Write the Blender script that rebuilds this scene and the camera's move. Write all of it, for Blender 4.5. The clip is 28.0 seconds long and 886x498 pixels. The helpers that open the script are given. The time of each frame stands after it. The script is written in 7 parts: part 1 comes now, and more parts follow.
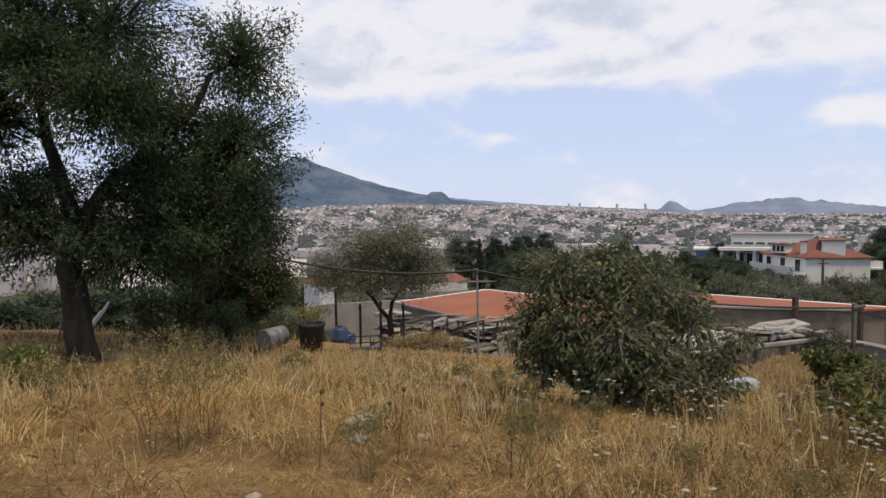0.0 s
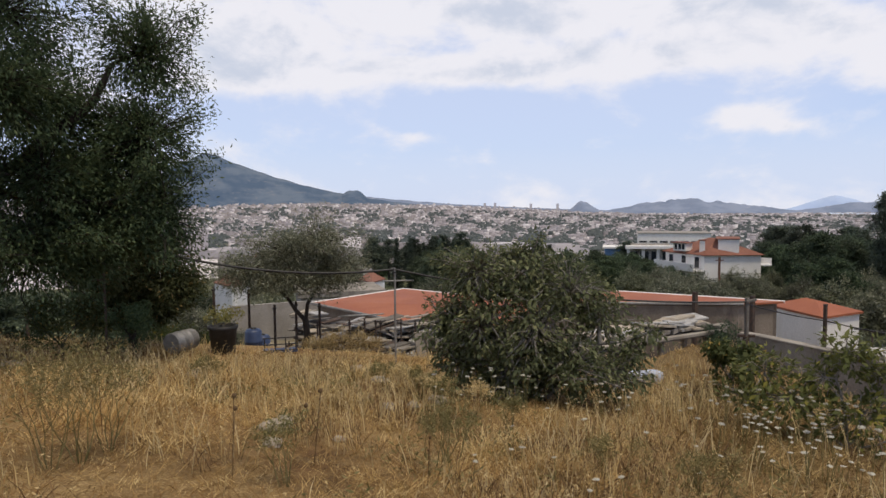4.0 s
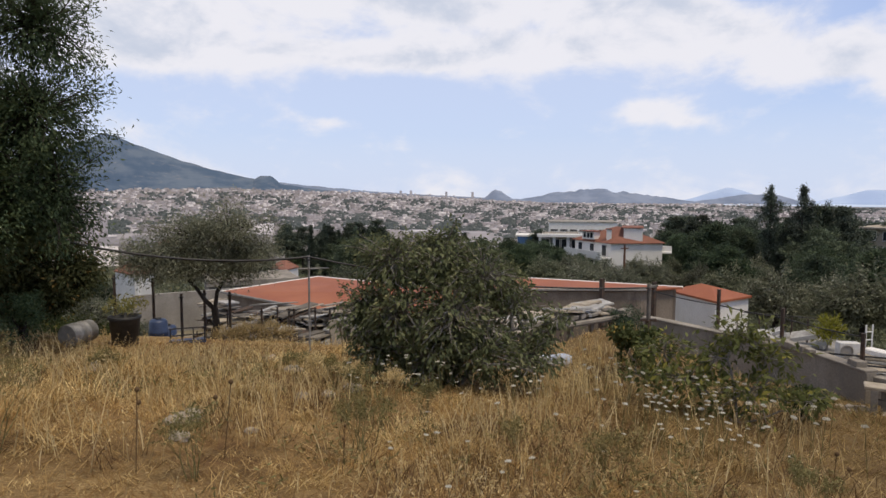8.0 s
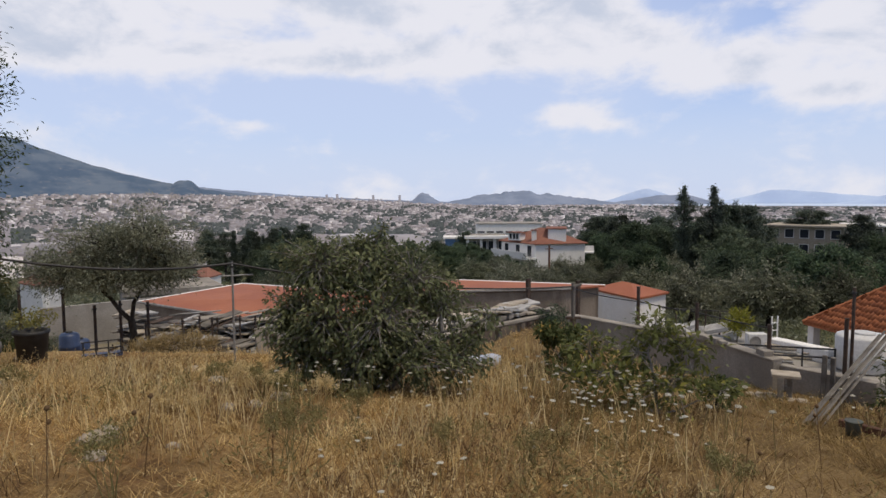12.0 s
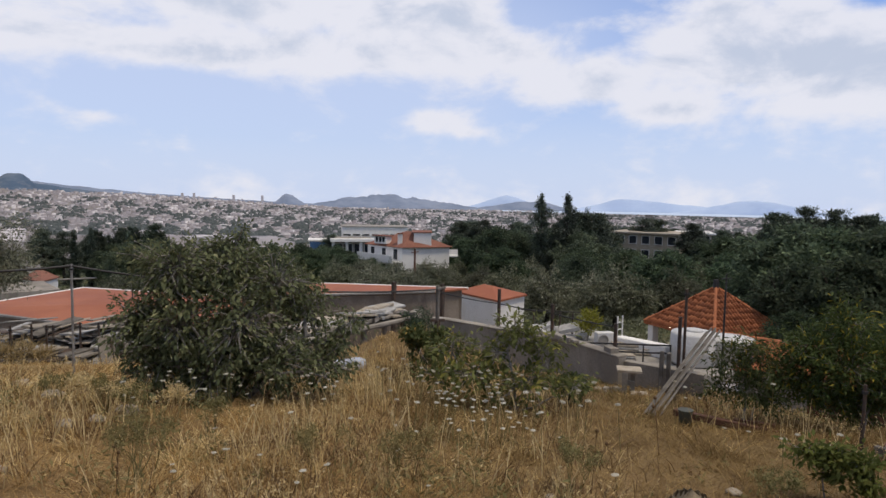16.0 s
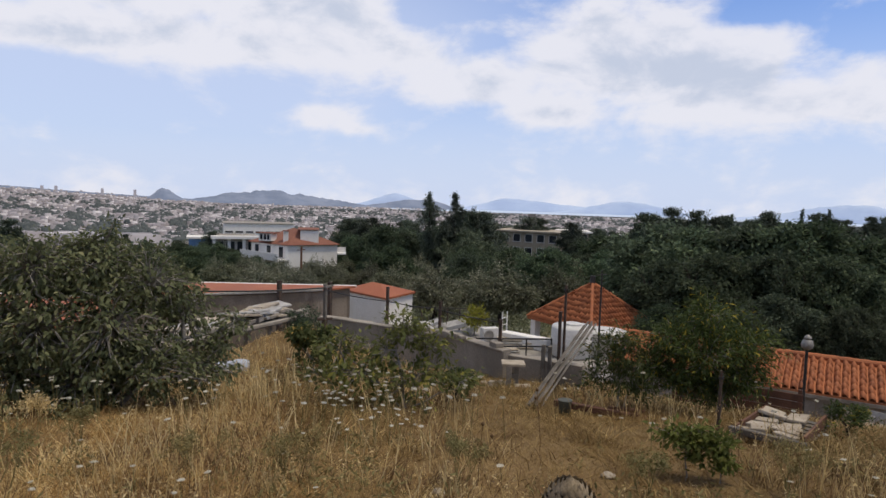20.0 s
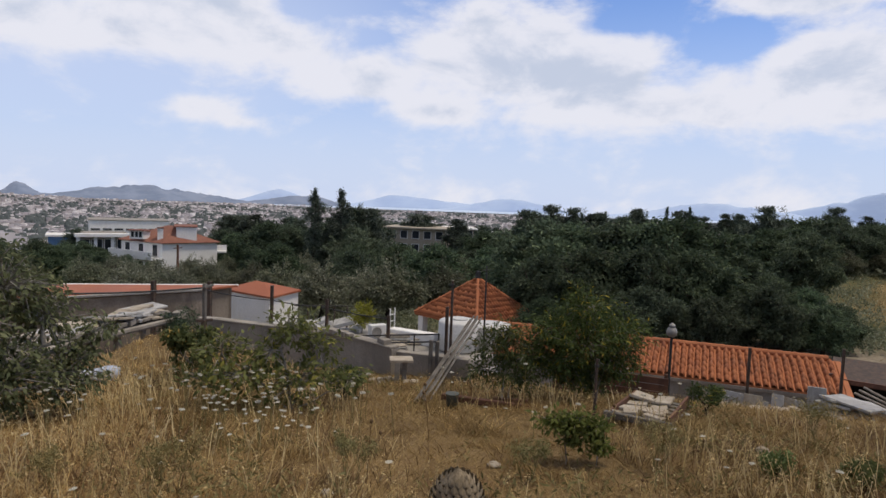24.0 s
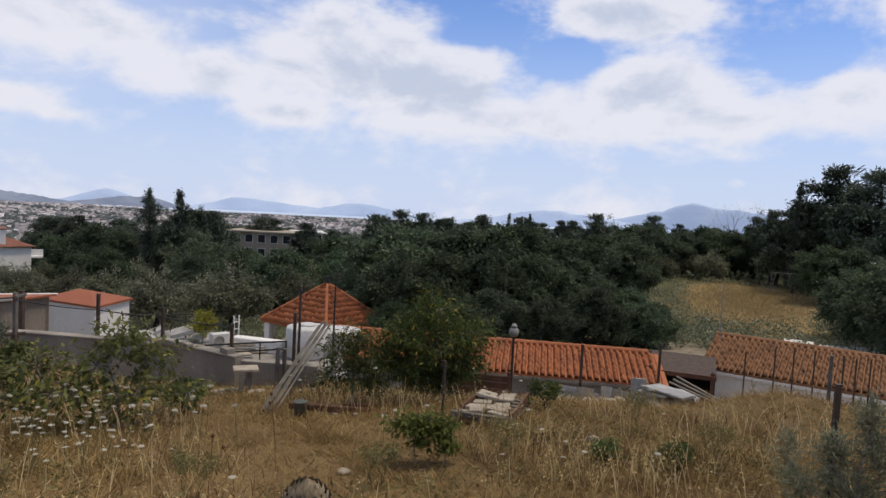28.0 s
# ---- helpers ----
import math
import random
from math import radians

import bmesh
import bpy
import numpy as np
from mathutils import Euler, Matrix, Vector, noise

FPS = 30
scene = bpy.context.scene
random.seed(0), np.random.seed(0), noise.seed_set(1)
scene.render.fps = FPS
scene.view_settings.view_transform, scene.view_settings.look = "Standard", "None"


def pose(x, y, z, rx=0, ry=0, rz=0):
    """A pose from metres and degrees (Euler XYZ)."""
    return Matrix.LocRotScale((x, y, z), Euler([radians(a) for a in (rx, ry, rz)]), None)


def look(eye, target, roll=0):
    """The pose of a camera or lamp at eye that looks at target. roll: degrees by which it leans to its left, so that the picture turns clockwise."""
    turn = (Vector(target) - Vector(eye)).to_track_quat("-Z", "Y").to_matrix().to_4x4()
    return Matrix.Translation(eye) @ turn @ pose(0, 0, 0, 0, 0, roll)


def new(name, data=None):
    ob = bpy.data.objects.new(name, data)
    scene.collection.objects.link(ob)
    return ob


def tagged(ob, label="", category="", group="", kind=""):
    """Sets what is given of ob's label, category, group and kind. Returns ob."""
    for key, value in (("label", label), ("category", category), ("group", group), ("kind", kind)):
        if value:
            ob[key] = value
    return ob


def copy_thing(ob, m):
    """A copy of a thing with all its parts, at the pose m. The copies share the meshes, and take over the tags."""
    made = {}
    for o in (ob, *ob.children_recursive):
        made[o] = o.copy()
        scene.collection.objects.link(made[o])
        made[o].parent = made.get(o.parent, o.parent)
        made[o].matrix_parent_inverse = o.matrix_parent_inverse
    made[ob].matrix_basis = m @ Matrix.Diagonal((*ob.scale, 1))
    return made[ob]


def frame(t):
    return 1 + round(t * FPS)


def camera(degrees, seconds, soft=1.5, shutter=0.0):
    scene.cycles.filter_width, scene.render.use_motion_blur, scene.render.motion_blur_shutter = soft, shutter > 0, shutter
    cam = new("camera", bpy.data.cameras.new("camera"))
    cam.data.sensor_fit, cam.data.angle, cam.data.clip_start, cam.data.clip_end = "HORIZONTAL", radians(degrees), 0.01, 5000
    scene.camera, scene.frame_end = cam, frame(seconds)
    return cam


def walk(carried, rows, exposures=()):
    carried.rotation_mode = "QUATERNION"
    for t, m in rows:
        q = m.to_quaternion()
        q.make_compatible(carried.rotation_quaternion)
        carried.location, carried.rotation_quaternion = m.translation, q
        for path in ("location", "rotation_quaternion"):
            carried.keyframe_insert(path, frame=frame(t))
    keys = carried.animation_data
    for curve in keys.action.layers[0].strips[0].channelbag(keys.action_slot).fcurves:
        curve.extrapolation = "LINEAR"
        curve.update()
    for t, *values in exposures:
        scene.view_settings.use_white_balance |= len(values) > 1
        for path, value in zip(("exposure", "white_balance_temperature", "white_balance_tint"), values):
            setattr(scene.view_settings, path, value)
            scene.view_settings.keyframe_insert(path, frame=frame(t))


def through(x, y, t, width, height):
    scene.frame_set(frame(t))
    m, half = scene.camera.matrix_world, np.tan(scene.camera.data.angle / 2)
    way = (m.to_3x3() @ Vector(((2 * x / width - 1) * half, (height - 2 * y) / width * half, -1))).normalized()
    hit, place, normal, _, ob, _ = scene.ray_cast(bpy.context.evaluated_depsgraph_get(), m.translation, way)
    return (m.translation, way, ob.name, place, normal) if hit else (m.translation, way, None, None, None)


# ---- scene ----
EYE = 1.6
cam = camera(68.55, 28.0)
# seconds, yaw, pitch, roll: the camera turns where it stands
ROWS = [
    (0, -0.00, -3.75, -0.78),
    (0.5, -1.33, -4.02, -0.63),
    (1, -1.83, -4.23, -0.70),
    (1.5, -3.48, -4.38, -0.69),
    (2, -4.45, -4.35, -0.59),
    (2.5, -5.27, -4.21, -0.44),
    (4.5, -8.33, -3.88, -0.42),
    (5, -9.75, -4.07, -0.20),
    (5.5, -11.01, -4.55, -0.14),
    (6, -11.60, -4.71, -0.22),
    (6.5, -12.43, -4.59, -0.23),
    (7, -13.22, -4.88, -0.19),
    (7.5, -13.99, -5.04, 0.04),
    (8, -14.73, -5.02, 0.24),
    (8.5, -15.40, -4.97, 0.09),
    (9, -16.06, -5.23, 0.05),
    (9.5, -16.76, -5.14, -0.02),
    (10, -17.54, -5.33, -0.03),
    (10.5, -18.48, -5.28, -0.16),
    (11, -19.32, -5.31, -0.21),
    (11.5, -20.13, -4.98, -0.28),
    (13.5, -25.03, -4.16, -0.15),
    (14, -26.69, -4.10, -0.06),
    (14.5, -28.14, -4.27, 0.04),
    (15, -29.78, -4.09, 0.29),
    (15.5, -31.39, -4.32, 0.68),
    (16, -32.88, -4.39, 1.10),
    (16.5, -34.45, -4.71, 1.50),
    (17, -35.65, -4.70, 1.66),
    (17.5, -36.95, -4.53, 1.47),
    (18, -38.41, -4.75, 1.64),
    (18.5, -39.75, -4.59, 1.85),
    (19, -40.55, -4.68, 1.86),
    (19.5, -41.64, -4.44, 1.85),
    (20, -42.72, -4.34, 1.86),
    (20.5, -43.91, -4.45, 1.88),
    (21, -44.94, -4.29, 1.91),
    (21.5, -46.13, -4.30, 2.11),
    (23.5, -51.44, -4.37, 2.30),
    (24, -52.66, -4.28, 2.19),
    (24.5, -54.39, -4.20, 2.20),
    (25, -56.44, -4.01, 2.29),
    (25.5, -58.30, -3.79, 2.39),
    (26, -59.81, -3.72, 2.29),
    (26.5, -61.03, -3.64, 2.26),
    (27, -63.21, -3.34, 2.39),
    (27.5, -64.69, -3.36, 2.81),
    (28, -65.84, -3.29, 3.03),
]
walk(cam, [(t, pose(0, 0, EYE, 90 + pitch, 0, yaw) @ pose(0, 0, 0, 0, 0, roll)) for t, yaw, pitch, roll in ROWS],
     [(0, 0.0, 7050, 12), (10.5, -0.03, 7000, 12), (11.5, -0.08, 6950, 12), (16, -0.09, 6800, 12), (20, -0.07, 6850, 12), (28, -0.08, 6800, 12)])

# ---- sky and sun ----
SUN_AZ, SUN_EL = 150.0, 68.0
scene.view_settings.exposure = 0.0


def node(nt, kind, **inputs):
    n = nt.nodes.new(kind)
    for key, value in inputs.items():
        n.inputs[key.replace("_", " ")].default_value = value
    return n


def op(nt, kind, a, b=None, c=None, clamp=False):
    n = nt.nodes.new("ShaderNodeMath")
    n.operation, n.use_clamp = kind, clamp
    for i, v in enumerate((a, b, c)):
        if v is None:
            continue
        if isinstance(v, (int, float)):
            n.inputs[i].default_value = v
        else:
            nt.links.new(v, n.inputs[i])
    return n.outputs[0]


def mixc(nt, fac, a, b, blend="MIX"):
    n = nt.nodes.new("ShaderNodeMix")
    n.data_type, n.blend_type = "RGBA", blend
    for i, v in ((0, fac), (6, a), (7, b)):
        if isinstance(v, (int, float)):
            n.inputs[i].default_value = v
        elif isinstance(v, tuple):
            n.inputs[i].default_value = (*v, 1)[:4]
        else:
            nt.links.new(v, n.inputs[i])
    return n.outputs[2]


def fall(nt, v, lo, hi, a=0.0, b=1.0):
    n = nt.nodes.new("ShaderNodeMapRange")
    n.interpolation_type = "SMOOTHSTEP"
    nt.links.new(v, n.inputs[0])
    for i, q in enumerate((lo, hi, a, b)):
        n.inputs[i + 1].default_value = q
    return n.outputs[0]


def noise_at(nt, vec, scale, detail=4.0, rough=0.55, stretch=None, distortion=0.0):
    if stretch:
        m = nt.nodes.new("ShaderNodeMapping")
        m.inputs["Scale"].default_value = stretch
        nt.links.new(vec, m.inputs[0])
        vec = m.outputs[0]
    n = node(nt, "ShaderNodeTexNoise", Scale=scale, Detail=detail, Roughness=rough, Distortion=distortion)
    nt.links.new(vec, n.inputs["Vector"])
    return n.outputs["Fac"]


def make_world():
    w = bpy.data.worlds.new("sky")
    scene.world = w
    w.use_nodes = True
    nt = w.node_tree
    nt.nodes.clear()
    sky = nt.nodes.new("ShaderNodeTexSky")
    sky.sky_type, sky.sun_disc = "NISHITA", False
    sky.sun_elevation, sky.sun_rotation = radians(SUN_EL), radians(SUN_AZ)
    sky.dust_density, sky.air_density, sky.ozone_density = 0.6, 1.0, 2.0
    co = nt.nodes.new("ShaderNodeTexCoord").outputs["Generated"]
    sep = nt.nodes.new("ShaderNodeSeparateXYZ")
    nt.links.new(co, sep.inputs[0])
    x, y, z = sep.outputs
    az = op(nt, "MULTIPLY", op(nt, "ARCTAN2", x, y), 57.29578)
    el = op(nt, "MULTIPLY", op(nt, "ARCSINE", z), 57.29578)
    # cloud noise in degrees of sky, wider than high
    def cloud_noise(rise):
        flat = nt.nodes.new("ShaderNodeCombineXYZ")
        nt.links.new(op(nt, "MULTIPLY", az, 0.105), flat.inputs[0])
        nt.links.new(op(nt, "MULTIPLY", op(nt, "ADD", el, rise), 0.19), flat.inputs[1])
        return noise_at(nt, flat.outputs[0], 1.0, 10.0, 0.58, distortion=0.25)

    puff, above = cloud_noise(0.0), cloud_noise(1.3)
    flat = nt.nodes.new("ShaderNodeCombineXYZ")
    nt.links.new(op(nt, "MULTIPLY", az, 0.42), flat.inputs[0])
    nt.links.new(op(nt, "MULTIPLY", el, 0.66), flat.inputs[1])
    billow = noise_at(nt, flat.outputs[0], 1.0, 6.0, 0.55)
    # cloud banks and blue gaps: azimuth, elevation, half widths, weight
    banks = ((-10, 13.5, 9, 3.0, 0.34), (-10, 10.6, 7, 1.3, 0.2), (6, 11.4, 9, 1.3, 0.3), (20, 11.8, 9, 1.5, 0.32), (15, 16.5, 14, 2.2, 0.4), (31, 14.5, 7, 2.6, 0.36), (4.9, 5.9, 2.4, 0.5, 0.2), (31.5, 6.8, 2.6, 0.9, 0.3), (35.2, 5.8, 1.6, 0.5, 0.24),
             (38.5, 12.2, 4, 1.6, 0.34), (45.5, 10, 4.5, 1.7, 0.4), (51.5, 7.6, 3.2, 0.9, 0.36), (55, 13.2, 5, 2.8, 0.42), (63, 11, 5.5, 2.8, 0.42), (70, 8, 8, 1.9, 0.34), (83, 11, 5.5, 2.2, 0.44), (88, 8.6, 5, 1.2, 0.3), (80, 16.8, 6, 1.5, 0.4), (98, 10.5, 3.0, 1.5, 0.4), (89.9, 3.5, 1.2, 0.4, 0.2))
    gaps = ((42, 15.8, 4, 1.2, -0.36), (46, 13.6, 2.6, 1.0, -0.2), (68, 15.2, 3.2, 1.1, -0.4), (75.5, 12.9, 2.6, 1.1, -0.44), (94, 12.6, 1.8, 1.2, -0.4), (96.5, 5, 5, 2.0, -0.2), (14, 7.6, 16, 1.7, -0.24), (40, 3.6, 60, 2.0, -0.14))
    lift = None
    for a0, e0, wa, we, k in banks + gaps:
        u = op(nt, "DIVIDE", op(nt, "SUBTRACT", az, a0), wa)
        v = op(nt, "DIVIDE", op(nt, "SUBTRACT", el, e0), we)
        g = op(nt, "MULTIPLY", op(nt, "EXPONENT", op(nt, "MULTIPLY", op(nt, "ADD", op(nt, "MULTIPLY", u, u), op(nt, "MULTIPLY", v, v)), -1.0)), k)
        lift = g if lift is None else op(nt, "ADD", lift, g)
    density = op(nt, "ADD", op(nt, "ADD", op(nt, "MULTIPLY", puff, 0.95), op(nt, "MULTIPLY", billow, 0.24)), lift)
    mask = fall(nt, density, 0.50, 0.78)
    # bright rims towards the light, grey undersides where the cloud is thick
    grey = op(nt, "MULTIPLY", fall(nt, op(nt, "ADD", density, op(nt, "MULTIPLY", op(nt, "SUBTRACT", above, puff), 1.6)), 0.78, 1.15), 0.9)
    cloud = mixc(nt, grey, (0.82, 0.86, 0.97), (0.54, 0.63, 0.80))
    rise = op(nt, "DIVIDE", op(nt, "MAXIMUM", el, 0.0), 12.5)
    haze = op(nt, "EXPONENT", op(nt, "MULTIPLY", op(nt, "MULTIPLY", rise, rise), -1.0))
    tint = nt.nodes.new("ShaderNodeVectorMath")
    tint.operation = "MULTIPLY"
    tint.inputs[1].default_value = (0.066, 0.105, 0.165)
    nt.links.new(sky.outputs[0], tint.inputs[0])
    # a thin high veil, fading towards the far side of the view
    thin = op(nt, "MULTIPLY", op(nt, "MULTIPLY", fall(nt, az, 78.0, 30.0), fall(nt, el, 30.0, 12.0)), 0.8)
    clear = mixc(nt, op(nt, "MAXIMUM", op(nt, "MULTIPLY", haze, 0.93), thin), tint.outputs[0], (0.625, 0.735, 0.975))
    veil = mixc(nt, op(nt, "MULTIPLY", mask, 0.95), clear, cloud)
    # thick grey cloud added overhead and behind, unseen, so fill light is less blue
    deck = op(nt, "MULTIPLY", fall(nt, el, 19.0, 38.0), op(nt, "ADD", 0.72, op(nt, "MULTIPLY", mask, 0.28)))
    veil = mixc(nt, deck, veil, (0.44, 0.44, 0.45))
    bg = nt.nodes.new("ShaderNodeBackground")
    nt.links.new(veil, bg.inputs[0])
    bg.inputs[1].default_value = 1.0
    out = nt.nodes.new("ShaderNodeOutputWorld")
    nt.links.new(bg.outputs[0], out.inputs[0])
    w.cycles.sampling_method = "MANUAL"
    w.cycles.sample_map_resolution = 512


make_world()
sun = new("sun", bpy.data.lights.new("sun", "SUN"))
sun.data.energy, sun.data.angle, sun.data.color = 2.4, radians(9), (1.0, 0.90, 0.74)
sun.matrix_world = look((0, 0, 50), (-50 * math.sin(radians(SUN_AZ)) / math.tan(radians(SUN_EL)), -50 * math.cos(radians(SUN_AZ)) / math.tan(radians(SUN_EL)), 0))

# ---- materials ----


def material(name):
    m = bpy.data.materials.new(name)
    m.use_nodes = True
    nt = m.node_tree
    return m, nt, nt.nodes["Principled BSDF"]


def island(nt):
    return nt.nodes.new("ShaderNodeNewGeometry").outputs["Random Per Island"]


def place(nt, kind="Object"):
    return nt.nodes.new("ShaderNodeTexCoord").outputs[kind]


def world_place(nt):
    return nt.nodes.new("ShaderNodeNewGeometry").outputs["Position"]


def bump(nt, b, height, strength=0.4, distance=0.02):
    n = node(nt, "ShaderNodeBump", Strength=strength, Distance=distance)
    nt.links.new(height, n.inputs["Height"])
    nt.links.new(n.outputs[0], b.inputs["Normal"])


def surface(name, a, b, scale=3.0, fine=40.0, rough=0.85, metal=0.0, bumps=0.4, stain=None, spread=(0.35, 0.65), by="Object"):
    """A weathered surface: two colours in large patches, a fine grain, and stains."""
    m, nt, p = material(name)
    co = world_place(nt) if by == "world" else place(nt, by)
    big = noise_at(nt, co, scale, 5.0)
    grain = noise_at(nt, co, fine, 3.0)
    c = mixc(nt, fall(nt, big, *spread), a, b)
    c = mixc(nt, op(nt, "MULTIPLY", fall(nt, grain, 0.3, 0.75), 0.45), c, tuple(v * 0.62 for v in a))
    if stain:
        c = mixc(nt, op(nt, "MULTIPLY", fall(nt, noise_at(nt, co, scale * 1.7, 6.0, 0.65, stretch=(1, 1, 0.35)), 0.52, 0.68), 0.7), c, stain)
    nt.links.new(c, p.inputs["Base Color"])
    p.inputs["Roughness"].default_value, p.inputs["Metallic"].default_value = rough, metal
    bump(nt, p, op(nt, "ADD", grain, op(nt, "MULTIPLY", big, 0.6)), bumps, 0.01)
    return m


def leaf_material(name, dark, light, third=None, share=0.12, through=0.34, rough=0.6):
    m, nt, p = material(name)
    r = island(nt)
    c = mixc(nt, r, dark, light)
    c = mixc(nt, op(nt, "MULTIPLY", fall(nt, noise_at(nt, place(nt), 1.3, 3.0), 0.42, 0.62), 0.5), c, tuple(v * 0.75 for v in dark))
    if third:
        n = nt.nodes.new("ShaderNodeTexWhiteNoise")
        n.noise_dimensions = "1D"
        nt.links.new(op(nt, "MULTIPLY", r, 917.0), n.inputs["W"])
        c = mixc(nt, op(nt, "LESS_THAN", n.outputs[0], share), c, third)
    one = nt.nodes.new("ShaderNodeObjectInfo").outputs["Random"]
    hue = nt.nodes.new("ShaderNodeHueSaturation")
    nt.links.new(c, hue.inputs["Color"])
    nt.links.new(op(nt, "ADD", 0.475, op(nt, "MULTIPLY", one, 0.04)), hue.inputs["Hue"])
    nt.links.new(op(nt, "ADD", 0.66, op(nt, "MULTIPLY", op(nt, "FRACT", op(nt, "MULTIPLY", one, 13.7)), 0.85)), hue.inputs["Value"])
    nt.links.new(op(nt, "ADD", 0.88, op(nt, "MULTIPLY", op(nt, "FRACT", op(nt, "MULTIPLY", one, 7.3)), 0.35)), hue.inputs["Saturation"])
    c = hue.outputs[0]
    nt.links.new(c, p.inputs["Base Color"])
    p.inputs["Roughness"].default_value = rough
    p.inputs["Specular IOR Level"].default_value = 0.15
    t = nt.nodes.new("ShaderNodeBsdfTranslucent")
    nt.links.new(mixc(nt, 0.5, c, light), t.inputs[0])
    mix = nt.nodes.new("ShaderNodeMixShader")
    mix.inputs[0].default_value = through
    nt.links.new(p.outputs[0], mix.inputs[1])
    nt.links.new(t.outputs[0], mix.inputs[2])
    nt.links.new(mix.outputs[0], nt.nodes["Material Output"].inputs[0])
    return m


def bark_material(name, a, b):
    m, nt, p = material(name)
    co = place(nt)
    v = noise_at(nt, co, 9.0, 6.0, 0.7, stretch=(1, 1, 0.22))
    nt.links.new(mixc(nt, fall(nt, v, 0.35, 0.65), a, b), p.inputs["Base Color"])
    p.inputs["Roughness"].default_value = 0.95
    bump(nt, p, v, 1.0, 0.03)
    return m


def ground_material():
    m, nt, p = material("ground")
    co = world_place(nt)
    ln = nt.nodes.new("ShaderNodeVectorMath")
    ln.operation = "LENGTH"
    nt.links.new(co, ln.inputs[0])
    d = ln.outputs["Value"]
    big = noise_at(nt, co, 0.55, 6.0, 0.6)
    mid = noise_at(nt, co, 3.1, 5.0, 0.6)
    fine = noise_at(nt, co, 38.0, 4.0, 0.7)
    straw = noise_at(nt, co, 16.0, 3.0, 0.7, stretch=(1, 5, 1), distortion=1.5)
    soil = mixc(nt, fall(nt, mid, 0.38, 0.66), (0.085, 0.048, 0.024), (0.19, 0.11, 0.052))
    litter = mixc(nt, fall(nt, straw, 0.4, 0.66), (0.24, 0.155, 0.068), (0.50, 0.37, 0.19))
    field = mixc(nt, fall(nt, big, 0.36, 0.56), soil, litter)
    gx = nt.nodes.new("ShaderNodeSeparateXYZ")
    nt.links.new(co, gx.inputs[0])
    field = mixc(nt, op(nt, "MULTIPLY", fall(nt, op(nt, "ADD", gx.outputs[0], op(nt, "MULTIPLY", big, 4.0)), 5.0, 9.0), 0.6), field, (0.12, 0.085, 0.045))
    field = mixc(nt, op(nt, "MULTIPLY", fall(nt, fine, 0.3, 0.7), 0.4), field, (0.13, 0.085, 0.045))
    yard = mixc(nt, fall(nt, mid, 0.35, 0.65), (0.24, 0.2, 0.16), (0.36, 0.31, 0.25))
    scrub = mixc(nt, fall(nt, noise_at(nt, co, 0.12, 6.0, 0.65), 0.4, 0.6), (0.045, 0.058, 0.028), (0.13, 0.125, 0.065))
    plain = mixc(nt, fall(nt, noise_at(nt, co, 0.012, 8.0, 0.7), 0.42, 0.6), (0.20, 0.19, 0.185), (0.29, 0.27, 0.265))
    c = mixc(nt, fall(nt, d, 14.5, 17.0), field, yard)
    c = mixc(nt, fall(nt, d, 24.0, 34.0), c, scrub)
    sp = nt.nodes.new("ShaderNodeSeparateXYZ")
    nt.links.new(co, sp.inputs[0])
    wob = op(nt, "MULTIPLY", op(nt, "SUBTRACT", noise_at(nt, co, 0.16, 5.0, 0.6), 0.5), 11.0)
    ex = op(nt, "DIVIDE", op(nt, "ADD", op(nt, "SUBTRACT", sp.outputs[0], 49.0), wob), 14.0)
    ey = op(nt, "DIVIDE", op(nt, "ADD", op(nt, "SUBTRACT", sp.outputs[1], -1.0), wob), 5.0)
    hill = fall(nt, op(nt, "ADD", op(nt, "MULTIPLY", ex, ex), op(nt, "MULTIPLY", ey, ey)), 1.3, 0.6)
    c = mixc(nt, hill, c, mixc(nt, fall(nt, mid, 0.35, 0.65), (0.22, 0.165, 0.082), (0.40, 0.305, 0.155)))
    c = mixc(nt, fall(nt, d, 700.0, 1500.0), c, plain)
    nt.links.new(c, p.inputs["Base Color"])
    p.inputs["Roughness"].default_value = 0.97
    p.inputs["Specular IOR Level"].default_value = 0.1
    bump(nt, p, op(nt, "ADD", fine, op(nt, "MULTIPLY", mid, 2.0)), 0.7, 0.03)
    return m


def hazy_far_material(name, low, high, streak, haze_glow):
    """A far mountain or the sea, with the blue air haze painted into its colour and emission."""
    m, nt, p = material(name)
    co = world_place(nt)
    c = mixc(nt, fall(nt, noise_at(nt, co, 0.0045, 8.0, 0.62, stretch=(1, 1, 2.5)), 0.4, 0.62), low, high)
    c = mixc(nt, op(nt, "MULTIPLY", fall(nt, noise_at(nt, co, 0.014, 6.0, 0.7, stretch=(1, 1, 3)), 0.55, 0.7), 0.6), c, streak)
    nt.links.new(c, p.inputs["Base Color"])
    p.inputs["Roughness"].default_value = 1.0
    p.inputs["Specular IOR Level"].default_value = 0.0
    # emission stands in for light scattered by the haze
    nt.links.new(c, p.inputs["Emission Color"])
    p.inputs["Emission Strength"].default_value = haze_glow
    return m


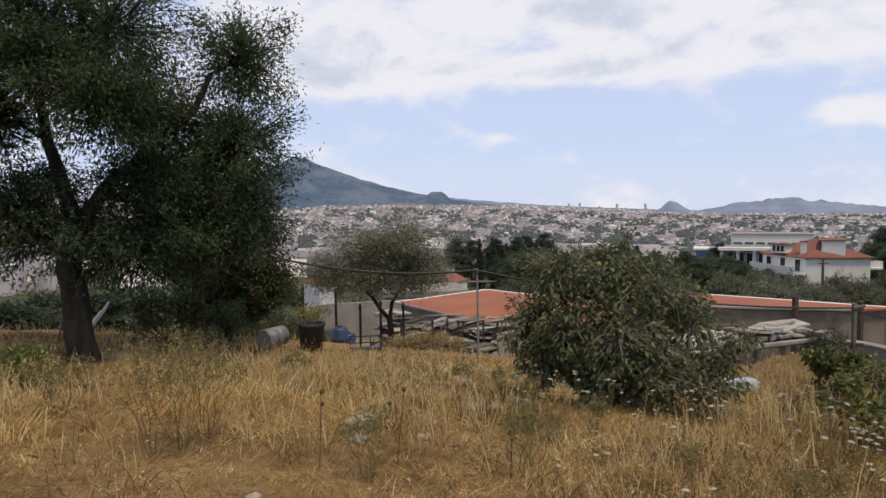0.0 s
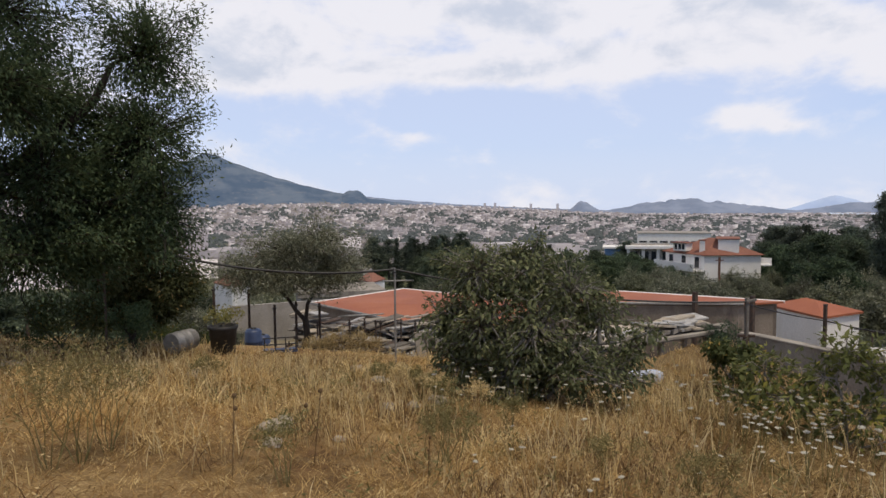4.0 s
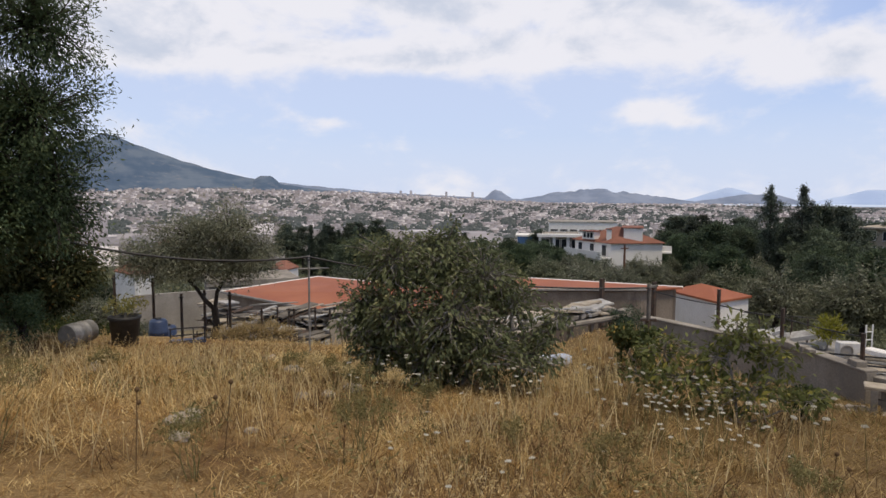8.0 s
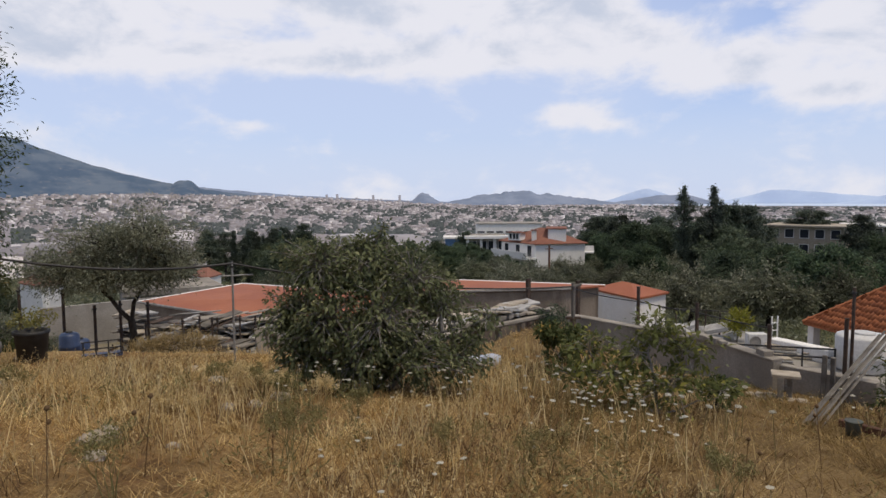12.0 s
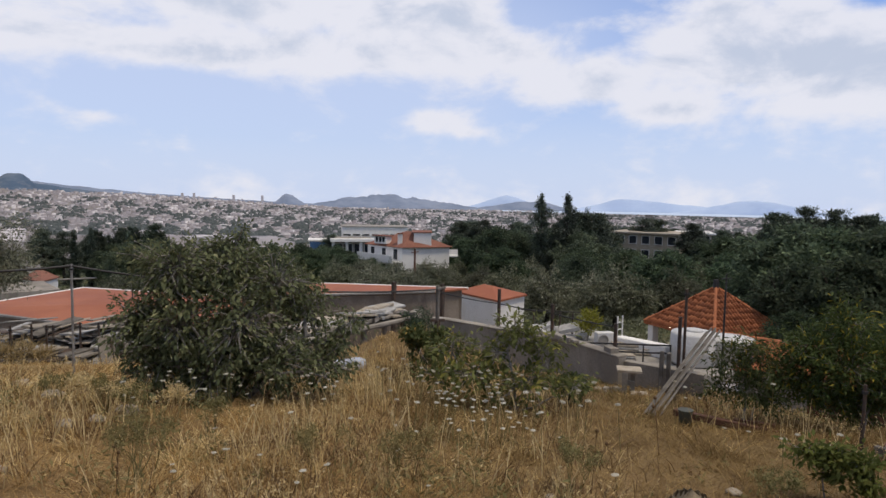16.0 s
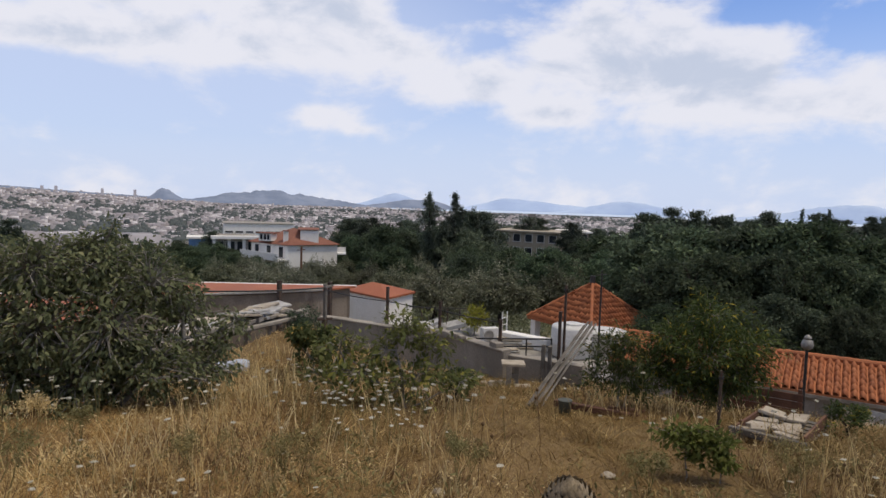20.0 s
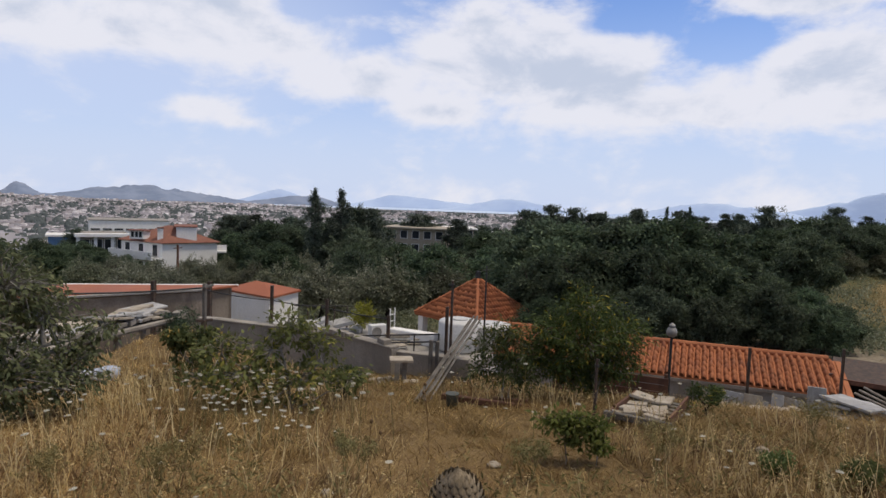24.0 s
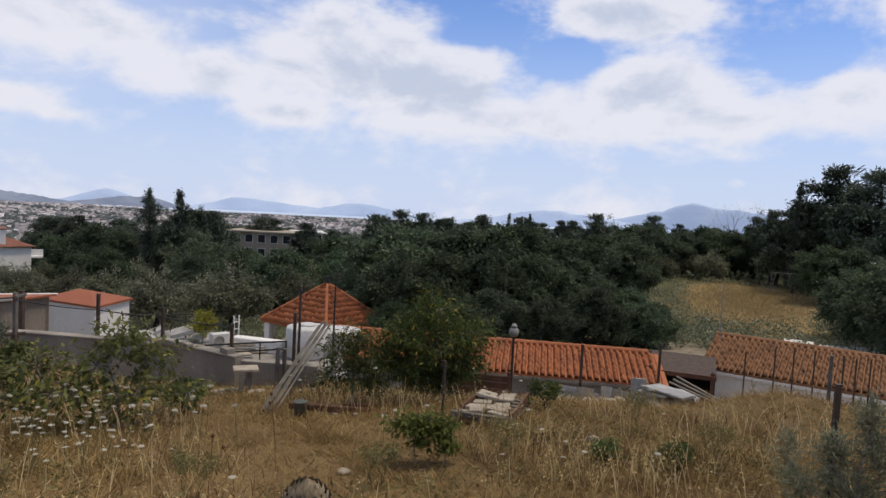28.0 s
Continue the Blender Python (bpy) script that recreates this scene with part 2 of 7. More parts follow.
def city_material():
    m, nt, p = material("hazy_city_wall")
    r = island(nt)
    ramp = nt.nodes.new("ShaderNodeValToRGB")
    el = ramp.color_ramp.elements
    # pale wall tones with a lilac-grey tint painted in for distance haze
    el[0].color, el[1].color = (0.20, 0.19, 0.205, 1), (0.68, 0.66, 0.69, 1)
    for q, col in ((0.2, (0.27, 0.25, 0.265, 1)), (0.45, (0.33, 0.315, 0.34, 1)), (0.62, (0.26, 0.255, 0.285, 1)), (0.8, (0.47, 0.45, 0.475, 1))):
        el.new(q).color = col
    nt.links.new(r, ramp.inputs[0])
    # storeys: dark bands of balconies and windows on the walls
    co = world_place(nt)
    sep = nt.nodes.new("ShaderNodeSeparateXYZ")
    nt.links.new(co, sep.inputs[0])
    nrm = nt.nodes.new("ShaderNodeSeparateXYZ")
    nt.links.new(nt.nodes.new("ShaderNodeNewGeometry").outputs["Normal"], nrm.inputs[0])
    band = op(nt, "GREATER_THAN", op(nt, "FRACT", op(nt, "DIVIDE", sep.outputs[2], 3.1)), 0.55)
    gaps = op(nt, "GREATER_THAN", op(nt, "FRACT", op(nt, "DIVIDE", op(nt, "ADD", sep.outputs[0], sep.outputs[1]), 3.7)), 0.45)
    wall = op(nt, "LESS_THAN", op(nt, "ABSOLUTE", nrm.outputs[2]), 0.5)
    dark = op(nt, "MULTIPLY", op(nt, "MULTIPLY", op(nt, "MULTIPLY", band, gaps), wall), 0.3)
    nt.links.new(mixc(nt, dark, ramp.outputs[0], (0.14, 0.14, 0.16)), p.inputs["Base Color"])
    p.inputs["Roughness"].default_value = 0.9
    return m


def tile_material(name, a, b, dark):
    m, nt, p = material(name)
    r = nt.nodes.new("ShaderNodeObjectInfo").outputs["Random"]
    co = world_place(nt)
    c = mixc(nt, r, a, b)
    c = mixc(nt, op(nt, "MULTIPLY", island(nt), 0.6), c, b)
    c = mixc(nt, op(nt, "MULTIPLY", fall(nt, noise_at(nt, co, 2.2, 6.0, 0.7), 0.48, 0.7), 0.75), c, dark)
    c = mixc(nt, op(nt, "MULTIPLY", fall(nt, noise_at(nt, co, 30.0, 4.0, 0.7), 0.45, 0.75), 0.4), c, dark)
    nt.links.new(c, p.inputs["Base Color"])
    p.inputs["Roughness"].default_value = 0.85
    bump(nt, p, noise_at(nt, co, 60.0, 3.0), 0.3, 0.006)
    return m


def blade_material(name, a, b, c3, through=0.25):
    m, nt, p = material(name)
    r = island(nt)
    big = fall(nt, noise_at(nt, world_place(nt), 0.6, 4.0), 0.38, 0.62)
    c = mixc(nt, op(nt, "POWER", r, 1.6), a, b)
    c = mixc(nt, op(nt, "MULTIPLY", big, 0.5), c, c3)
    # matted, rotted patches
    c = mixc(nt, op(nt, "MULTIPLY", fall(nt, noise_at(nt, world_place(nt), 1.7, 4.0), 0.52, 0.66), 0.4), c, tuple(v * 0.5 for v in c3))
    nt.links.new(c, p.inputs["Base Color"])
    p.inputs["Roughness"].default_value = 0.7
    p.inputs["Specular IOR Level"].default_value = 0.25
    t = nt.nodes.new("ShaderNodeBsdfTranslucent")
    nt.links.new(c, t.inputs[0])
    mix = nt.nodes.new("ShaderNodeMixShader")
    mix.inputs[0].default_value = through
    nt.links.new(p.outputs[0], mix.inputs[1])
    nt.links.new(t.outputs[0], mix.inputs[2])
    nt.links.new(mix.outputs[0], nt.nodes["Material Output"].inputs[0])
    return m


def window_glass(name, tone):
    m, nt, p = material(name)
    p.inputs["Base Color"].default_value = (*tone, 1)
    p.inputs["Roughness"].default_value = 0.12
    p.inputs["Specular IOR Level"].default_value = 0.7
    return m


M_GROUND = ground_material()
M_STRAW = blade_material("straw", (0.30, 0.185, 0.065), (1.0, 0.82, 0.44), (0.56, 0.35, 0.13))
M_LITTER = blade_material("straw_litter", (0.19, 0.108, 0.04), (0.54, 0.385, 0.17), (0.22, 0.11, 0.042))
M_OAT = blade_material("oat", (0.58, 0.45, 0.22), (0.82, 0.69, 0.42), (0.55, 0.39, 0.17), 0.35)
M_WEED = blade_material("weed", (0.13, 0.13, 0.05), (0.28, 0.26, 0.12), (0.30, 0.23, 0.10))
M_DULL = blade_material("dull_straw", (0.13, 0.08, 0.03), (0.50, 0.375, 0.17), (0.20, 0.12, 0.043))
M_HAY = blade_material("hill_hay", (0.29, 0.22, 0.105), (0.52, 0.405, 0.21), (0.30, 0.23, 0.12))
M_DEAD = blade_material("dead_weed", (0.10, 0.065, 0.035), (0.24, 0.15, 0.075), (0.15, 0.085, 0.04))
M_BLOOM = blade_material("bloom", (0.52, 0.51, 0.45), (0.76, 0.75, 0.69), (0.50, 0.47, 0.38))
M_BROAD = leaf_material("broad_leaf", (0.044, 0.07, 0.04), (0.105, 0.142, 0.076), (0.13, 0.16, 0.08), 0.08)
M_FIG = leaf_material("fig_leaf", (0.05, 0.066, 0.036), (0.14, 0.158, 0.088), (0.20, 0.21, 0.12), 0.05)
M_YOUNG_FIG = leaf_material("young_fig_leaf", (0.075, 0.09, 0.04), (0.19, 0.205, 0.095), (0.28, 0.27, 0.1), 0.1)
M_OLIVE = leaf_material("olive_leaf", (0.085, 0.100, 0.065), (0.205, 0.215, 0.155), (0.27, 0.28, 0.22), 0.12)
M_SILVER = leaf_material("silver_olive_leaf", (0.125, 0.14, 0.098), (0.265, 0.28, 0.205), (0.33, 0.34, 0.27), 0.12)
M_ALMOND = leaf_material("almond_leaf", (0.037, 0.054, 0.022), (0.097, 0.117, 0.049), (0.25, 0.20, 0.06), 0.06)
M_DARK = leaf_material("dense_leaf", (0.042, 0.064, 0.044), (0.095, 0.128, 0.080), (0.13, 0.17, 0.10), 0.1)
M_PINE = leaf_material("pine_needle", (0.05, 0.07, 0.058), (0.115, 0.142, 0.108), (0.09, 0.10, 0.06), 0.06, 0.1)
M_LIME = leaf_material("lime_leaf", (0.19, 0.20, 0.05), (0.38, 0.38, 0.11), (0.45, 0.4, 0.16), 0.1)
M_GREEN = leaf_material("green_leaf", (0.075, 0.105, 0.034), (0.165, 0.205, 0.07), (0.2, 0.22, 0.08), 0.1)
M_GREY_LEAF = leaf_material("grey_leaf", (0.20, 0.22, 0.15), (0.36, 0.38, 0.27), (0.42, 0.43, 0.33), 0.1)
M_BARK = bark_material("bark", (0.016, 0.012, 0.009), (0.052, 0.042, 0.033))
M_PALE_BARK = bark_material("pale_bark", (0.15, 0.14, 0.125), (0.30, 0.285, 0.26))
M_TILE = tile_material("roof_tile", (0.29, 0.088, 0.034), (0.40, 0.142, 0.058), (0.14, 0.052, 0.03))
M_TILE_OLD = tile_material("old_roof_tile", (0.21, 0.095, 0.042), (0.30, 0.15, 0.07), (0.12, 0.06, 0.035))
M_RED_SHEET = surface("red_sheet", (0.31, 0.093, 0.042), (0.38, 0.128, 0.058), 0.6, 25, 0.7, stain=(0.30, 0.10, 0.06))
M_WHITE = surface("white_plaster", (0.76, 0.755, 0.74), (0.82, 0.815, 0.80), 0.7, 22, 0.85, stain=(0.66, 0.64, 0.60))
M_DECK = surface("dusty_white_deck", (0.24, 0.225, 0.20), (0.36, 0.34, 0.31), 1.1, 14, 0.9, stain=(0.26, 0.25, 0.23), spread=(0.4, 0.6))
M_GREY_WALL = surface("grey_plaster", (0.25, 0.235, 0.215), (0.35, 0.33, 0.30), 0.9, 24, 0.9, stain=(0.22, 0.20, 0.18))
M_CONCRETE = surface("concrete", (0.22, 0.198, 0.17), (0.34, 0.31, 0.27), 1.2, 30, 0.92, stain=(0.16, 0.15, 0.14))
M_MARBLE = surface("marble", (0.32, 0.315, 0.305), (0.50, 0.495, 0.48), 2.0, 18, 0.55, stain=(0.20, 0.19, 0.175))
M_STONE = surface("pale_stone", (0.32, 0.275, 0.215), (0.46, 0.405, 0.33), 5, 40, 0.85, stain=(0.35, 0.31, 0.25))
M_RUST = surface("rusty_iron", (0.055, 0.043, 0.038), (0.11, 0.075, 0.055), 9, 60, 0.75, 0.3, stain=(0.16, 0.08, 0.045))
M_DARK_METAL = surface("dark_iron", (0.035, 0.035, 0.037), (0.06, 0.058, 0.056), 8, 60, 0.6, 0.5)
M_GALV = surface("grey_metal", (0.24, 0.24, 0.235), (0.34, 0.335, 0.325), 7, 50, 0.6, 0.3, stain=(0.25, 0.2, 0.16))
M_WOOD = surface("grey_wood", (0.095, 0.086, 0.076), (0.19, 0.175, 0.156), 4, 50, 0.9, stain=(0.12, 0.1, 0.085))
M_SHED_WALL = surface("brown_shed_wall", (0.15, 0.125, 0.10), (0.24, 0.205, 0.17), 0.8, 16, 0.92, stain=(0.09, 0.07, 0.06))
M_BROWN = surface("brown_board", (0.11, 0.05, 0.03), (0.17, 0.08, 0.05), 2, 30, 0.85, stain=(0.07, 0.035, 0.025))
M_PLASTIC_W = surface("white_plastic", (0.56, 0.56, 0.55), (0.64, 0.64, 0.63), 2, 20, 0.45, bumps=0.05, stain=(0.6, 0.59, 0.56))
M_BLACK = surface("black_plastic", (0.018, 0.018, 0.02), (0.035, 0.035, 0.036), 5, 30, 0.6, bumps=0.15)
M_BUCKET = surface("grey_green_plastic", (0.055, 0.062, 0.05), (0.09, 0.1, 0.082), 5, 30, 0.6, bumps=0.15)
M_BLUE = surface("blue_plastic", (0.025, 0.045, 0.11), (0.04, 0.07, 0.15), 4, 30, 0.5, bumps=0.1)
M_BLUE_WALL = surface("blue_wall", (0.09, 0.21, 0.42), (0.13, 0.27, 0.5), 0.4, 5, 0.6, bumps=0.1)
M_TARP = surface("pale_tarp", (0.40, 0.46, 0.58), (0.52, 0.57, 0.66), 6, 40, 0.6)
M_GLASS = window_glass("window_glass", (0.03, 0.035, 0.045))
M_FAR_TILE = surface("far_roof_tile", (0.20, 0.078, 0.052), (0.26, 0.112, 0.078), 0.5, 6, 0.85, bumps=0.6, stain=(0.20, 0.09, 0.065))
M_CITY = city_material()
# leaf green pulled to blue-grey: distance haze put into the colour
M_CITY_TREE = leaf_material("hazy_city_tree", (0.05, 0.062, 0.066), (0.09, 0.104, 0.108), None, 0, 0.0, 0.9)
# distance haze painted in: the farther, the paler and bluer
M_HILL = hazy_far_material("near_mountain", (0.072, 0.108, 0.165), (0.12, 0.155, 0.205), (0.19, 0.20, 0.22), 0.18)
M_RIDGE = hazy_far_material("far_ridge", (0.155, 0.195, 0.275), (0.205, 0.245, 0.33), (0.28, 0.30, 0.36), 0.22)
M_HAZE_HILL = hazy_far_material("haze_blue_mountain", (0.34, 0.43, 0.60), (0.38, 0.47, 0.63), (0.42, 0.5, 0.65), 0.3)
M_SEA = hazy_far_material("sea", (0.42, 0.51, 0.66), (0.46, 0.55, 0.69), (0.54, 0.61, 0.72), 0.2)

# ---- building helpers ----


def thing(name, at, label, category, group="", kind="", turn=0.0):
    e = new(name)
    e.empty_display_size = 0.1
    e.matrix_basis = pose(*at, 0, 0, turn)
    return tagged(e, label, category, group, kind)


def part(name, bm, mat, parent=None, label=""):
    me = bpy.data.meshes.new(name)
    bm.to_mesh(me)
    bm.free()
    me.materials.append(mat)
    ob = new(name, me)
    ob.parent = parent
    return tagged(ob, label) if label else ob


def sheet_mesh(name, verts, faces, mat, parent=None, label="", smooth=False):
    """An object from numpy arrays of corners and of faces with equal numbers of corners."""
    verts, faces = np.asarray(verts, dtype=np.float32), np.asarray(faces, dtype=np.int32)
    me = bpy.data.meshes.new(name)
    n, k = faces.shape
    me.vertices.add(len(verts))
    me.vertices.foreach_set("co", verts.ravel())
    me.loops.add(n * k)
    me.loops.foreach_set("vertex_index", faces.ravel())
    me.polygons.add(n)
    me.polygons.foreach_set("loop_start", np.arange(0, n * k, k, dtype=np.int32))
    me.polygons.foreach_set("loop_total", np.full(n, k, dtype=np.int32))
    if smooth:
        me.polygons.foreach_set("use_smooth", np.ones(n, dtype=bool))
    me.update(calc_edges=True)
    me.materials.append(mat)
    ob = new(name, me)
    ob.parent = parent
    return tagged(ob, label) if label else ob


def shared(name, source, parent, m):
    """Another object on the same mesh."""
    ob = new(name, source.data)
    ob.parent = parent
    ob.matrix_basis = m
    return ob


def add_box(bm, centre, size, turn=0.0, bevel=0.0, tilt=(0, 0)):
    r = bmesh.ops.create_cube(bm, size=1.0, matrix=pose(*centre, tilt[0], tilt[1], turn) @ Matrix.Diagonal((*size, 1)))
    if bevel:
        edges = {e for v in r["verts"] for e in v.link_edges}
        bmesh.ops.bevel(bm, geom=list(edges), offset=bevel, segments=1, affect="EDGES")


def box(centre, size, turn=0.0, bevel=0.0, tilt=(0, 0)):
    bm = bmesh.new()
    add_box(bm, centre, size, turn, bevel, tilt)
    return bm


def add_rod(bm, a, b, r0, r1=None, sides=8):
    a, b = Vector(a), Vector(b)
    m = Matrix.Translation((a + b) / 2) @ (b - a).to_track_quat("Z", "Y").to_matrix().to_4x4()
    bmesh.ops.create_cone(bm, cap_ends=True, segments=sides, radius1=r0, radius2=r0 if r1 is None else r1, depth=(b - a).length, matrix=m)


def rod(a, b, r0, r1=None, sides=8):
    bm = bmesh.new()
    add_rod(bm, a, b, r0, r1, sides)
    return bm


def turned(profile, sides=24):
    """A body of revolution from (radius, height) pairs."""
    bm = bmesh.new()
    rings = [[bm.verts.new((r * math.cos(2 * math.pi * i / sides), r * math.sin(2 * math.pi * i / sides), z)) for i in range(sides)] for r, z in profile]
    for a, b in zip(rings, rings[1:]):
        for i in range(sides):
            f = bm.faces.new((a[i], a[(i + 1) % sides], b[(i + 1) % sides], b[i]))
            f.smooth = True
    bm.faces.new(reversed(rings[0]))
    bm.faces.new(rings[-1])
    return bm


def slab(corners, thickness):
    """A plate with these upper corners (anticlockwise from above)."""
    bm = bmesh.new()
    top = [bm.verts.new(c) for c in corners]
    low = [bm.verts.new(Vector(c) - Vector((0, 0, thickness))) for c in corners]
    bm.faces.new(top)
    bm.faces.new(reversed(low))
    n = len(corners)
    for i in range(n):
        bm.faces.new((top[i], low[i], low[(i + 1) % n], top[(i + 1) % n]))
    bmesh.ops.recalc_face_normals(bm, faces=bm.faces)
    return bm


def smooth01(v, lo, hi):
    q = np.clip((v - lo) / (hi - lo), 0, 1)
    return q * q * (3 - 2 * q)


def gz(x, y):
    """Height of the ground."""
    x, y = np.asarray(x, dtype=float), np.asarray(y, dtype=float)
    d = np.hypot(x, y)
    az = np.degrees(np.arctan2(x, y))
    e = np.minimum(d, 60) / np.maximum(d, 1e-6)
    near = -0.10 * x * e - 0.11 * y * e
    near = near - 0.11 * np.clip(d - 9.5, 0, 6) * smooth01(az, 50, 66) * (1 - smooth01(az, 120, 150))
    near = near + 0.30 * np.exp(-((x - 9.8) / 1.5) ** 2 - ((y + 0.7) / 0.9) ** 2)
    near = near + 0.78 * np.exp(-((x - 7.0) / 1.3) ** 2 - ((y - 12.3) / 1.6) ** 2)
    near = near + 0.05 * np.sin(x * 0.9 + 0.6) * np.sin(y * 0.75 - 0.3) + 0.02 * np.sin(x * 2.3) * np.sin(y * 2.7 + 1.0)
    left = np.interp(d, [0, 18, 24, 32, 45, 75, 100, 130, 250, 500, 900, 5000], [-2, -3.5, -4.0, -4.6, -5.9, -8.9, -10.6, -13, -22, -42, -74, -74])
    right = np.interp(d, [0, 17, 24, 32, 60, 100, 250, 500, 900, 5000], [-2, -3.0, -3.3, -3.4, -3.4, -3.6, -11, -30, -74, -74])
    w = smooth01(az, 58, 84)
    far = left * (1 - w) + right * w + 0.25 * np.sin(x * 0.11) * np.sin(y * 0.13 + 1)
    far = far + np.clip((d - 2400) / 2200, 0, 1) * np.clip((24 - az) / 26, 0, 1) * 112
    out = near + (far - near) * smooth01(d, 13.6, 18.0)
    behind = smooth01(np.abs(az - 25), 105, 135)
    return out + (near - out) * behind


def pol(az, d, z=None, up=0.0):
    """A place by azimuth in degrees, distance and height (or on the ground)."""
    x, y = d * math.sin(radians(az)), d * math.cos(radians(az))
    return Vector((x, y, (float(gz(x, y)) if z is None else z) + up))


def sight(az, el, d):
    return pol(az, d, EYE + d * math.tan(radians(el)))

# ---- ground, plain and mountains ----


def make_ground():
    rad = np.concatenate([[0.0], np.linspace(0.6, 22, 90), np.geomspace(22.6, 4950, 110)])
    ang = np.linspace(-math.pi, math.pi, 361)[:-1]
    R, A = np.meshgrid(rad[1:], ang, indexing="ij")
    x, y = R * np.sin(A), R * np.cos(A)
    v = np.concatenate([[[0, 0, float(gz(0, 0))]], np.stack([x, y, gz(x, y)], -1).reshape(-1, 3)])
    n, m = len(ang), len(rad) - 1
    i, j = np.meshgrid(np.arange(m - 1), np.arange(n), indexing="ij")
    a = 1 + i * n + j
    b = 1 + i * n + (j + 1) % n
    f = np.stack([a, b, b + n, a + n], -1).reshape(-1, 4)[:, ::-1]
    k = np.arange(n)
    caps = np.stack([np.zeros(n, int), 1 + k, 1 + (k + 1) % n, 1 + (k + 1) % n], -1)
    ob = sheet_mesh("ground", v, f, M_GROUND, smooth=True)
    tagged(ob, "dry sloping hillside of straw-coloured grass and bare soil", "ground", kind="structure")
    c = sheet_mesh("ground", v[:n + 1], caps[:, [0, 2, 1]], M_GROUND)
    tagged(c, "dry bare soil underfoot", "ground", kind="structure")


make_ground()


def mountain(name, label, az0, el0, left, right, d0, mat, sharp=1.2, rough=0.08, base_el=-0.75, seed=0, depth=500):
    """A mountain ridge: a mound that falls off to both sides, with spurs and gullies."""
    cols = np.linspace(az0 - 3.2 * left, az0 + 3.2 * right, 150)
    rows = np.linspace(-1, 1, 21)
    A, V = np.meshgrid(cols, rows, indexing="ij")
    u = np.where(A < az0, (az0 - A) / left, (A - az0) / right)
    jag = np.array([[noise.fractal((a * 0.9 + seed, v * 1.2, seed * 1.7), 1.0, 2.1, 5) for v in rows] for a in cols])
    crest = np.exp(-np.abs(u) ** sharp)
    h = crest * (1 - np.abs(V) ** 1.3) * (1 + rough * jag * 2)
    d = d0 + V * depth
    top, low = math.tan(radians(el0)) * d0 + EYE, math.tan(radians(base_el)) * d0 + EYE
    z = low - 12 + (top - low + 12) * h
    x, y = d * np.sin(np.radians(A)), d * np.cos(np.radians(A))
    n, m = A.shape
    i, j = np.meshgrid(np.arange(n - 1), np.arange(m - 1), indexing="ij")
    q = i * m + j
    f = np.stack([q, q + m, q + m + 1, q + 1], -1).reshape(-1, 4)
    ob = sheet_mesh(name, np.stack([x, y, z], -1).reshape(-1, 3), f, mat, smooth=True)
    return tagged(ob, label, "mountain", kind="structure")


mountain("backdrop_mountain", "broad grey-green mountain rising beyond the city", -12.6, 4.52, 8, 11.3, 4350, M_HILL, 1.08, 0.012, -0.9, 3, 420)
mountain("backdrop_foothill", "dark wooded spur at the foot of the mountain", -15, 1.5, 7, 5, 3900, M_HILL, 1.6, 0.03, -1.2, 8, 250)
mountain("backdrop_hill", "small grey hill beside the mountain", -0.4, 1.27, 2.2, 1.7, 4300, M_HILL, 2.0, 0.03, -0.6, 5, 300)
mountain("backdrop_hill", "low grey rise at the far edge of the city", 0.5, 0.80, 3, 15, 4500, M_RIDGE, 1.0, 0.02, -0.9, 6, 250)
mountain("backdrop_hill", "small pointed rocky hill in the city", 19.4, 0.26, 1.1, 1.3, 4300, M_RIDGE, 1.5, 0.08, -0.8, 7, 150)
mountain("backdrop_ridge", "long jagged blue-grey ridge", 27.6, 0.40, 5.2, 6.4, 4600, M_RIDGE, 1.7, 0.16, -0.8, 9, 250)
mountain("backdrop_mountain", "pale blue mountain in the haze", 38.4, 0.44, 2.6, 2.6, 4850, M_HAZE_HILL, 1.7, 0.02, -0.7, 11, 60)
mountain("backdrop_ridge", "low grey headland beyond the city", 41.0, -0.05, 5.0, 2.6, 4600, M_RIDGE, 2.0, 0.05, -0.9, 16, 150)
mountain("backdrop_mountain", "pale haze-blue island mountain over the sea", 48.0, 0.28, 2.8, 9.0, 4850, M_HAZE_HILL, 1.5, 0.03, -0.7, 12, 60)
mountain("backdrop_mountain", "low haze-blue headland over the sea", 58.4, 0.33, 4.4, 4.6, 4800, M_HAZE_HILL, 1.9, 0.03, -0.8, 13, 60)
mountain("backdrop_mountain", "haze-blue ridge above the treetops", 74.6, 0.60, 5.5, 9.0, 4750, M_HAZE_HILL, 1.6, 0.05, -0.8, 14, 100)
mountain("backdrop_mountain", "long haze-blue mountain behind the pines", 86.6, 1.66, 6.5, 14.0, 4800, M_HAZE_HILL, 1.35, 0.05, -0.8, 15, 80)


def make_sea():
    a = np.radians(np.linspace(38, 84, 60))
    r = np.array([3900, 4940.0])
    A, R = np.meshgrid(a, r, indexing="ij")
    v = np.stack([R * np.sin(A), R * np.cos(A), np.full_like(A, -66.0)], -1).reshape(-1, 3)
    i = np.arange(len(a) - 1) * 2
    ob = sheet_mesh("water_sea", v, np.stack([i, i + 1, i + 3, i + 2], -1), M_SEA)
    tagged(ob, "pale hazy sea beyond the city", "sea", kind="structure")


make_sea()


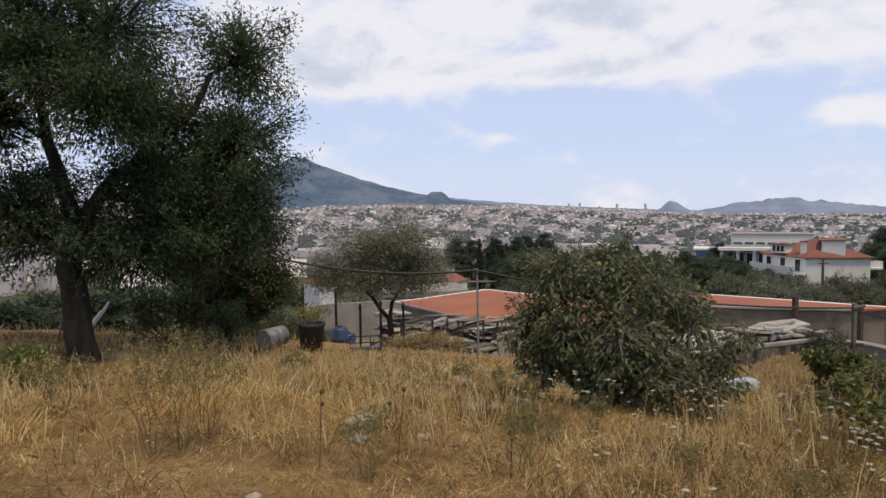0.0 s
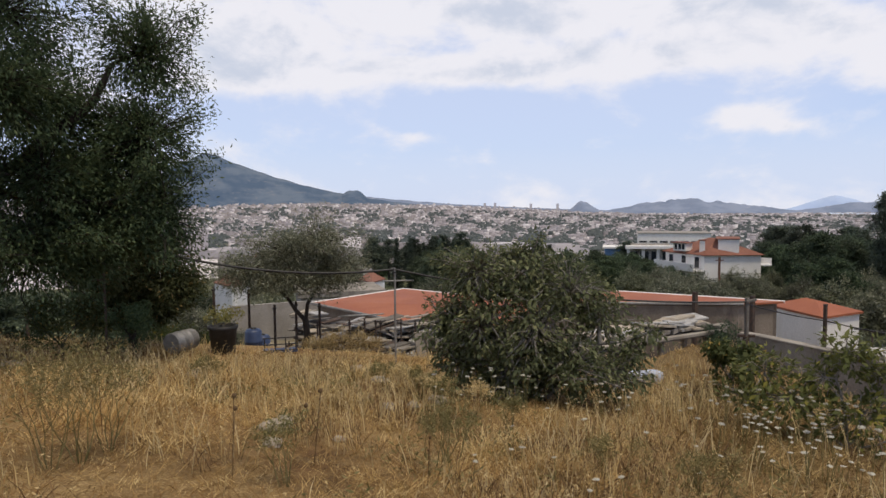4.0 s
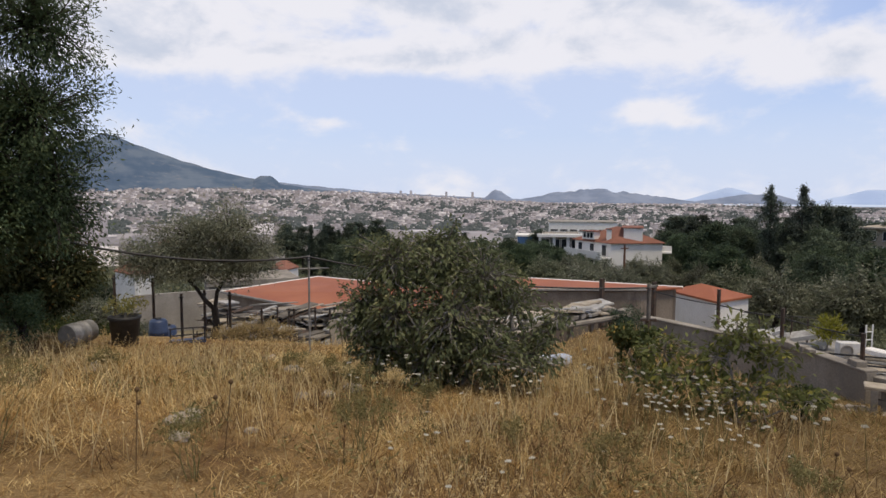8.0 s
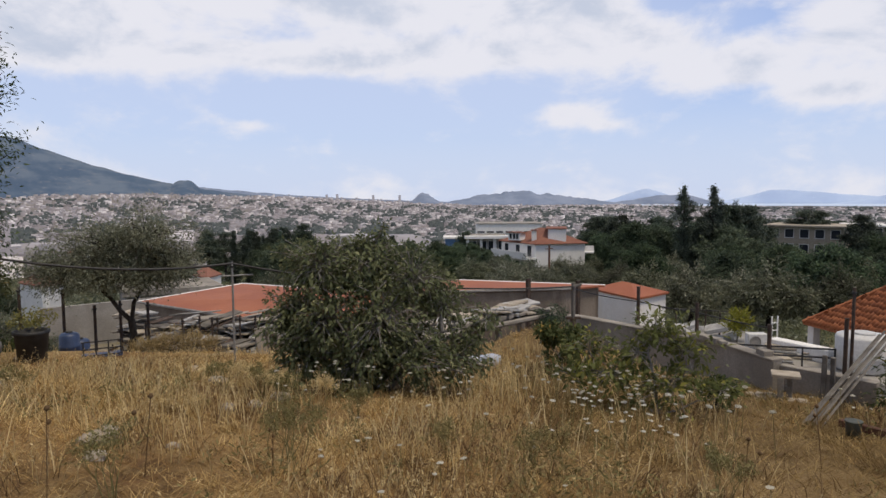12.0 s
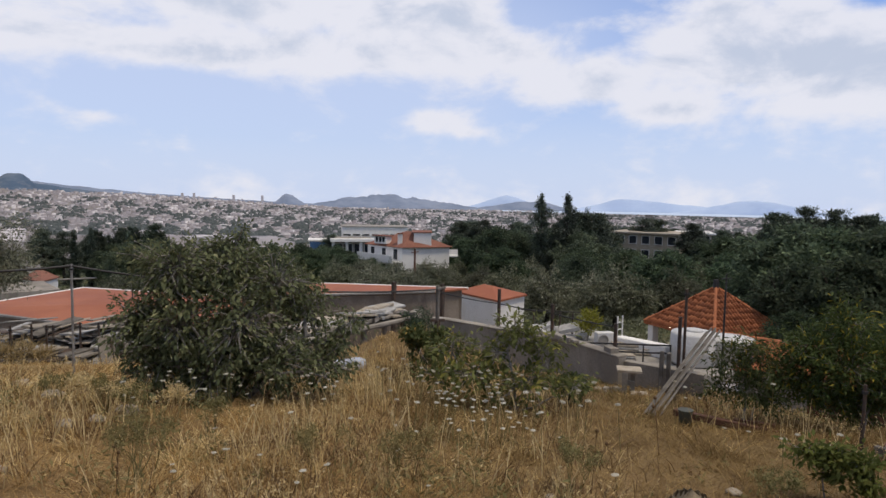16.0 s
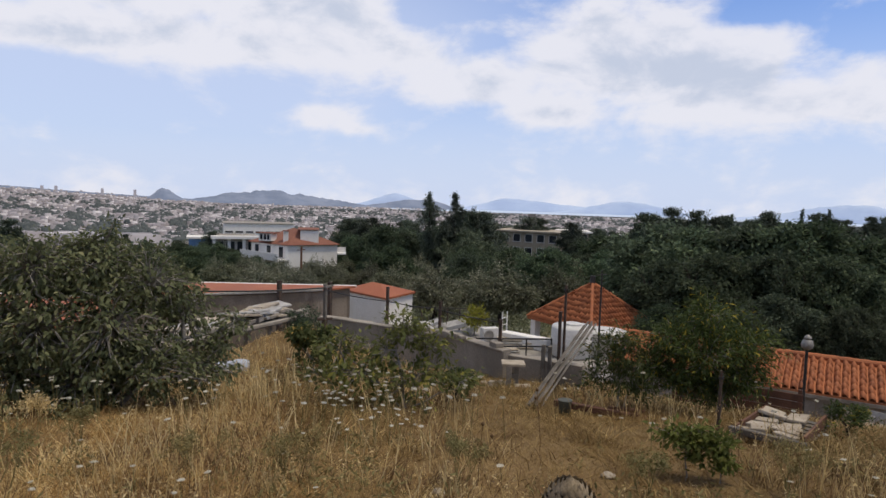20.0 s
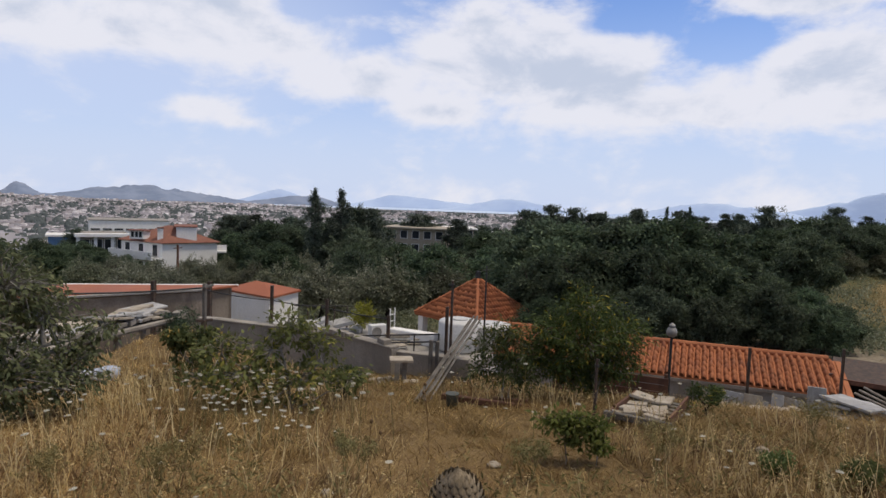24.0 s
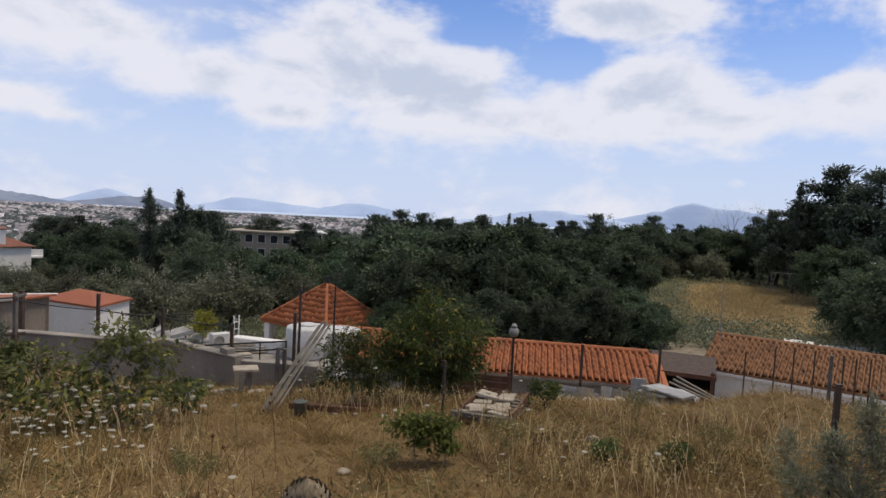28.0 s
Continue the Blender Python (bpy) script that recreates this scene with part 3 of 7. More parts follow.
def make_city():
    rng = np.random.default_rng(4)
    n = 52000
    az = rng.uniform(-40, 78, n)
    u = rng.uniform(0, 1, n)
    d0 = np.where(az < 19, 230.0, 480.0)
    d = d0 * (4650 / d0) ** (u ** 0.74)
    az = np.concatenate([az, rng.uniform(-40, 19, 2600)])
    d = np.concatenate([d, rng.uniform(150, 620, 2600)])
    n = len(az)
    z0 = gz(d * np.sin(np.radians(az)), d * np.cos(np.radians(az)))
    # blocks and streets: keep by a slow pattern, so that green gaps stay between quarters
    keep = (np.sin(az * 1.7 + d * 0.011) + np.sin(az * 3.1 - d * 0.017 + 1) + rng.normal(0, 0.9, n)) > -2.4
    keep &= ~((d < 1500) & (rng.uniform(0, 1, n) < 0.62 - 0.0002 * d)) & ~((az > 22) & (d < 620)) & ~((az > 42) & (d > 3700)) & ~((az > 60) & (d > 2400))
    az, d, z0 = az[keep], d[keep], z0[keep]
    n = len(az)
    w = rng.uniform(5, 11, n) * (1 + d / 7000)
    l = rng.uniform(5, 12, n) * (1 + d / 9000)
    h = rng.uniform(3, 8, n) * (1 + np.clip(d - 800, 0, 3000) / 7000) * np.where(rng.uniform(0, 1, n) < 0.05, 1.5, 1.0)
    t = rng.uniform(0, math.pi, n)
    x, y = d * np.sin(np.radians(az)), d * np.cos(np.radians(az))
    c, s = np.cos(t), np.sin(t)
    v = np.empty((n, 8, 3))
    for k, (sx, sy) in enumerate(((-1, -1), (1, -1), (1, 1), (-1, 1))):
        px, py = sx * w / 2, sy * l / 2
        for q, zz in ((0, z0 - 25), (4, z0 + h)):
            v[:, k + q, 0], v[:, k + q, 1], v[:, k + q, 2] = x + px * c - py * s, y + px * s + py * c, zz
    quad = np.array([[0, 1, 5, 4], [1, 2, 6, 5], [2, 3, 7, 6], [3, 0, 4, 7], [4, 5, 6, 7]])
    f = (np.arange(n)[:, None, None] * 8 + quad[None]).reshape(-1, 4)
    ob = sheet_mesh("city_buildings", v.reshape(-1, 3), f, M_CITY)
    tagged(ob, "dense pale city of low apartment blocks across the plain", "city", kind="stuff")
    # street and park trees between the houses
    m = 62000
    az = rng.uniform(-40, 78, m)
    d0 = np.where(az < 19, 520.0, 560.0)
    d = d0 * (3600 / d0) ** (rng.uniform(0, 1, m) ** 1.15)
    # parks and wooded streets: thick in some quarters, sparse in others
    park = np.sin(az * 0.9 + d * 0.0047) + np.sin(az * 2.3 - d * 0.0031 + 2) + 0.7 * np.sin(d * 0.012 + az * 0.4) + rng.normal(0, 0.7, len(az))
    az, d = az[park > 0.5 - 1.0 * smooth01(-d, -2200, -700)], d[park > 0.5 - 1.0 * smooth01(-d, -2200, -700)]
    m = len(az)
    x, y = d * np.sin(np.radians(az)), d * np.cos(np.radians(az))
    z0 = gz(x, y) - 1.5
    r, h = rng.uniform(2.5, 5.5, m) * (1 + d / 3000), rng.uniform(6, 13, m) * (1 + d / 8000)
    ring = 5
    v = np.empty((m, 2 * ring + 1, 3))
    for k in range(ring):
        a = 2 * math.pi * k / ring
        for q, (rr, hh) in enumerate(((1.0, 0.35), (0.75, 0.8))):
            jig = rng.uniform(0.6, 1.3, m)
            v[:, k + q * ring] = np.stack([x + r * rr * jig * math.cos(a), y + r * rr * jig * math.sin(a), z0 + h * hh * rng.uniform(0.75, 1.2, m)], -1)
    v[:, -1] = np.stack([x, y, z0 + h], -1)
    f = []
    for k in range(ring):
        k2 = (k + 1) % ring
        f += [[k, k2, ring + k2], [k, ring + k2, ring + k], [ring + k, ring + k2, 2 * ring]]
    f = (np.arange(m)[:, None, None] * (2 * ring + 1) + np.array(f)[None]).reshape(-1, 3)
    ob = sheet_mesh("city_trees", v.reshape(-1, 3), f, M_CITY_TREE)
    tagged(ob, "dark green trees scattered between the city blocks, tinted blue-grey for haze", "trees", kind="stuff")


make_city()

# ---- trees ----


def tubes(segs, sides=7):
    """Tapered limbs as one set of corners and faces."""
    v, f = [], []
    for a, b, r0, r1 in segs:
        a, b = np.array(a), np.array(b)
        w = b - a
        w = w / (np.linalg.norm(w) + 1e-9)
        p = np.cross(w, (0.31, 0.77, 0.55))
        p = p / np.linalg.norm(p)
        q = np.cross(w, p)
        k = len(v)
        for c, r in ((a, r0), (b + w * r1 * 0.4, r1)):
            for i in range(sides):
                t = 2 * math.pi * i / sides
                v.append(c + r * (math.cos(t) * p + math.sin(t) * q))
        for i in range(sides):
            j = (i + 1) % sides
            f.append((k + i, k + j, k + sides + j, k + sides + i))
    return np.array(v), np.array(f)


def grow(rng, base, heading, length, radius, levels, fork=(2, 3), spread=0.6, lift=0.12, shrink=0.74, wiggle=0.12, steps=3):
    """Limbs that fork; returns the pieces and the ends of the twigs."""
    segs, ends = [], []

    def limb(p, w, length, r, level):
        w = w / np.linalg.norm(w)
        for i in range(steps):
            q = p + w * length / steps
            r2 = r * (1 - 0.32 / steps) if level < levels else r * (1 - 0.6 / steps)
            segs.append((p, q, r, r2))
            p, r = q, r2
            w = w + rng.normal(0, wiggle, 3) + np.array([0, 0, lift * 0.4])
            w = w / np.linalg.norm(w)
            if level >= levels - 1:
                ends.append(p)
        if level < levels:
            n = rng.integers(fork[0], fork[1] + 1)
            turn = rng.uniform(0, 6.28)
            for k in range(n):
                a = turn + 6.283 * k / n + rng.normal(0, 0.3)
                s = np.cross(w, (0.2, 0.9, 0.3))
                s = s / np.linalg.norm(s)
                side = math.cos(a) * s + math.sin(a) * np.cross(w, s)
                limb(p, w + side * spread * rng.uniform(0.7, 1.35) + np.array([0, 0, lift]), length * shrink * rng.uniform(0.8, 1.15), r * 0.68, level + 1)

    limb(np.array(base, dtype=float), np.array(heading, dtype=float), length, radius, 0)
    return segs, np.array(ends)


def leaves(rng, centres, radius, count, size, aspect=0.45, flat=0.0, squash=0.8, droop=0.25):
    """Leaves as folded diamonds strewn round centres."""
    n = len(centres) * count
    c = np.repeat(centres, count, axis=0)
    off = rng.normal(0, 1, (n, 3))
    off *= (rng.uniform(0.15, 1, n) ** 0.6 * radius / np.linalg.norm(off, axis=1))[:, None]
    off[:, 2] *= squash
    c = c + off
    w = rng.normal(0, 1, (n, 3))
    w[:, 2] = w[:, 2] * (1 - flat) - droop
    w /= np.linalg.norm(w, axis=1)[:, None]
    s = np.cross(w, rng.normal(0, 1, (n, 3)) * np.array([1 - flat, 1 - flat, 1]) + np.array([0, 0, flat]))
    s /= np.linalg.norm(s, axis=1)[:, None] + 1e-9
    up = np.cross(s, w)
    L = size * rng.uniform(0.6, 1.3, n)[:, None]
    v = np.stack([c - w * L / 2, c + s * L * aspect / 2 + up * L * 0.08, c + w * L / 2, c - s * L * aspect / 2 + up * L * 0.08], 1)
    return v.reshape(-1, 3), np.arange(n * 4).reshape(-1, 4)


def clumps(rng, n, size, lean=(0, 0), hollow=0.35, jag=0.35):
    """Centres of leaf clumps through an uneven egg of half sizes size about the origin."""
    w = rng.normal(0, 1, (n, 3))
    w /= np.linalg.norm(w, axis=1)[:, None]
    lobes = 1 + jag * (np.sin(w[:, 0] * 5 + lean[0]) * np.sin(w[:, 1] * 4 + lean[1]) + 0.6 * np.sin(w[:, 2] * 6 + 1))
    r = rng.uniform(hollow, 1, n) ** 0.55 * lobes
    return w * r[:, None] * np.array(size)


def tree(name, at, label, category, seed, trunk, limbs, crown, leaf, bark, group="", turn=0.0):
    """trunk: height, radius, lean x, lean y; limbs: levels, length, spread, lift; crown: extra clumps as (n, centre, size), clump radius, leaves each, leaf size, aspect."""
    rng = np.random.default_rng(seed)
    e = thing(name, at, label, category, group, turn=turn)
    h, r, lx, ly = trunk
    levels, length, spread, lift = limbs
    segs = [(np.array([0, 0, -0.25]), np.array([lx * 0.1, ly * 0.1, 0.12]), r * 1.5, r * 1.08)]
    p = segs[0][1]
    for k in range(1, 5):
        q = np.array([lx * k / 4 + rng.normal(0, r * 0.25), ly * k / 4 + rng.normal(0, r * 0.25), 0.12 + (h - 0.12) * k / 4])
        segs.append((p, q, r * (1.1 - 0.06 * k), r * (1.04 - 0.06 * k)))
        p = q
    more, ends = [], np.zeros((0, 3))
    if levels > 0:
        for k in range(3):
            a = rng.uniform(0, 2) + k * 2.1
            s2, e2 = grow(rng, p, (math.cos(a) * spread, math.sin(a) * spread, 0.9), length, r * 0.62, levels, spread=spread, lift=lift)
            more += s2
            ends = np.concatenate([ends, e2])
    extra, radius, count, size, aspect = crown
    centres = [ends] if len(ends) else []
    for n, c, s in extra:
        centres.append(clumps(rng, n, s, (seed, seed * 2)) + np.array(c))
    sheet_mesh("trunk", *tubes(segs, 12), bark, e, smooth=True)
    if more:
        sheet_mesh("branchwork", *tubes(more, 6), bark, e, smooth=True)
    sheet_mesh("crown", *leaves(rng, np.concatenate(centres), radius, count, size, aspect), leaf, e)
    return e


def sprays(rng, tips, out, count, size, aspect, spread, droop):
    """Tufts of folded leaves that stand out from the twig ends."""
    n = len(tips) * count
    c, o = np.repeat(tips, count, axis=0), np.repeat(out, count, axis=0)
    c = c - o * (rng.uniform(0, 1.3, n) * spread)[:, None] + rng.normal(0, spread * 0.6, (n, 3))
    w = o * 0.75 + rng.normal(0, 0.55, (n, 3)) + np.array([0, 0, -droop])
    w /= np.linalg.norm(w, axis=1)[:, None] + 1e-9
    s = np.cross(w, np.array([0, 0, 1.0]) + rng.normal(0, 0.55, (n, 3)))
    s /= np.linalg.norm(s, axis=1)[:, None] + 1e-9
    up = np.cross(s, w)
    L = size * rng.uniform(0.6, 1.3, n)[:, None]
    v = np.stack([c, c + w * L * 0.45 + s * L * aspect / 2 + up * L * 0.06, c + w * L - up * L * 0.1, c + w * L * 0.45 - s * L * aspect / 2 + up * L * 0.06], 1)
    return v.reshape(-1, 3), np.arange(n * 4).reshape(-1, 4)


def leafy(name, at, label, category, seed, limbs, lobes, tuft, leaf, bark, group="", turn=0.0, twig=0.006, hollow=0.5, bare=2):
    """A tree or bush: limbs as (points, first radius, last radius); lobes of the crown as (x, y, z, half sizes, twig ends); tuft: leaves, length, aspect, spread, droop."""
    rng = np.random.default_rng(seed)
    e = thing(name, at, label, category, group, turn=turn)
    segs, joints = [], []
    for pts, r0, r1 in limbs:
        n = len(pts) - 1
        for i in range(n):
            a, b = np.array(pts[i], float), np.array(pts[i + 1], float)
            m = (a + b) / 2 + rng.normal(0, np.linalg.norm(b - a) * 0.05, 3)
            ra, rb = r0 + (r1 - r0) * i / n, r0 + (r1 - r0) * (i + 1) / n
            segs += [(a, m, ra, (ra + rb) / 2), (m, b, (ra + rb) / 2, rb)]
            joints += [m, b]
    joints = np.array(joints)
    tips, out, more = [], [], []
    for x, y, z, sx, sy, sz, k in lobes:
        c, size = np.array([x, y, z]), np.array([sx, sy, sz])
        away = np.linalg.norm(joints - c, axis=1) + np.where(joints[:, 2] > z, 0.6, 0.0)
        j = joints[np.argmin(away)]
        mid = (j + c) / 2 + rng.normal(0, 0.08, 3) * np.linalg.norm(c - j)
        more += [(j, mid, twig * 3.2, twig * 2.4), (mid, c, twig * 2.4, twig * 1.8)]
        w = rng.normal(0, 1, (k, 3))
        w /= np.linalg.norm(w, axis=1)[:, None]
        lump = 1 + 0.3 * np.sin(w[:, 0] * 5 + seed + x * 3) * np.sin(w[:, 1] * 4 + z) + 0.24 * np.sin(w[:, 2] * 7 + x * 2) + np.where(rng.uniform(0, 1, k) < 0.2, rng.uniform(0.08, 0.4, k), 0.0)
        r = rng.uniform(hollow ** 2, 1, k) ** 0.5 * lump
        t = c + w * r[:, None] * size
        keep = t[:, 2] > 0.04
        t, w = t[keep], w[keep]
        o = w * size
        o /= np.linalg.norm(o, axis=1)[:, None]
        tips.append(t)
        out.append(o)
        for q in t[::bare]:
            a = c + (q - c) * rng.uniform(0.0, 0.3)
            m = (a + q) / 2 + rng.normal(0, 0.1, 3) * np.linalg.norm(q - a)
            more += [(a, m, twig * 1.2, twig * 0.9), (m, q, twig * 0.9, twig * 0.5)]
    sheet_mesh("trunk", *tubes(segs, 10), bark, e, smooth=True)
    tagged(sheet_mesh("branchwork", *tubes(more, 4), bark, e, smooth=True), kind="stuff")
    sheet_mesh("crown", *sprays(rng, np.concatenate(tips), np.concatenate(out), *tuft), leaf, e)
    return e


leafy("broadleaf_tree", pol(-29.3, 10.2), "tall dark-trunked evergreen tree in dry grass", "tree", 11,
      [([(0.0, 0, -0.25), (-0.02, 0, 0.15)], 0.27, 0.19), ([(-0.02, 0, 0.15), (-0.06, 0.02, 0.75), (-0.13, 0.03, 1.3), (0.0, 0, 1.75)], 0.19, 0.15),
       ([(0.0, 0, 1.75), (-0.12, 0.1, 2.3), (-0.3, 0.1, 3.0), (-0.4, 0, 4.2)], 0.12, 0.05), ([(0.0, 0, 1.75), (0.3, -0.1, 2.3), (0.75, 0, 2.75), (1.26, 0.1, 3.25), (1.6, 0.1, 3.6), (1.83, 0.1, 4.1)], 0.11, 0.035),
       ([(-0.1, 0.03, 1.4), (-0.6, 0.1, 1.9), (-1.3, 0, 2.4)], 0.08, 0.04), ([(0.3, -0.1, 2.3), (1.0, -0.2, 2.2), (1.9, -0.1, 2.1)], 0.06, 0.025), ([(0.0, 0.2, 1.6), (0.5, 0.6, 1.7), (1.1, 0.7, 1.5)], 0.06, 0.025)],
      [(2.25, 0.1, 4.3, 0.72, 0.8, 0.8, 200), (2.2, 0, 3.05, 0.82, 0.95, 0.8, 290), (2.2, 0.1, 2.0, 0.8, 0.95, 0.8, 310), (1.35, 0.3, 1.7, 0.95, 1.0, 0.8, 320), (0.65, 0.1, 1.65, 1.0, 1.1, 0.75, 330), (1.55, 0.5, 2.7, 0.9, 0.9, 0.75, 240),
       (-0.65, 0.1, 2.05, 1.0, 1.1, 0.8, 240), (-1.7, 0.1, 2.4, 0.9, 1.1, 0.9, 170), (-1.9, 0.1, 3.7, 1.0, 1.1, 1.0, 170), (0.35, -0.9, 3.5, 0.8, 0.65, 0.6, 240), (1.1, 0.5, 3.5, 0.8, 0.8, 0.6, 170), (-0.45, 0.7, 2.5, 0.6, 0.6, 0.45, 60),
       (-0.95, 0.3, 3.3, 0.8, 0.8, 0.65, 170), (-0.35, -0.5, 4.0, 0.8, 0.6, 0.55, 170), (0.5, 0.1, 4.6, 1.15, 1.2, 1.0, 330), (-0.8, 0, 4.6, 1.1, 1.2, 1.0, 290), (-0.1, 0, 5.7, 1.5, 1.4, 0.9, 230), (0.9, -0.3, 2.5, 0.7, 0.6, 0.5, 130)],
      (44, 0.07, 0.34, 0.16, 0.25), M_BROAD, M_BARK, turn=29.3, twig=0.008)
leafy("broadleaf_tree", pol(-18.6, 13.4), "lower dense evergreen tree beside the pole", "tree", 12,
      [([(0, 0, -0.2), (0.05, 0, 0.5), (0.2, 0, 1.0), (0.3, 0, 1.6)], 0.09, 0.04)],
      [(0.3, 0, 1.75, 0.72, 0.8, 0.6, 170), (0.9, 0, 1.15, 0.45, 0.6, 0.45, 120), (-0.1, 0, 1.1, 0.6, 0.7, 0.5, 150), (0.35, -0.1, 0.7, 0.6, 0.6, 0.4, 140), (-0.5, 0, 0.65, 0.5, 0.5, 0.35, 90), (-0.6, 0, 1.5, 0.6, 0.7, 0.5, 120)],
      (36, 0.085, 0.4, 0.15, 0.25), M_ALMOND, M_BARK, turn=18.6)
leafy("olive_tree", pol(-5.0, 15.6), "small grey-green olive tree at the field's edge", "tree", 21,
      [([(0.05, 0, -0.25), (0.0, 0, 0.5), (0.05, 0, 1.2)], 0.1, 0.075), ([(0.05, 0, 1.2), (-0.35, 0, 1.75), (-0.9, 0.1, 2.2)], 0.055, 0.02), ([(0.05, 0, 1.2), (0.3, 0.1, 1.9), (0.6, 0, 2.5)], 0.05, 0.02)],
      [(-1.25, 0, 2.35, 0.85, 0.9, 0.5, 210), (-0.4, 0.1, 2.85, 0.95, 0.95, 0.62, 260), (0.4, 0, 3.05, 0.85, 0.9, 0.62, 230), (1.0, 0, 2.45, 0.62, 0.8, 0.5, 170), (-0.4, 0, 2.2, 0.95, 0.9, 0.45, 190), (0.45, 0.2, 2.2, 0.65, 0.7, 0.42, 130)],
      (32, 0.075, 0.28, 0.17, 0.15), M_SILVER, M_BARK, turn=5)


leafy("fig_bush", pol(14.9, 9.5), "broad grey-green fig bush with pale twisting limbs and hanging leaves", "bush", 31,
      [([(0.05, 0, -0.1), (-0.3, 0, 0.6), (-0.7, 0, 1.4), (-0.75, 0, 2.1)], 0.05, 0.014), ([(0.1, 0, -0.1), (0.15, -0.1, 0.8), (0.25, -0.15, 1.5), (0.2, 0, 2.1)], 0.045, 0.014), ([(0.15, 0, -0.1), (0.55, 0, 0.5), (1.0, -0.1, 0.85), (1.7, -0.1, 1.05)], 0.04, 0.012),
       ([(0, 0, -0.1), (-0.6, -0.1, 0.5), (-1.2, -0.1, 1.1)], 0.04, 0.012), ([(0.1, -0.1, -0.1), (0.5, -0.6, 0.45), (1.2, -0.7, 0.4)], 0.035, 0.012), ([(0.1, 0, 0), (0.6, 0.1, 0.9), (0.9, 0, 1.6)], 0.035, 0.012), ([(0.0, -0.1, 0), (-0.2, -0.6, 0.6), (-0.5, -0.8, 1.2)], 0.03, 0.012)],
      [(-0.75, 0, 1.85, 0.58, 0.65, 0.5, 125), (-0.1, 0.1, 1.9, 0.62, 0.7, 0.42, 125), (0.55, 0, 1.6, 0.58, 0.65, 0.42, 110), (1.0, 0.1, 1.2, 0.45, 0.5, 0.36, 60), (-1.2, 0, 1.2, 0.4, 0.55, 0.45, 70), (-0.7, -0.3, 1.1, 0.6, 0.6, 0.5, 110),
       (0.1, -0.4, 1.15, 0.62, 0.55, 0.5, 110), (-0.95, -0.1, 0.6, 0.42, 0.5, 0.4, 80), (-0.3, -0.3, 0.5, 0.62, 0.6, 0.42, 130), (0.5, -0.3, 0.55, 0.6, 0.6, 0.42, 120), (1.15, -0.2, 0.45, 0.42, 0.5, 0.3, 60), (1.65, -0.1, 1.0, 0.26, 0.3, 0.16, 16), (1.35, -0.1, 0.75, 0.25, 0.3, 0.2, 18)],
      (17, 0.09, 0.42, 0.11, 0.5), M_FIG, M_PALE_BARK, turn=-14.9, twig=0.011, hollow=0.7, bare=1)
leafy("fig_bush", pol(38.8, 8.7), "young open fig bush among the dry grass and white flowers", "bush", 33,
      [([(0.12, 0, -0.1), (0.1, 0, 0.4), (0.0, 0, 0.8), (0.08, 0, 1.15)], 0.022, 0.008), ([(0.1, 0, 0), (-0.3, 0, 0.45), (-0.75, 0, 0.75)], 0.016, 0.007), ([(0.12, 0, 0), (0.4, 0, 0.5), (0.6, 0, 0.8)], 0.016, 0.007), ([(0.12, 0, 0), (0.6, -0.1, 0.25), (0.95, 0, 0.35)], 0.012, 0.006)],
      [(0.1, 0, 1.1, 0.34, 0.34, 0.24, 26), (0.45, 0, 0.85, 0.38, 0.38, 0.3, 34), (-0.12, 0, 0.8, 0.34, 0.38, 0.28, 28), (-0.75, 0, 0.8, 0.42, 0.38, 0.24, 30), (-0.5, -0.1, 0.5, 0.46, 0.42, 0.26, 32), (0.25, -0.1, 0.42, 0.55, 0.42, 0.28, 44), (0.9, 0, 0.38, 0.22, 0.25, 0.18, 14), (-1.0, 0, 0.45, 0.25, 0.25, 0.22, 14)],
      (10, 0.105, 0.42, 0.11, 0.2), M_YOUNG_FIG, M_PALE_BARK, turn=-38.8, twig=0.0055, hollow=0.65, bare=1)
tree("fig_tree", pol(31.6, 11.6), "low leafy fig shoot beside the gate post", "fig tree", 35, (0.3, 0.02, 0, 0), (2, 0.3, 0.9, 0.25),
     ([(14, (0, 0, 0.55), (0.4, 0.4, 0.45))], 0.16, 26, 0.1, 0.55), M_ALMOND, M_PALE_BARK)
leafy("almond_tree", pol(65.5, 10.0), "small yellow-green almond tree with a leafy rounded crown", "tree", 41,
      [([(0.2, 0, -0.15), (0.2, 0, 0.3), (0.1, 0, 0.7), (0.0, 0, 1.2)], 0.045, 0.02), ([(0.2, 0, 0.3), (0.45, 0, 0.8), (0.6, 0, 1.1)], 0.025, 0.012), ([(0.15, 0, 0.4), (-0.2, 0, 0.8), (-0.5, 0, 1.0)], 0.025, 0.012)],
      [(-0.05, 0, 1.45, 0.4, 0.45, 0.32, 110), (0.5, 0, 1.1, 0.4, 0.45, 0.34, 110), (-0.45, 0, 1.1, 0.42, 0.5, 0.34, 110), (0.0, -0.2, 0.95, 0.55, 0.5, 0.36, 150), (0.45, 0, 0.65, 0.36, 0.45, 0.26, 80), (-0.35, 0, 0.6, 0.45, 0.5, 0.32, 120), (0.1, 0.1, 0.45, 0.4, 0.4, 0.28, 90), (-0.75, 0, 0.75, 0.28, 0.4, 0.3, 60)],
      (18, 0.082, 0.24, 0.11, 0.25), M_ALMOND, M_PALE_BARK, turn=-65.5, twig=0.004)
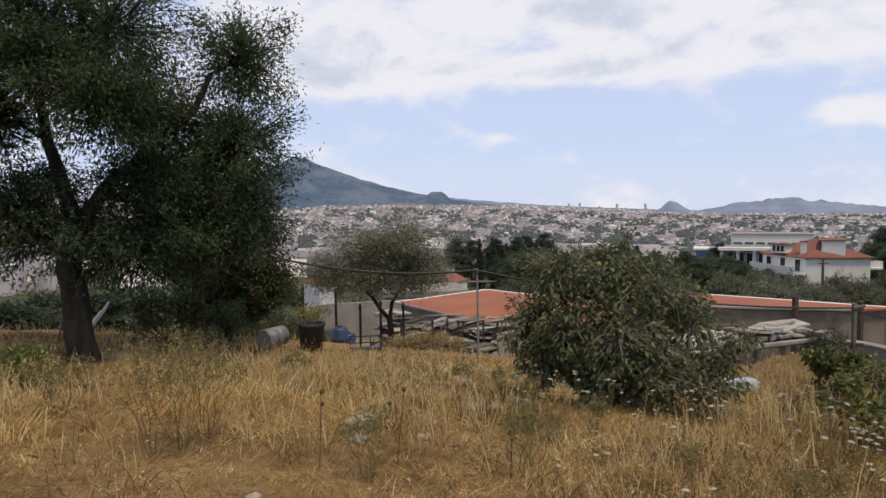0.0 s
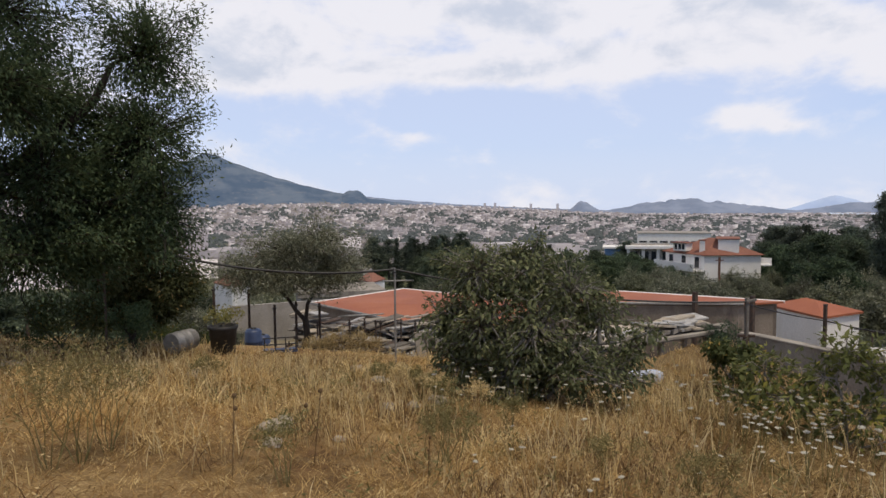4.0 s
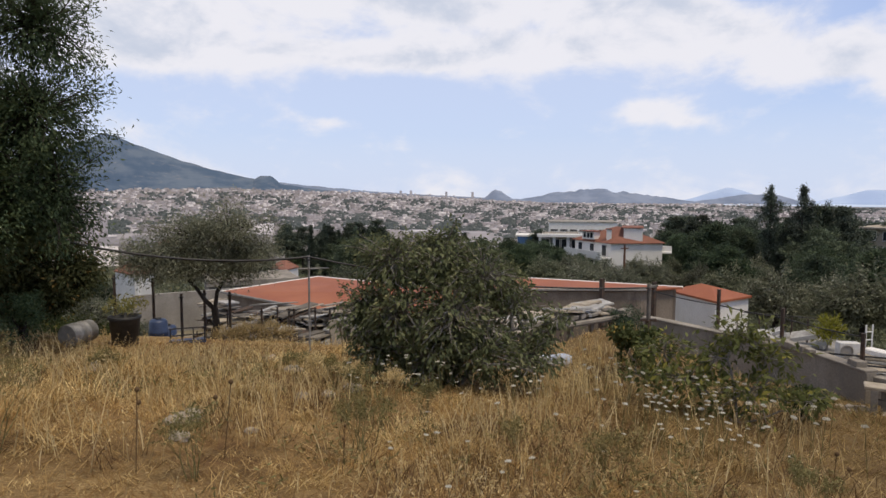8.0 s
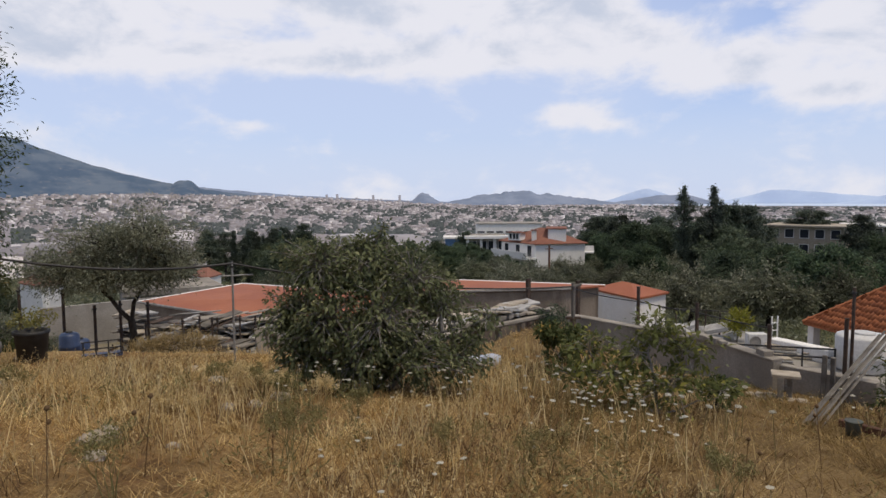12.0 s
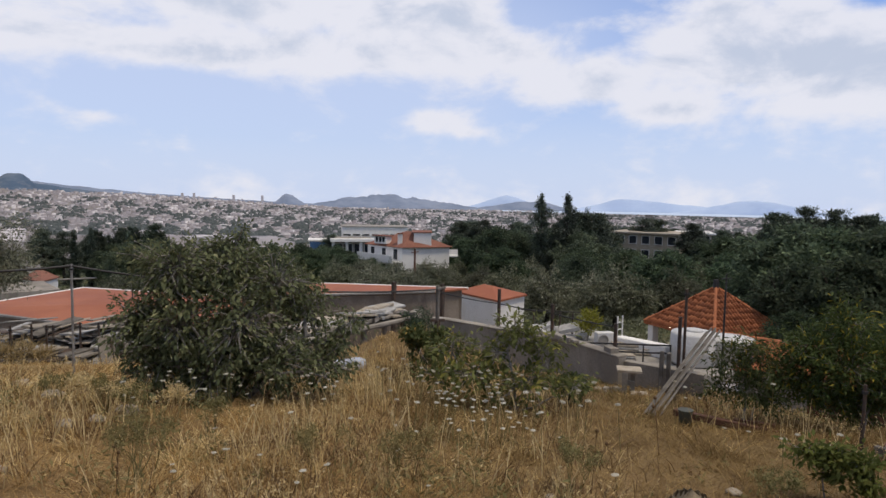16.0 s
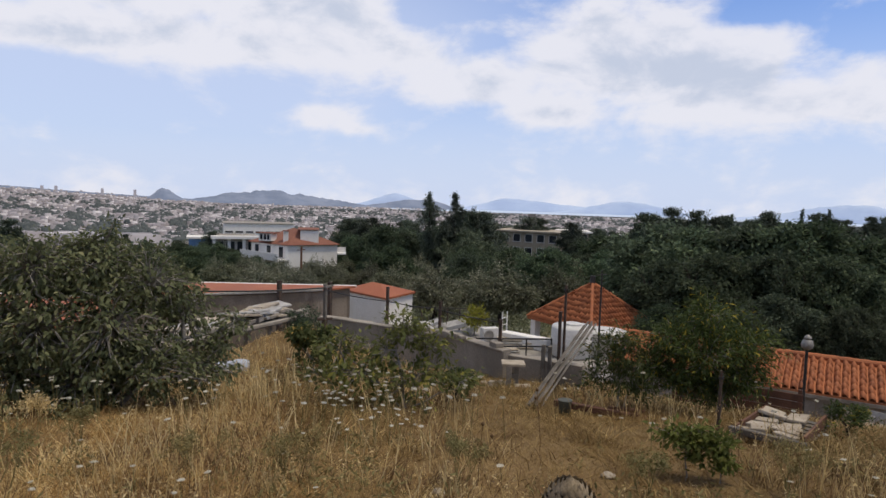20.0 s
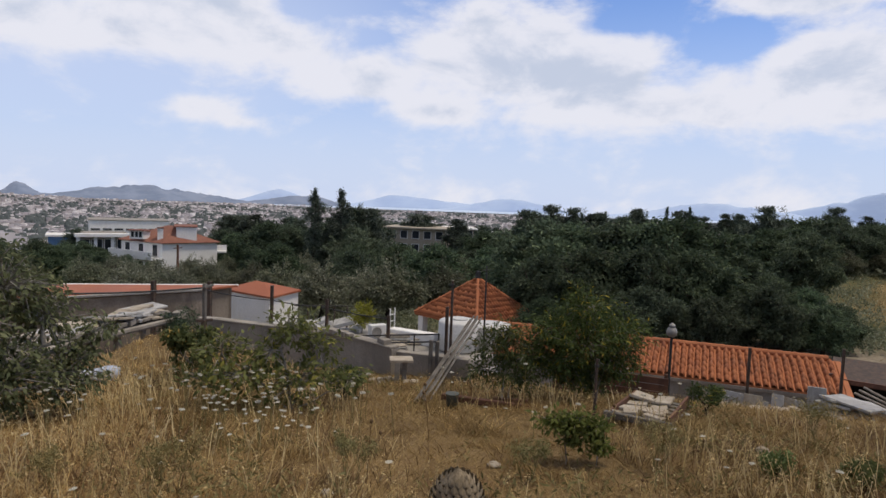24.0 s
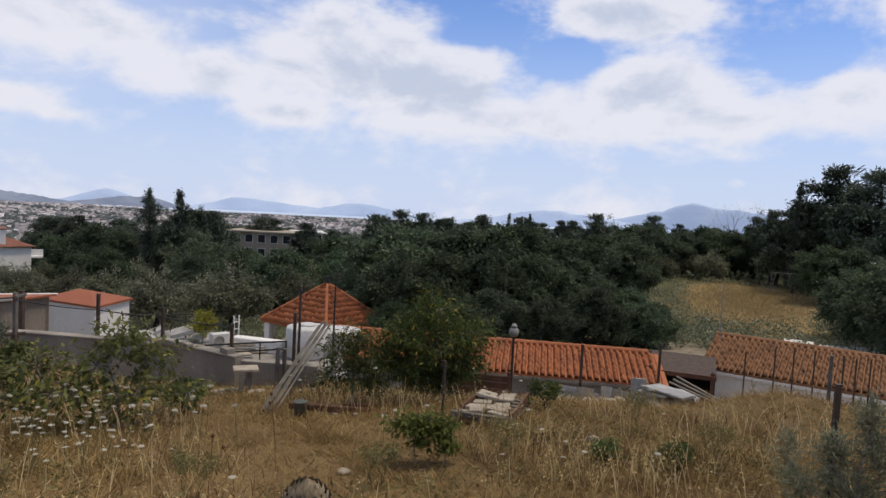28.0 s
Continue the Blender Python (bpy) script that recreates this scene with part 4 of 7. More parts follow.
leafy("almond_tree", pol(58.2, 9.6), "leafy almond sapling on thin stems", "tree", 42,
      [([(0.02, 0, -0.1), (0.05, 0, 0.4), (0.08, 0, 0.8), (0.1, 0, 1.1)], 0.018, 0.008), ([(0.12, 0, -0.1), (0.2, 0, 0.4), (0.3, 0, 0.7)], 0.014, 0.006)],
      [(0.1, 0, 1.05, 0.3, 0.3, 0.26, 38), (-0.12, 0, 0.85, 0.3, 0.3, 0.27, 38), (0.35, 0, 0.75, 0.28, 0.3, 0.3, 34), (-0.28, 0, 0.5, 0.26, 0.3, 0.28, 26), (0.1, -0.1, 0.55, 0.36, 0.3, 0.25, 32), (0.35, 0, 0.4, 0.25, 0.3, 0.22, 22)],
      (17, 0.082, 0.26, 0.1, 0.3), M_ALMOND, M_PALE_BARK, turn=-58.2, twig=0.004)

# ---- groves and woods farther off ----


def grove(name, label, category, group, seed, spots, proto):
    """Copies of one tree with its parts: spots are azimuth, distance, scale and, for some, a widening."""
    rng = random.Random(seed)
    first = None
    for az, d, s, *wide in spots:
        at = pol(az, d, up=-0.1)
        k = wide[0] if wide else 1.0
        m = Matrix.Translation(at) @ pose(0, 0, 0, 0, 0, rng.uniform(0, 360)) @ Matrix.Diagonal((s * k * rng.uniform(0.9, 1.15), s * k * rng.uniform(0.9, 1.15), s, 1))
        if first is None:
            first = proto()
            first.matrix_basis = m
        else:
            ob = copy_thing(first, m)
            ob.matrix_basis = m


def tops(height, spots):
    """Trees of this height scaled so that their tops stand at the given elevations: azimuth, distance, elevation, widening."""
    out = []
    for az, d, el, *wide in spots:
        s = (EYE + d * math.tan(radians(el)) - pol(az, d).z + 0.1) / height
        if s > 0.3:
            out.append((az, d, s, *wide))
    return out


def olive_proto():
    return leafy("olive_tree", (0, 0, 0), "round grey-green olive tree in the grove", "tree", 51, [([(0, 0, -0.2), (0.05, 0, 0.6), (0.15, 0, 1.2), (0.1, 0.1, 1.9)], 0.17, 0.07)],
                 [(0.1, 0, 2.5, 1.1, 1.1, 0.85, 75), (1.0, 0.2, 2.0, 0.85, 0.9, 0.75, 60), (-0.9, 0.3, 2.1, 0.9, 0.9, 0.8, 60), (0.2, 1.0, 1.9, 0.9, 0.85, 0.75, 55), (0.0, -1.0, 1.9, 0.9, 0.85, 0.75, 55), (0.6, -0.5, 1.3, 0.9, 0.9, 0.5, 40), (-0.6, 0.5, 1.3, 0.9, 0.9, 0.5, 40)],
                 (17, 0.19, 0.34, 0.2, 0.1), M_OLIVE, M_BARK, "olive grove", twig=0.012)


def dark_proto():
    return leafy("broadleaf_tree", (0, 0, 0), "dense dark green tree below the field", "tree", 52, [([(0, 0, -0.2), (0.05, 0, 0.8), (0.1, 0, 1.6), (0.1, 0.1, 2.8)], 0.2, 0.08)],
                 [(0.2, 0, 3.7, 0.95, 0.95, 0.75, 75), (1.1, 0.3, 3.0, 0.85, 0.9, 0.75, 65), (-0.9, 0.5, 3.2, 0.9, 0.85, 0.7, 65), (-0.5, -0.9, 2.9, 0.95, 0.9, 0.75, 65), (0.6, -1.0, 2.4, 0.9, 0.9, 0.75, 65), (0.3, 1.1, 2.5, 0.95, 0.9, 0.8, 60),
                  (1.4, -0.3, 1.9, 0.85, 0.9, 0.7, 60), (-1.4, -0.1, 2.0, 0.85, 0.95, 0.75, 60), (-0.7, 1.1, 1.8, 0.9, 0.8, 0.7, 50), (0.0, -1.2, 1.5, 0.95, 0.8, 0.6, 55), (0.9, 0.9, 1.5, 0.8, 0.8, 0.6, 45), (-1.0, -1.0, 1.3, 0.8, 0.7, 0.55, 45)],
                 (24, 0.17, 0.5, 0.2, 0.2), M_DARK, M_BARK, "dark trees", twig=0.014)


def pine_proto():
    return leafy("pine_tree", (0, 0, 0), "dark pine with a clumped layered crown", "tree", 53, [([(0, 0, -0.2), (0.1, 0, 2.0), (0.25, 0.1, 4.2), (0.2, 0, 7.0)], 0.24, 0.05), ([(0.15, 0, 2.8), (1.2, 0.3, 3.6)], 0.08, 0.03), ([(0.2, 0, 3.4), (-1.2, -0.3, 4.4)], 0.08, 0.03)],
                 [(0.2, 0, 7.2, 0.85, 0.85, 0.55, 34), (-0.6, 0.3, 6.4, 1.0, 0.9, 0.5, 36), (0.9, -0.3, 6.1, 1.05, 1.0, 0.5, 38), (0.1, 0.9, 5.6, 1.1, 1.0, 0.5, 36), (-1.2, -0.4, 5.2, 1.1, 1.1, 0.5, 38), (1.4, 0.5, 4.8, 1.1, 1.0, 0.5, 38), (0.3, -1.2, 4.9, 1.1, 1.0, 0.5, 36),
                  (-0.7, 1.2, 4.3, 1.1, 1.0, 0.48, 34), (-1.6, 0.2, 3.9, 1.0, 1.0, 0.45, 30), (1.5, -0.7, 3.7, 1.1, 1.0, 0.45, 30), (0.2, 0.6, 3.6, 1.1, 1.1, 0.45, 26), (-0.6, -1.2, 3.5, 1.0, 0.9, 0.4, 24)],
                 (26, 0.3, 0.26, 0.26, -0.1), M_PINE, M_BARK, "pines", twig=0.018)


def cypress_proto():
    return leafy("cypress_tree", (0, 0, 0), "tall narrow dark green cypress tree", "tree", 54, [([(0, 0, -0.2), (0, 0, 2.0), (0, 0, 5.0), (0, 0, 8.6)], 0.2, 0.03)],
                 [(0, 0, 1.9, 0.75, 0.75, 1.2, 60), (0.1, 0, 3.5, 0.85, 0.85, 1.2, 70), (-0.1, 0.1, 5.2, 0.75, 0.75, 1.2, 60), (0.05, 0, 6.8, 0.55, 0.55, 1.1, 45), (0.0, 0, 8.2, 0.28, 0.28, 0.9, 26)],
                 (24, 0.26, 0.36, 0.2, -0.5), M_PINE, M_BARK, "cypresses", twig=0.012)


rnd = random.Random(5)
U = rnd.uniform
grove("olive_tree", "", "", "", 1, [(U(6, 62), U(40, 80), U(0.7, 1.05)) for _ in range(80)] + [(U(34, 58), U(70, 105), U(0.8, 1.2)) for _ in range(30)]
      + [(az, U(30, 40), U(0.8, 1.0)) for az in (27, 30, 42, 45.5, 48, 53)]
      + tops(3.2, [(88.3, 62, -2.2, 1.1), (86.9, 64, -2.6), (93.1, 64, -1.6), (95.4, 60, -2.6, 1.2), (97.5, 58, -2.7, 1.2), (99.8, 56, -2.8, 1.2), (84.6, 60, -2.8), (82.2, 52, -3.0)])
      + [(U(80, 104), U(70, 90), U(0.9, 1.5)) for _ in range(16)] + [(-16, 22, 0.8), (-13.5, 20, 0.7)], olive_proto)
grove("broadleaf_tree", "", "", "", 2, tops(4.4, [(61.4, 33, -1.2), (64.3, 31, -1.4), (67.5, 31, -0.9, 1.1), (70.5, 30, -0.7, 1.1), (73.0, 30, -0.6, 1.1), (75.6, 31, -1.5), (59.9, 35, -2.6), (77.3, 30, -3.4), (66, 26, -3.4), (70, 26, -3.0), (74, 26, -3.2), (79.5, 27, -4.8), (82.0, 27, -5.6), (84.3, 27, -6.6), (62.5, 27, -4.2)])
      + [(57, 42, 1.0), (49, 44, 1.0), (52, 40, 1.0), (45, 47, 0.9), (101.5, 30, 1.0), (104, 27, 1.1), (62, 23, 0.5), (66, 22.5, 0.5), (70.5, 23, 0.58), (75.5, 23, 0.5), (79.5, 24, 0.6), (83.5, 25, 0.45)]
      + tops(4.4, [(U(37, 47), U(80, 120), U(-3.6, -2.1)) for _ in range(15)] + [(U(47, 58), U(80, 120), U(-5.0, -3.9)) for _ in range(14)])
      + [(U(21, 36), U(110, 150), U(0.9, 1.2)) for _ in range(14)]
      + [(U(3, 22), U(55, 140), U(0.8, 1.3)) for _ in range(14)], dark_proto)
grove("pine_tree", "", "", "", 3, tops(7.8, [(42.9, 88, -1.9), (44.6, 86, -0.9), (45.9, 90, -0.95), (46.6, 95, -1.0), (50.0, 140, -1.3, 1.1), (51.2, 142, -1.35, 1.1), (53.9, 128, -1.6), (92.7, 66, 1.5), (91.6, 70, 0.9), (93.9, 62, 1.6),
      (96.5, 58, 5.0, 0.85), (99.2, 56, 4.8), (102.0, 56, 4.8), (97.7, 62, 2.9), (103.5, 60, 4.5), (95.0, 64, 2.2), (78.95, 66, 0.5, 1.2), (83.6, 72, 0.6), (36.5, 130, -1.75), (34.2, 150, -1.9)])
      + tops(7.8, [(U(58, 92), U(90, 140), U(-0.9, 0.05)) for _ in range(34)])
      + [(U(1, 9), U(85, 110), U(0.8, 1.05)) for _ in range(8)], pine_proto)
grove("cypress_tree", "", "", "", 4, tops(9.2, [(71.5, 110, 0.1, 0.8), (72.6, 112, -0.1, 0.8), (73.3, 115, 0.15, 0.7), (66.5, 118, -0.5, 0.8), (94.3, 58, 3.6, 0.8), (64.6, 118, -0.75, 0.8), (69.3, 110, -0.45, 0.8)]) + [(3.2, 80, 0.75), (4.4, 82, 0.78), (5.6, 84, 0.7), (7.0, 80, 0.75), (7.7, 82, 0.76)], cypress_proto)

grove("broadleaf_tree", "", "", "", 6, tops(4.4, [(U(78, 93), U(66, 88), U(-1.6, 0.0), 1.15) for _ in range(16)] + [(81.3, 60, -0.9, 1.3), (83.6, 63, -0.2, 1.2), (86.0, 66, -0.5, 1.2), (87.7, 68, 0.0), (89.6, 68, -0.2, 1.2), (79.2, 56, -1.2, 1.2)])
      + [(U(96, 106), U(50, 62), U(0.8, 1.1)) for _ in range(7)] + [(25.0, 84, 0.9), (26.6, 86, 0.75), (23.8, 88, 0.8), (28.2, 84, 0.55)] + tops(4.4, [(az, U(20, 25), U(-7.0, -6.0), 1.3) for az in (-38, -36, -34, -31.5, -29, -26.5, -24, -21.5)]) + [(98.2, 36, 0.8), (100.6, 33, 0.8), (82, 44, 1.0)]
      + [(U(36, 60), U(48, 95), U(0.8, 1.25)) for _ in range(11)] + [(U(-30, 20), U(34, 60), U(0.35, 0.6)) for _ in range(14)], dark_proto)

grove("pine_tree", "", "", "", 8, tops(7.8, [(U(34, 47), U(115, 190), U(-2.7, -1.85)) for _ in range(20)] + [(U(47, 60), U(165, 220), U(-2.5, -1.9)) for _ in range(24)] + [(U(53.5, 60), U(115, 150), U(-2.9, -1.8)) for _ in range(9)])
      + [(U(2, 24), U(110, 230), U(0.7, 1.0)) for _ in range(24)], pine_proto)
grove("broadleaf_tree", "", "", "", 9, [(U(3, 24), U(70, 240), U(0.8, 1.3)) for _ in range(34)] + [(U(-18, 3), U(70, 240), U(0.5, 0.85)) for _ in range(22)]
      + tops(4.4, [(U(34, 46.5), U(85, 150), U(-3.4, -2.1)) for _ in range(12)] + [(U(54.5, 60), U(85, 150), U(-3.4, -2.1)) for _ in range(6)]), dark_proto)
def spire(name, az, d, el, label, half, seed, blunt):
    """A tall conifer or poplar with its top at this elevation: whorls that narrow upwards."""
    at = pol(az, d)
    h = EYE + d * math.tan(radians(el)) - at.z
    rng = random.Random(seed)
    lobes = []
    for k in range(13):
        q = 0.12 + 0.84 * k / 12
        r = half * ((1 - q) ** 0.8 * 1.15 + 0.1 if not blunt else min(1, 3.2 * (1 - q) ** 0.7) * min(1, 0.55 + q))
        a = k * 2.4
        lobes.append((r * 0.45 * math.cos(a), r * 0.45 * math.sin(a), h * q, r * rng.uniform(0.75, 1.0), r * rng.uniform(0.75, 1.0), h * 0.075 + 0.1, int(14 + 26 * r)))
    return leafy(name, at, label, "tree", seed, [([(0, 0, -0.2), (0, 0, h * 0.4), (0, 0, h * 0.95)], 0.22, 0.03)], lobes, (24, 0.26, 0.34, 0.22, 0.1 if not blunt else -0.5), M_PINE, M_BARK, twig=0.014)


spire("conifer_tree", 43.75, 84, 0.32, "tall dark conifer rising over the valley trees", 2.6, 58, False)
spire("conifer_tree", 45.3, 86, -0.95, "dark conifer in the valley", 2.0, 59, False)
spire("poplar_tree", 41.45, 84, 0.36, "dark blunt columnar poplar beside the conifer", 1.15, 60, True)
leafy("flowering_shrub", pol(40.4, 72), "broad shrub covered in whitish bloom", "shrub", 57, [([(0, 0, -0.2), (0, 0, 0.9)], 0.1, 0.05)],
      [(0, 0, 1.4, 1.1, 1.0, 0.6, 50), (1.3, 0, 1.1, 1.0, 0.9, 0.5, 40), (-1.3, 0, 1.2, 1.0, 0.9, 0.5, 40)], (16, 0.2, 0.5, 0.2, 0.0), M_GREY_LEAF, M_BARK)


def undergrowth():
    rng = np.random.default_rng(17)
    n = 11000
    az, d = rng.uniform(-35, 108, n), 27 * (230 / 27) ** rng.uniform(0, 1, n)
    x, y = d * np.sin(np.radians(az)), d * np.cos(np.radians(az))
    keep = (((x - 49) / 14) ** 2 + ((y + 1.0) / 5.2) ** 2 > rng.uniform(0.5, 1.1, n)) & ~((az < 36) & (d < 34))
    c = np.stack([x, y, gz(x, y) + 0.25], -1)[keep]
    near = np.hypot(c[:, 0], c[:, 1]) < 62
    for pick, count, size, radius in ((near, 46, 0.15, 0.65), (~near, 16, 0.42, 1.1)):
        v, f = leaves(rng, c[pick], radius, count, size, 0.5, squash=0.6)
        tagged(sheet_mesh("undergrowth", v, f, M_OLIVE), "grey-green scrub and bushes under the trees", "bushes", kind="stuff")


def dry_hill():
    rng = np.random.default_rng(23)
    n = 26000
    x, y = 49 + rng.normal(0, 7.0, n), -1.0 + rng.normal(0, 2.5, n)
    h = rng.uniform(0.08, 0.26, n)
    v = np.empty((n, 3, 3))
    a = rng.uniform(0, 6.28, n)
    z = gz(x, y)
    v[:, 0] = np.stack([x - 0.017 * np.cos(a), y - 0.017 * np.sin(a), z], -1)
    v[:, 1] = np.stack([x + 0.017 * np.cos(a), y + 0.017 * np.sin(a), z], -1)
    v[:, 2] = np.stack([x + rng.normal(0, 0.12, n), y + rng.normal(0, 0.12, n), z + h], -1)
    tagged(sheet_mesh("hillside_grass", v.reshape(-1, 3), np.arange(n * 3).reshape(-1, 3), M_HAY), "dry grass on the far hillside clearing", "grass", kind="stuff")


def valley_woods():
    """Treetops on the slope between the near groves and the first city quarters."""
    rng = np.random.default_rng(31)
    n = 11500
    az, d = rng.uniform(-36, 62, n), 150 * (1250 / 150) ** rng.uniform(0, 1, n)
    keep = (np.sin(az * 0.8 + d * 0.02) + np.sin(az * 2.1 - d * 0.013) + rng.normal(0, 0.8, n) > -0.5) & ~((az > 22) & (az < 33) & (d < 310))
    x, y = (d * np.sin(np.radians(az)))[keep], (d * np.cos(np.radians(az)))[keep]
    tall = rng.uniform(0.5, 5.0, len(x))
    for pick, mat, label in ((rng.uniform(0, 1, len(x)) < 0.6, M_DARK, "dark green treetops on the slope above the city"), (None, M_OLIVE, "grey-green treetops on the slope above the city")):
        first = pick if pick is not None else ~first
        c = np.stack([x, y, gz(x, y) + tall], -1)[first]
        v, f = leaves(rng, c, 2.3, 26, 0.85, 0.6, squash=0.75)
        tagged(sheet_mesh("treetops", v, f, mat), label, "trees", kind="stuff")


dry_hill()
undergrowth()
valley_woods()

# ---- walls, roofs and houses ----


def tile_mesh(width=0.16, length=0.3, rise=0.055):
    """One clay pan-and-roll tile, lying along +y (down the slope is -y)."""
    bm = bmesh.new()
    cols = []
    n = 8
    for row, (y, lift) in enumerate(((0, 0.003), (length, 0.0))):
        line = []
        for i in range(n + 1):
            q = i / n
            z = rise * (math.sin(math.pi * q / 0.6) if q < 0.6 else -0.45 * math.sin(math.pi * (q - 0.6) / 0.4))
            line.append(bm.verts.new((q * width, y, z + lift)))
        cols.append(line)
    for i in range(n):
        bm.faces.new((cols[0][i], cols[0][i + 1], cols[1][i + 1], cols[1][i])).smooth = True
    lip = [bm.verts.new(v.co - Vector((0, -0.003, 0.006))) for v in cols[0]]
    for i in range(n):
        bm.faces.new((lip[i], lip[i + 1], cols[0][i + 1], cols[0][i]))
    me = bpy.data.meshes.new("roof_tile")
    bm.to_mesh(me)
    bm.free()
    return me


TILE = tile_mesh()
TILE.materials.append(M_TILE)
TILE_OLD = tile_mesh()
TILE_OLD.materials.append(M_TILE_OLD)


def tile_field(parent, mesh, frame_m, width, depth, inside=None, cap=300, step=(0.15, 0.25)):
    """Tiles over a slope: x along the eave, y up the slope. Up to cap are pieces of their own, the rest one joined mesh."""
    rng = random.Random(7)
    spots = []
    for j in range(int(depth / step[1])):
        for i in range(int(width / step[0])):
            x, y = i * step[0], j * step[1]
            if inside is None or inside(x + 0.07, y + 0.12):
                spots.append((x, y))
    base = np.array([v.co[:] for v in mesh.vertices])
    faces = [tuple(p.vertices) for p in mesh.polygons]
    if len(spots) > cap:
        rng.shuffle(spots)
    joined_v, joined_f = [], []
    for k, (x, y) in enumerate(spots):
        m = frame_m @ pose(x + rng.uniform(-0.008, 0.008), y + rng.uniform(-0.012, 0.012), rng.uniform(0, 0.003), rng.uniform(-0.4, 0.4), 0, rng.uniform(-0.8, 0.8))
        if k < cap:
            ob = new("tile", mesh)
            ob.parent, ob.matrix_basis = parent, m
        else:
            a = np.array(m)
            n0 = len(joined_v) * len(base)
            joined_v.append(base @ a[:3, :3].T + a[:3, 3])
            joined_f += [tuple(n0 + q for q in f) for f in faces]
    if joined_v:
        ob = sheet_mesh("tiles", np.concatenate(joined_v), np.array(joined_f), mesh.materials[0], parent, smooth=True)
        tagged(ob, kind="stuff")


def slope_frame(eave_a, eave_b, ridge_mid):
    """The frame of a roof slope: x along the eave from a to b, y up the slope."""
    a, b = Vector(eave_a), Vector(eave_b)
    x = (b - a).normalized()
    up = Vector(ridge_mid) - a
    y = (up - x * up.dot(x))
    depth = y.length
    y.normalize()
    z = x.cross(y)
    m = Matrix((x, y, z)).transposed().to_4x4()
    return Matrix.Translation(a) @ m, (b - a).length, depth


def gable_house(name, label, eave_a, eave_b, rise, run, wall_low, mesh, wall_mat, back_run=None, fascia=M_WHITE):
    """A long low building: an eave from a to b towards the viewer, a ridge behind it."""
    a, b = Vector(eave_a), Vector(eave_b)
    e = thing(name, (0, 0, 0), label, "house")
    x = (b - a).normalized()
    back = Vector((-x.y, x.x, 0))
    ra, rb = a + back * run + Vector((0, 0, rise)), b + back * run + Vector((0, 0, rise))
    br = back_run or run
    ba, bb = a + back * (run + br), b + back * (run + br)
    roof = part("roof", slab([a, b, rb, ra], 0.06), M_TILE_OLD if mesh is TILE_OLD else M_TILE, e)
    part("roof_back", slab([ra + Vector((0, 0, -0.001)), rb + Vector((0, 0, -0.001)), bb, ba], 0.06), M_TILE_OLD if mesh is TILE_OLD else M_TILE, e)
    t = 0.2
    inset = 0.18
    wa, wb = a + back * inset + x * inset, b + back * inset - x * inset
    far = 2 * (run - inset)
    length = (wb - wa).length
    ang = math.degrees(math.atan2(x.y, x.x))
    hgt = a.z - 0.06 - wall_low
    mid = (wa + wb) / 2
    part("wall", box((mid.x, mid.y, wall_low + hgt / 2), (length, t, hgt), ang), wall_mat, e)
    mb = mid + back * far
    part("wall", box((mb.x, mb.y, wall_low + hgt / 2), (length, t, hgt), ang), wall_mat, e)
    for end, s in ((wa, 1), (wb, -1)):
        bm = bmesh.new()
        p0, p1, p2 = end + back * t, end + back * (far - t * 0.5), end + back * (run - inset)
        prof = [Vector((p0.x, p0.y, wall_low)), Vector((p1.x, p1.y, wall_low)), Vector((p1.x, p1.y, a.z - 0.06)), Vector((p2.x, p2.y, a.z + rise - 0.12)), Vector((p0.x, p0.y, a.z - 0.06))]
        q0 = [bm.verts.new(q) for q in prof]
        q1 = [bm.verts.new(q + x * s * t) for q in prof]
        bm.faces.new(q0)
        bm.faces.new(reversed(q1))
        for i in range(5):
            bm.faces.new((q0[i], q1[i], q1[(i + 1) % 5], q0[(i + 1) % 5]))
        bmesh.ops.recalc_face_normals(bm, faces=bm.faces)
        part("gable_wall", bm, wall_mat, e)
    lip = box(((a.x + b.x) / 2, (a.y + b.y) / 2, a.z - 0.075), ((b - a).length + 0.04, 0.05, 0.07), ang)
    part("eave_board", lip, fascia, e)
    m, w, dp = slope_frame(a, b, ra)
    tile_field(e, mesh, m @ pose(0, 0, 0.015), w, dp + 0.1)
    # ridge caps
    n = int((rb - ra).length / 0.3)
    cap_bm = bmesh.new()
    add_rod(cap_bm, (0, 0, 0), (0.33, 0, 0), 0.07, 0.08, 10)
    cap = part("ridge_tile", cap_bm, M_TILE_OLD if mesh is TILE_OLD else M_TILE, e)
    frame_r = Matrix.Translation(ra + Vector((0, 0, 0.03))) @ pose(0, 0, 0, 0, 0, ang)
    cap.matrix_basis = frame_r
    for i in range(1, n):
        shared("ridge_tile", cap, e, frame_r @ pose(i * 0.3, 0, 0, 0, 0, 0))
    return e


# low tiled building along the lower edge of the field
gable_house("low_house", "long low building with an orange clay tile roof", (12.75, 9.15, -2.0), (15.06, 1.1, -2.0), 0.40, 1.55, -3.2, TILE, M_GREY_WALL, fascia=M_CONCRETE)
# white house farther along, older brown tiles
gable_house("white_house", "small white house with an old brown tile roof", (18.05, 0.65, -2.07), (16.6, -6.5, -2.0), 0.62, 1.75, -3.6, TILE_OLD, M_WHITE)


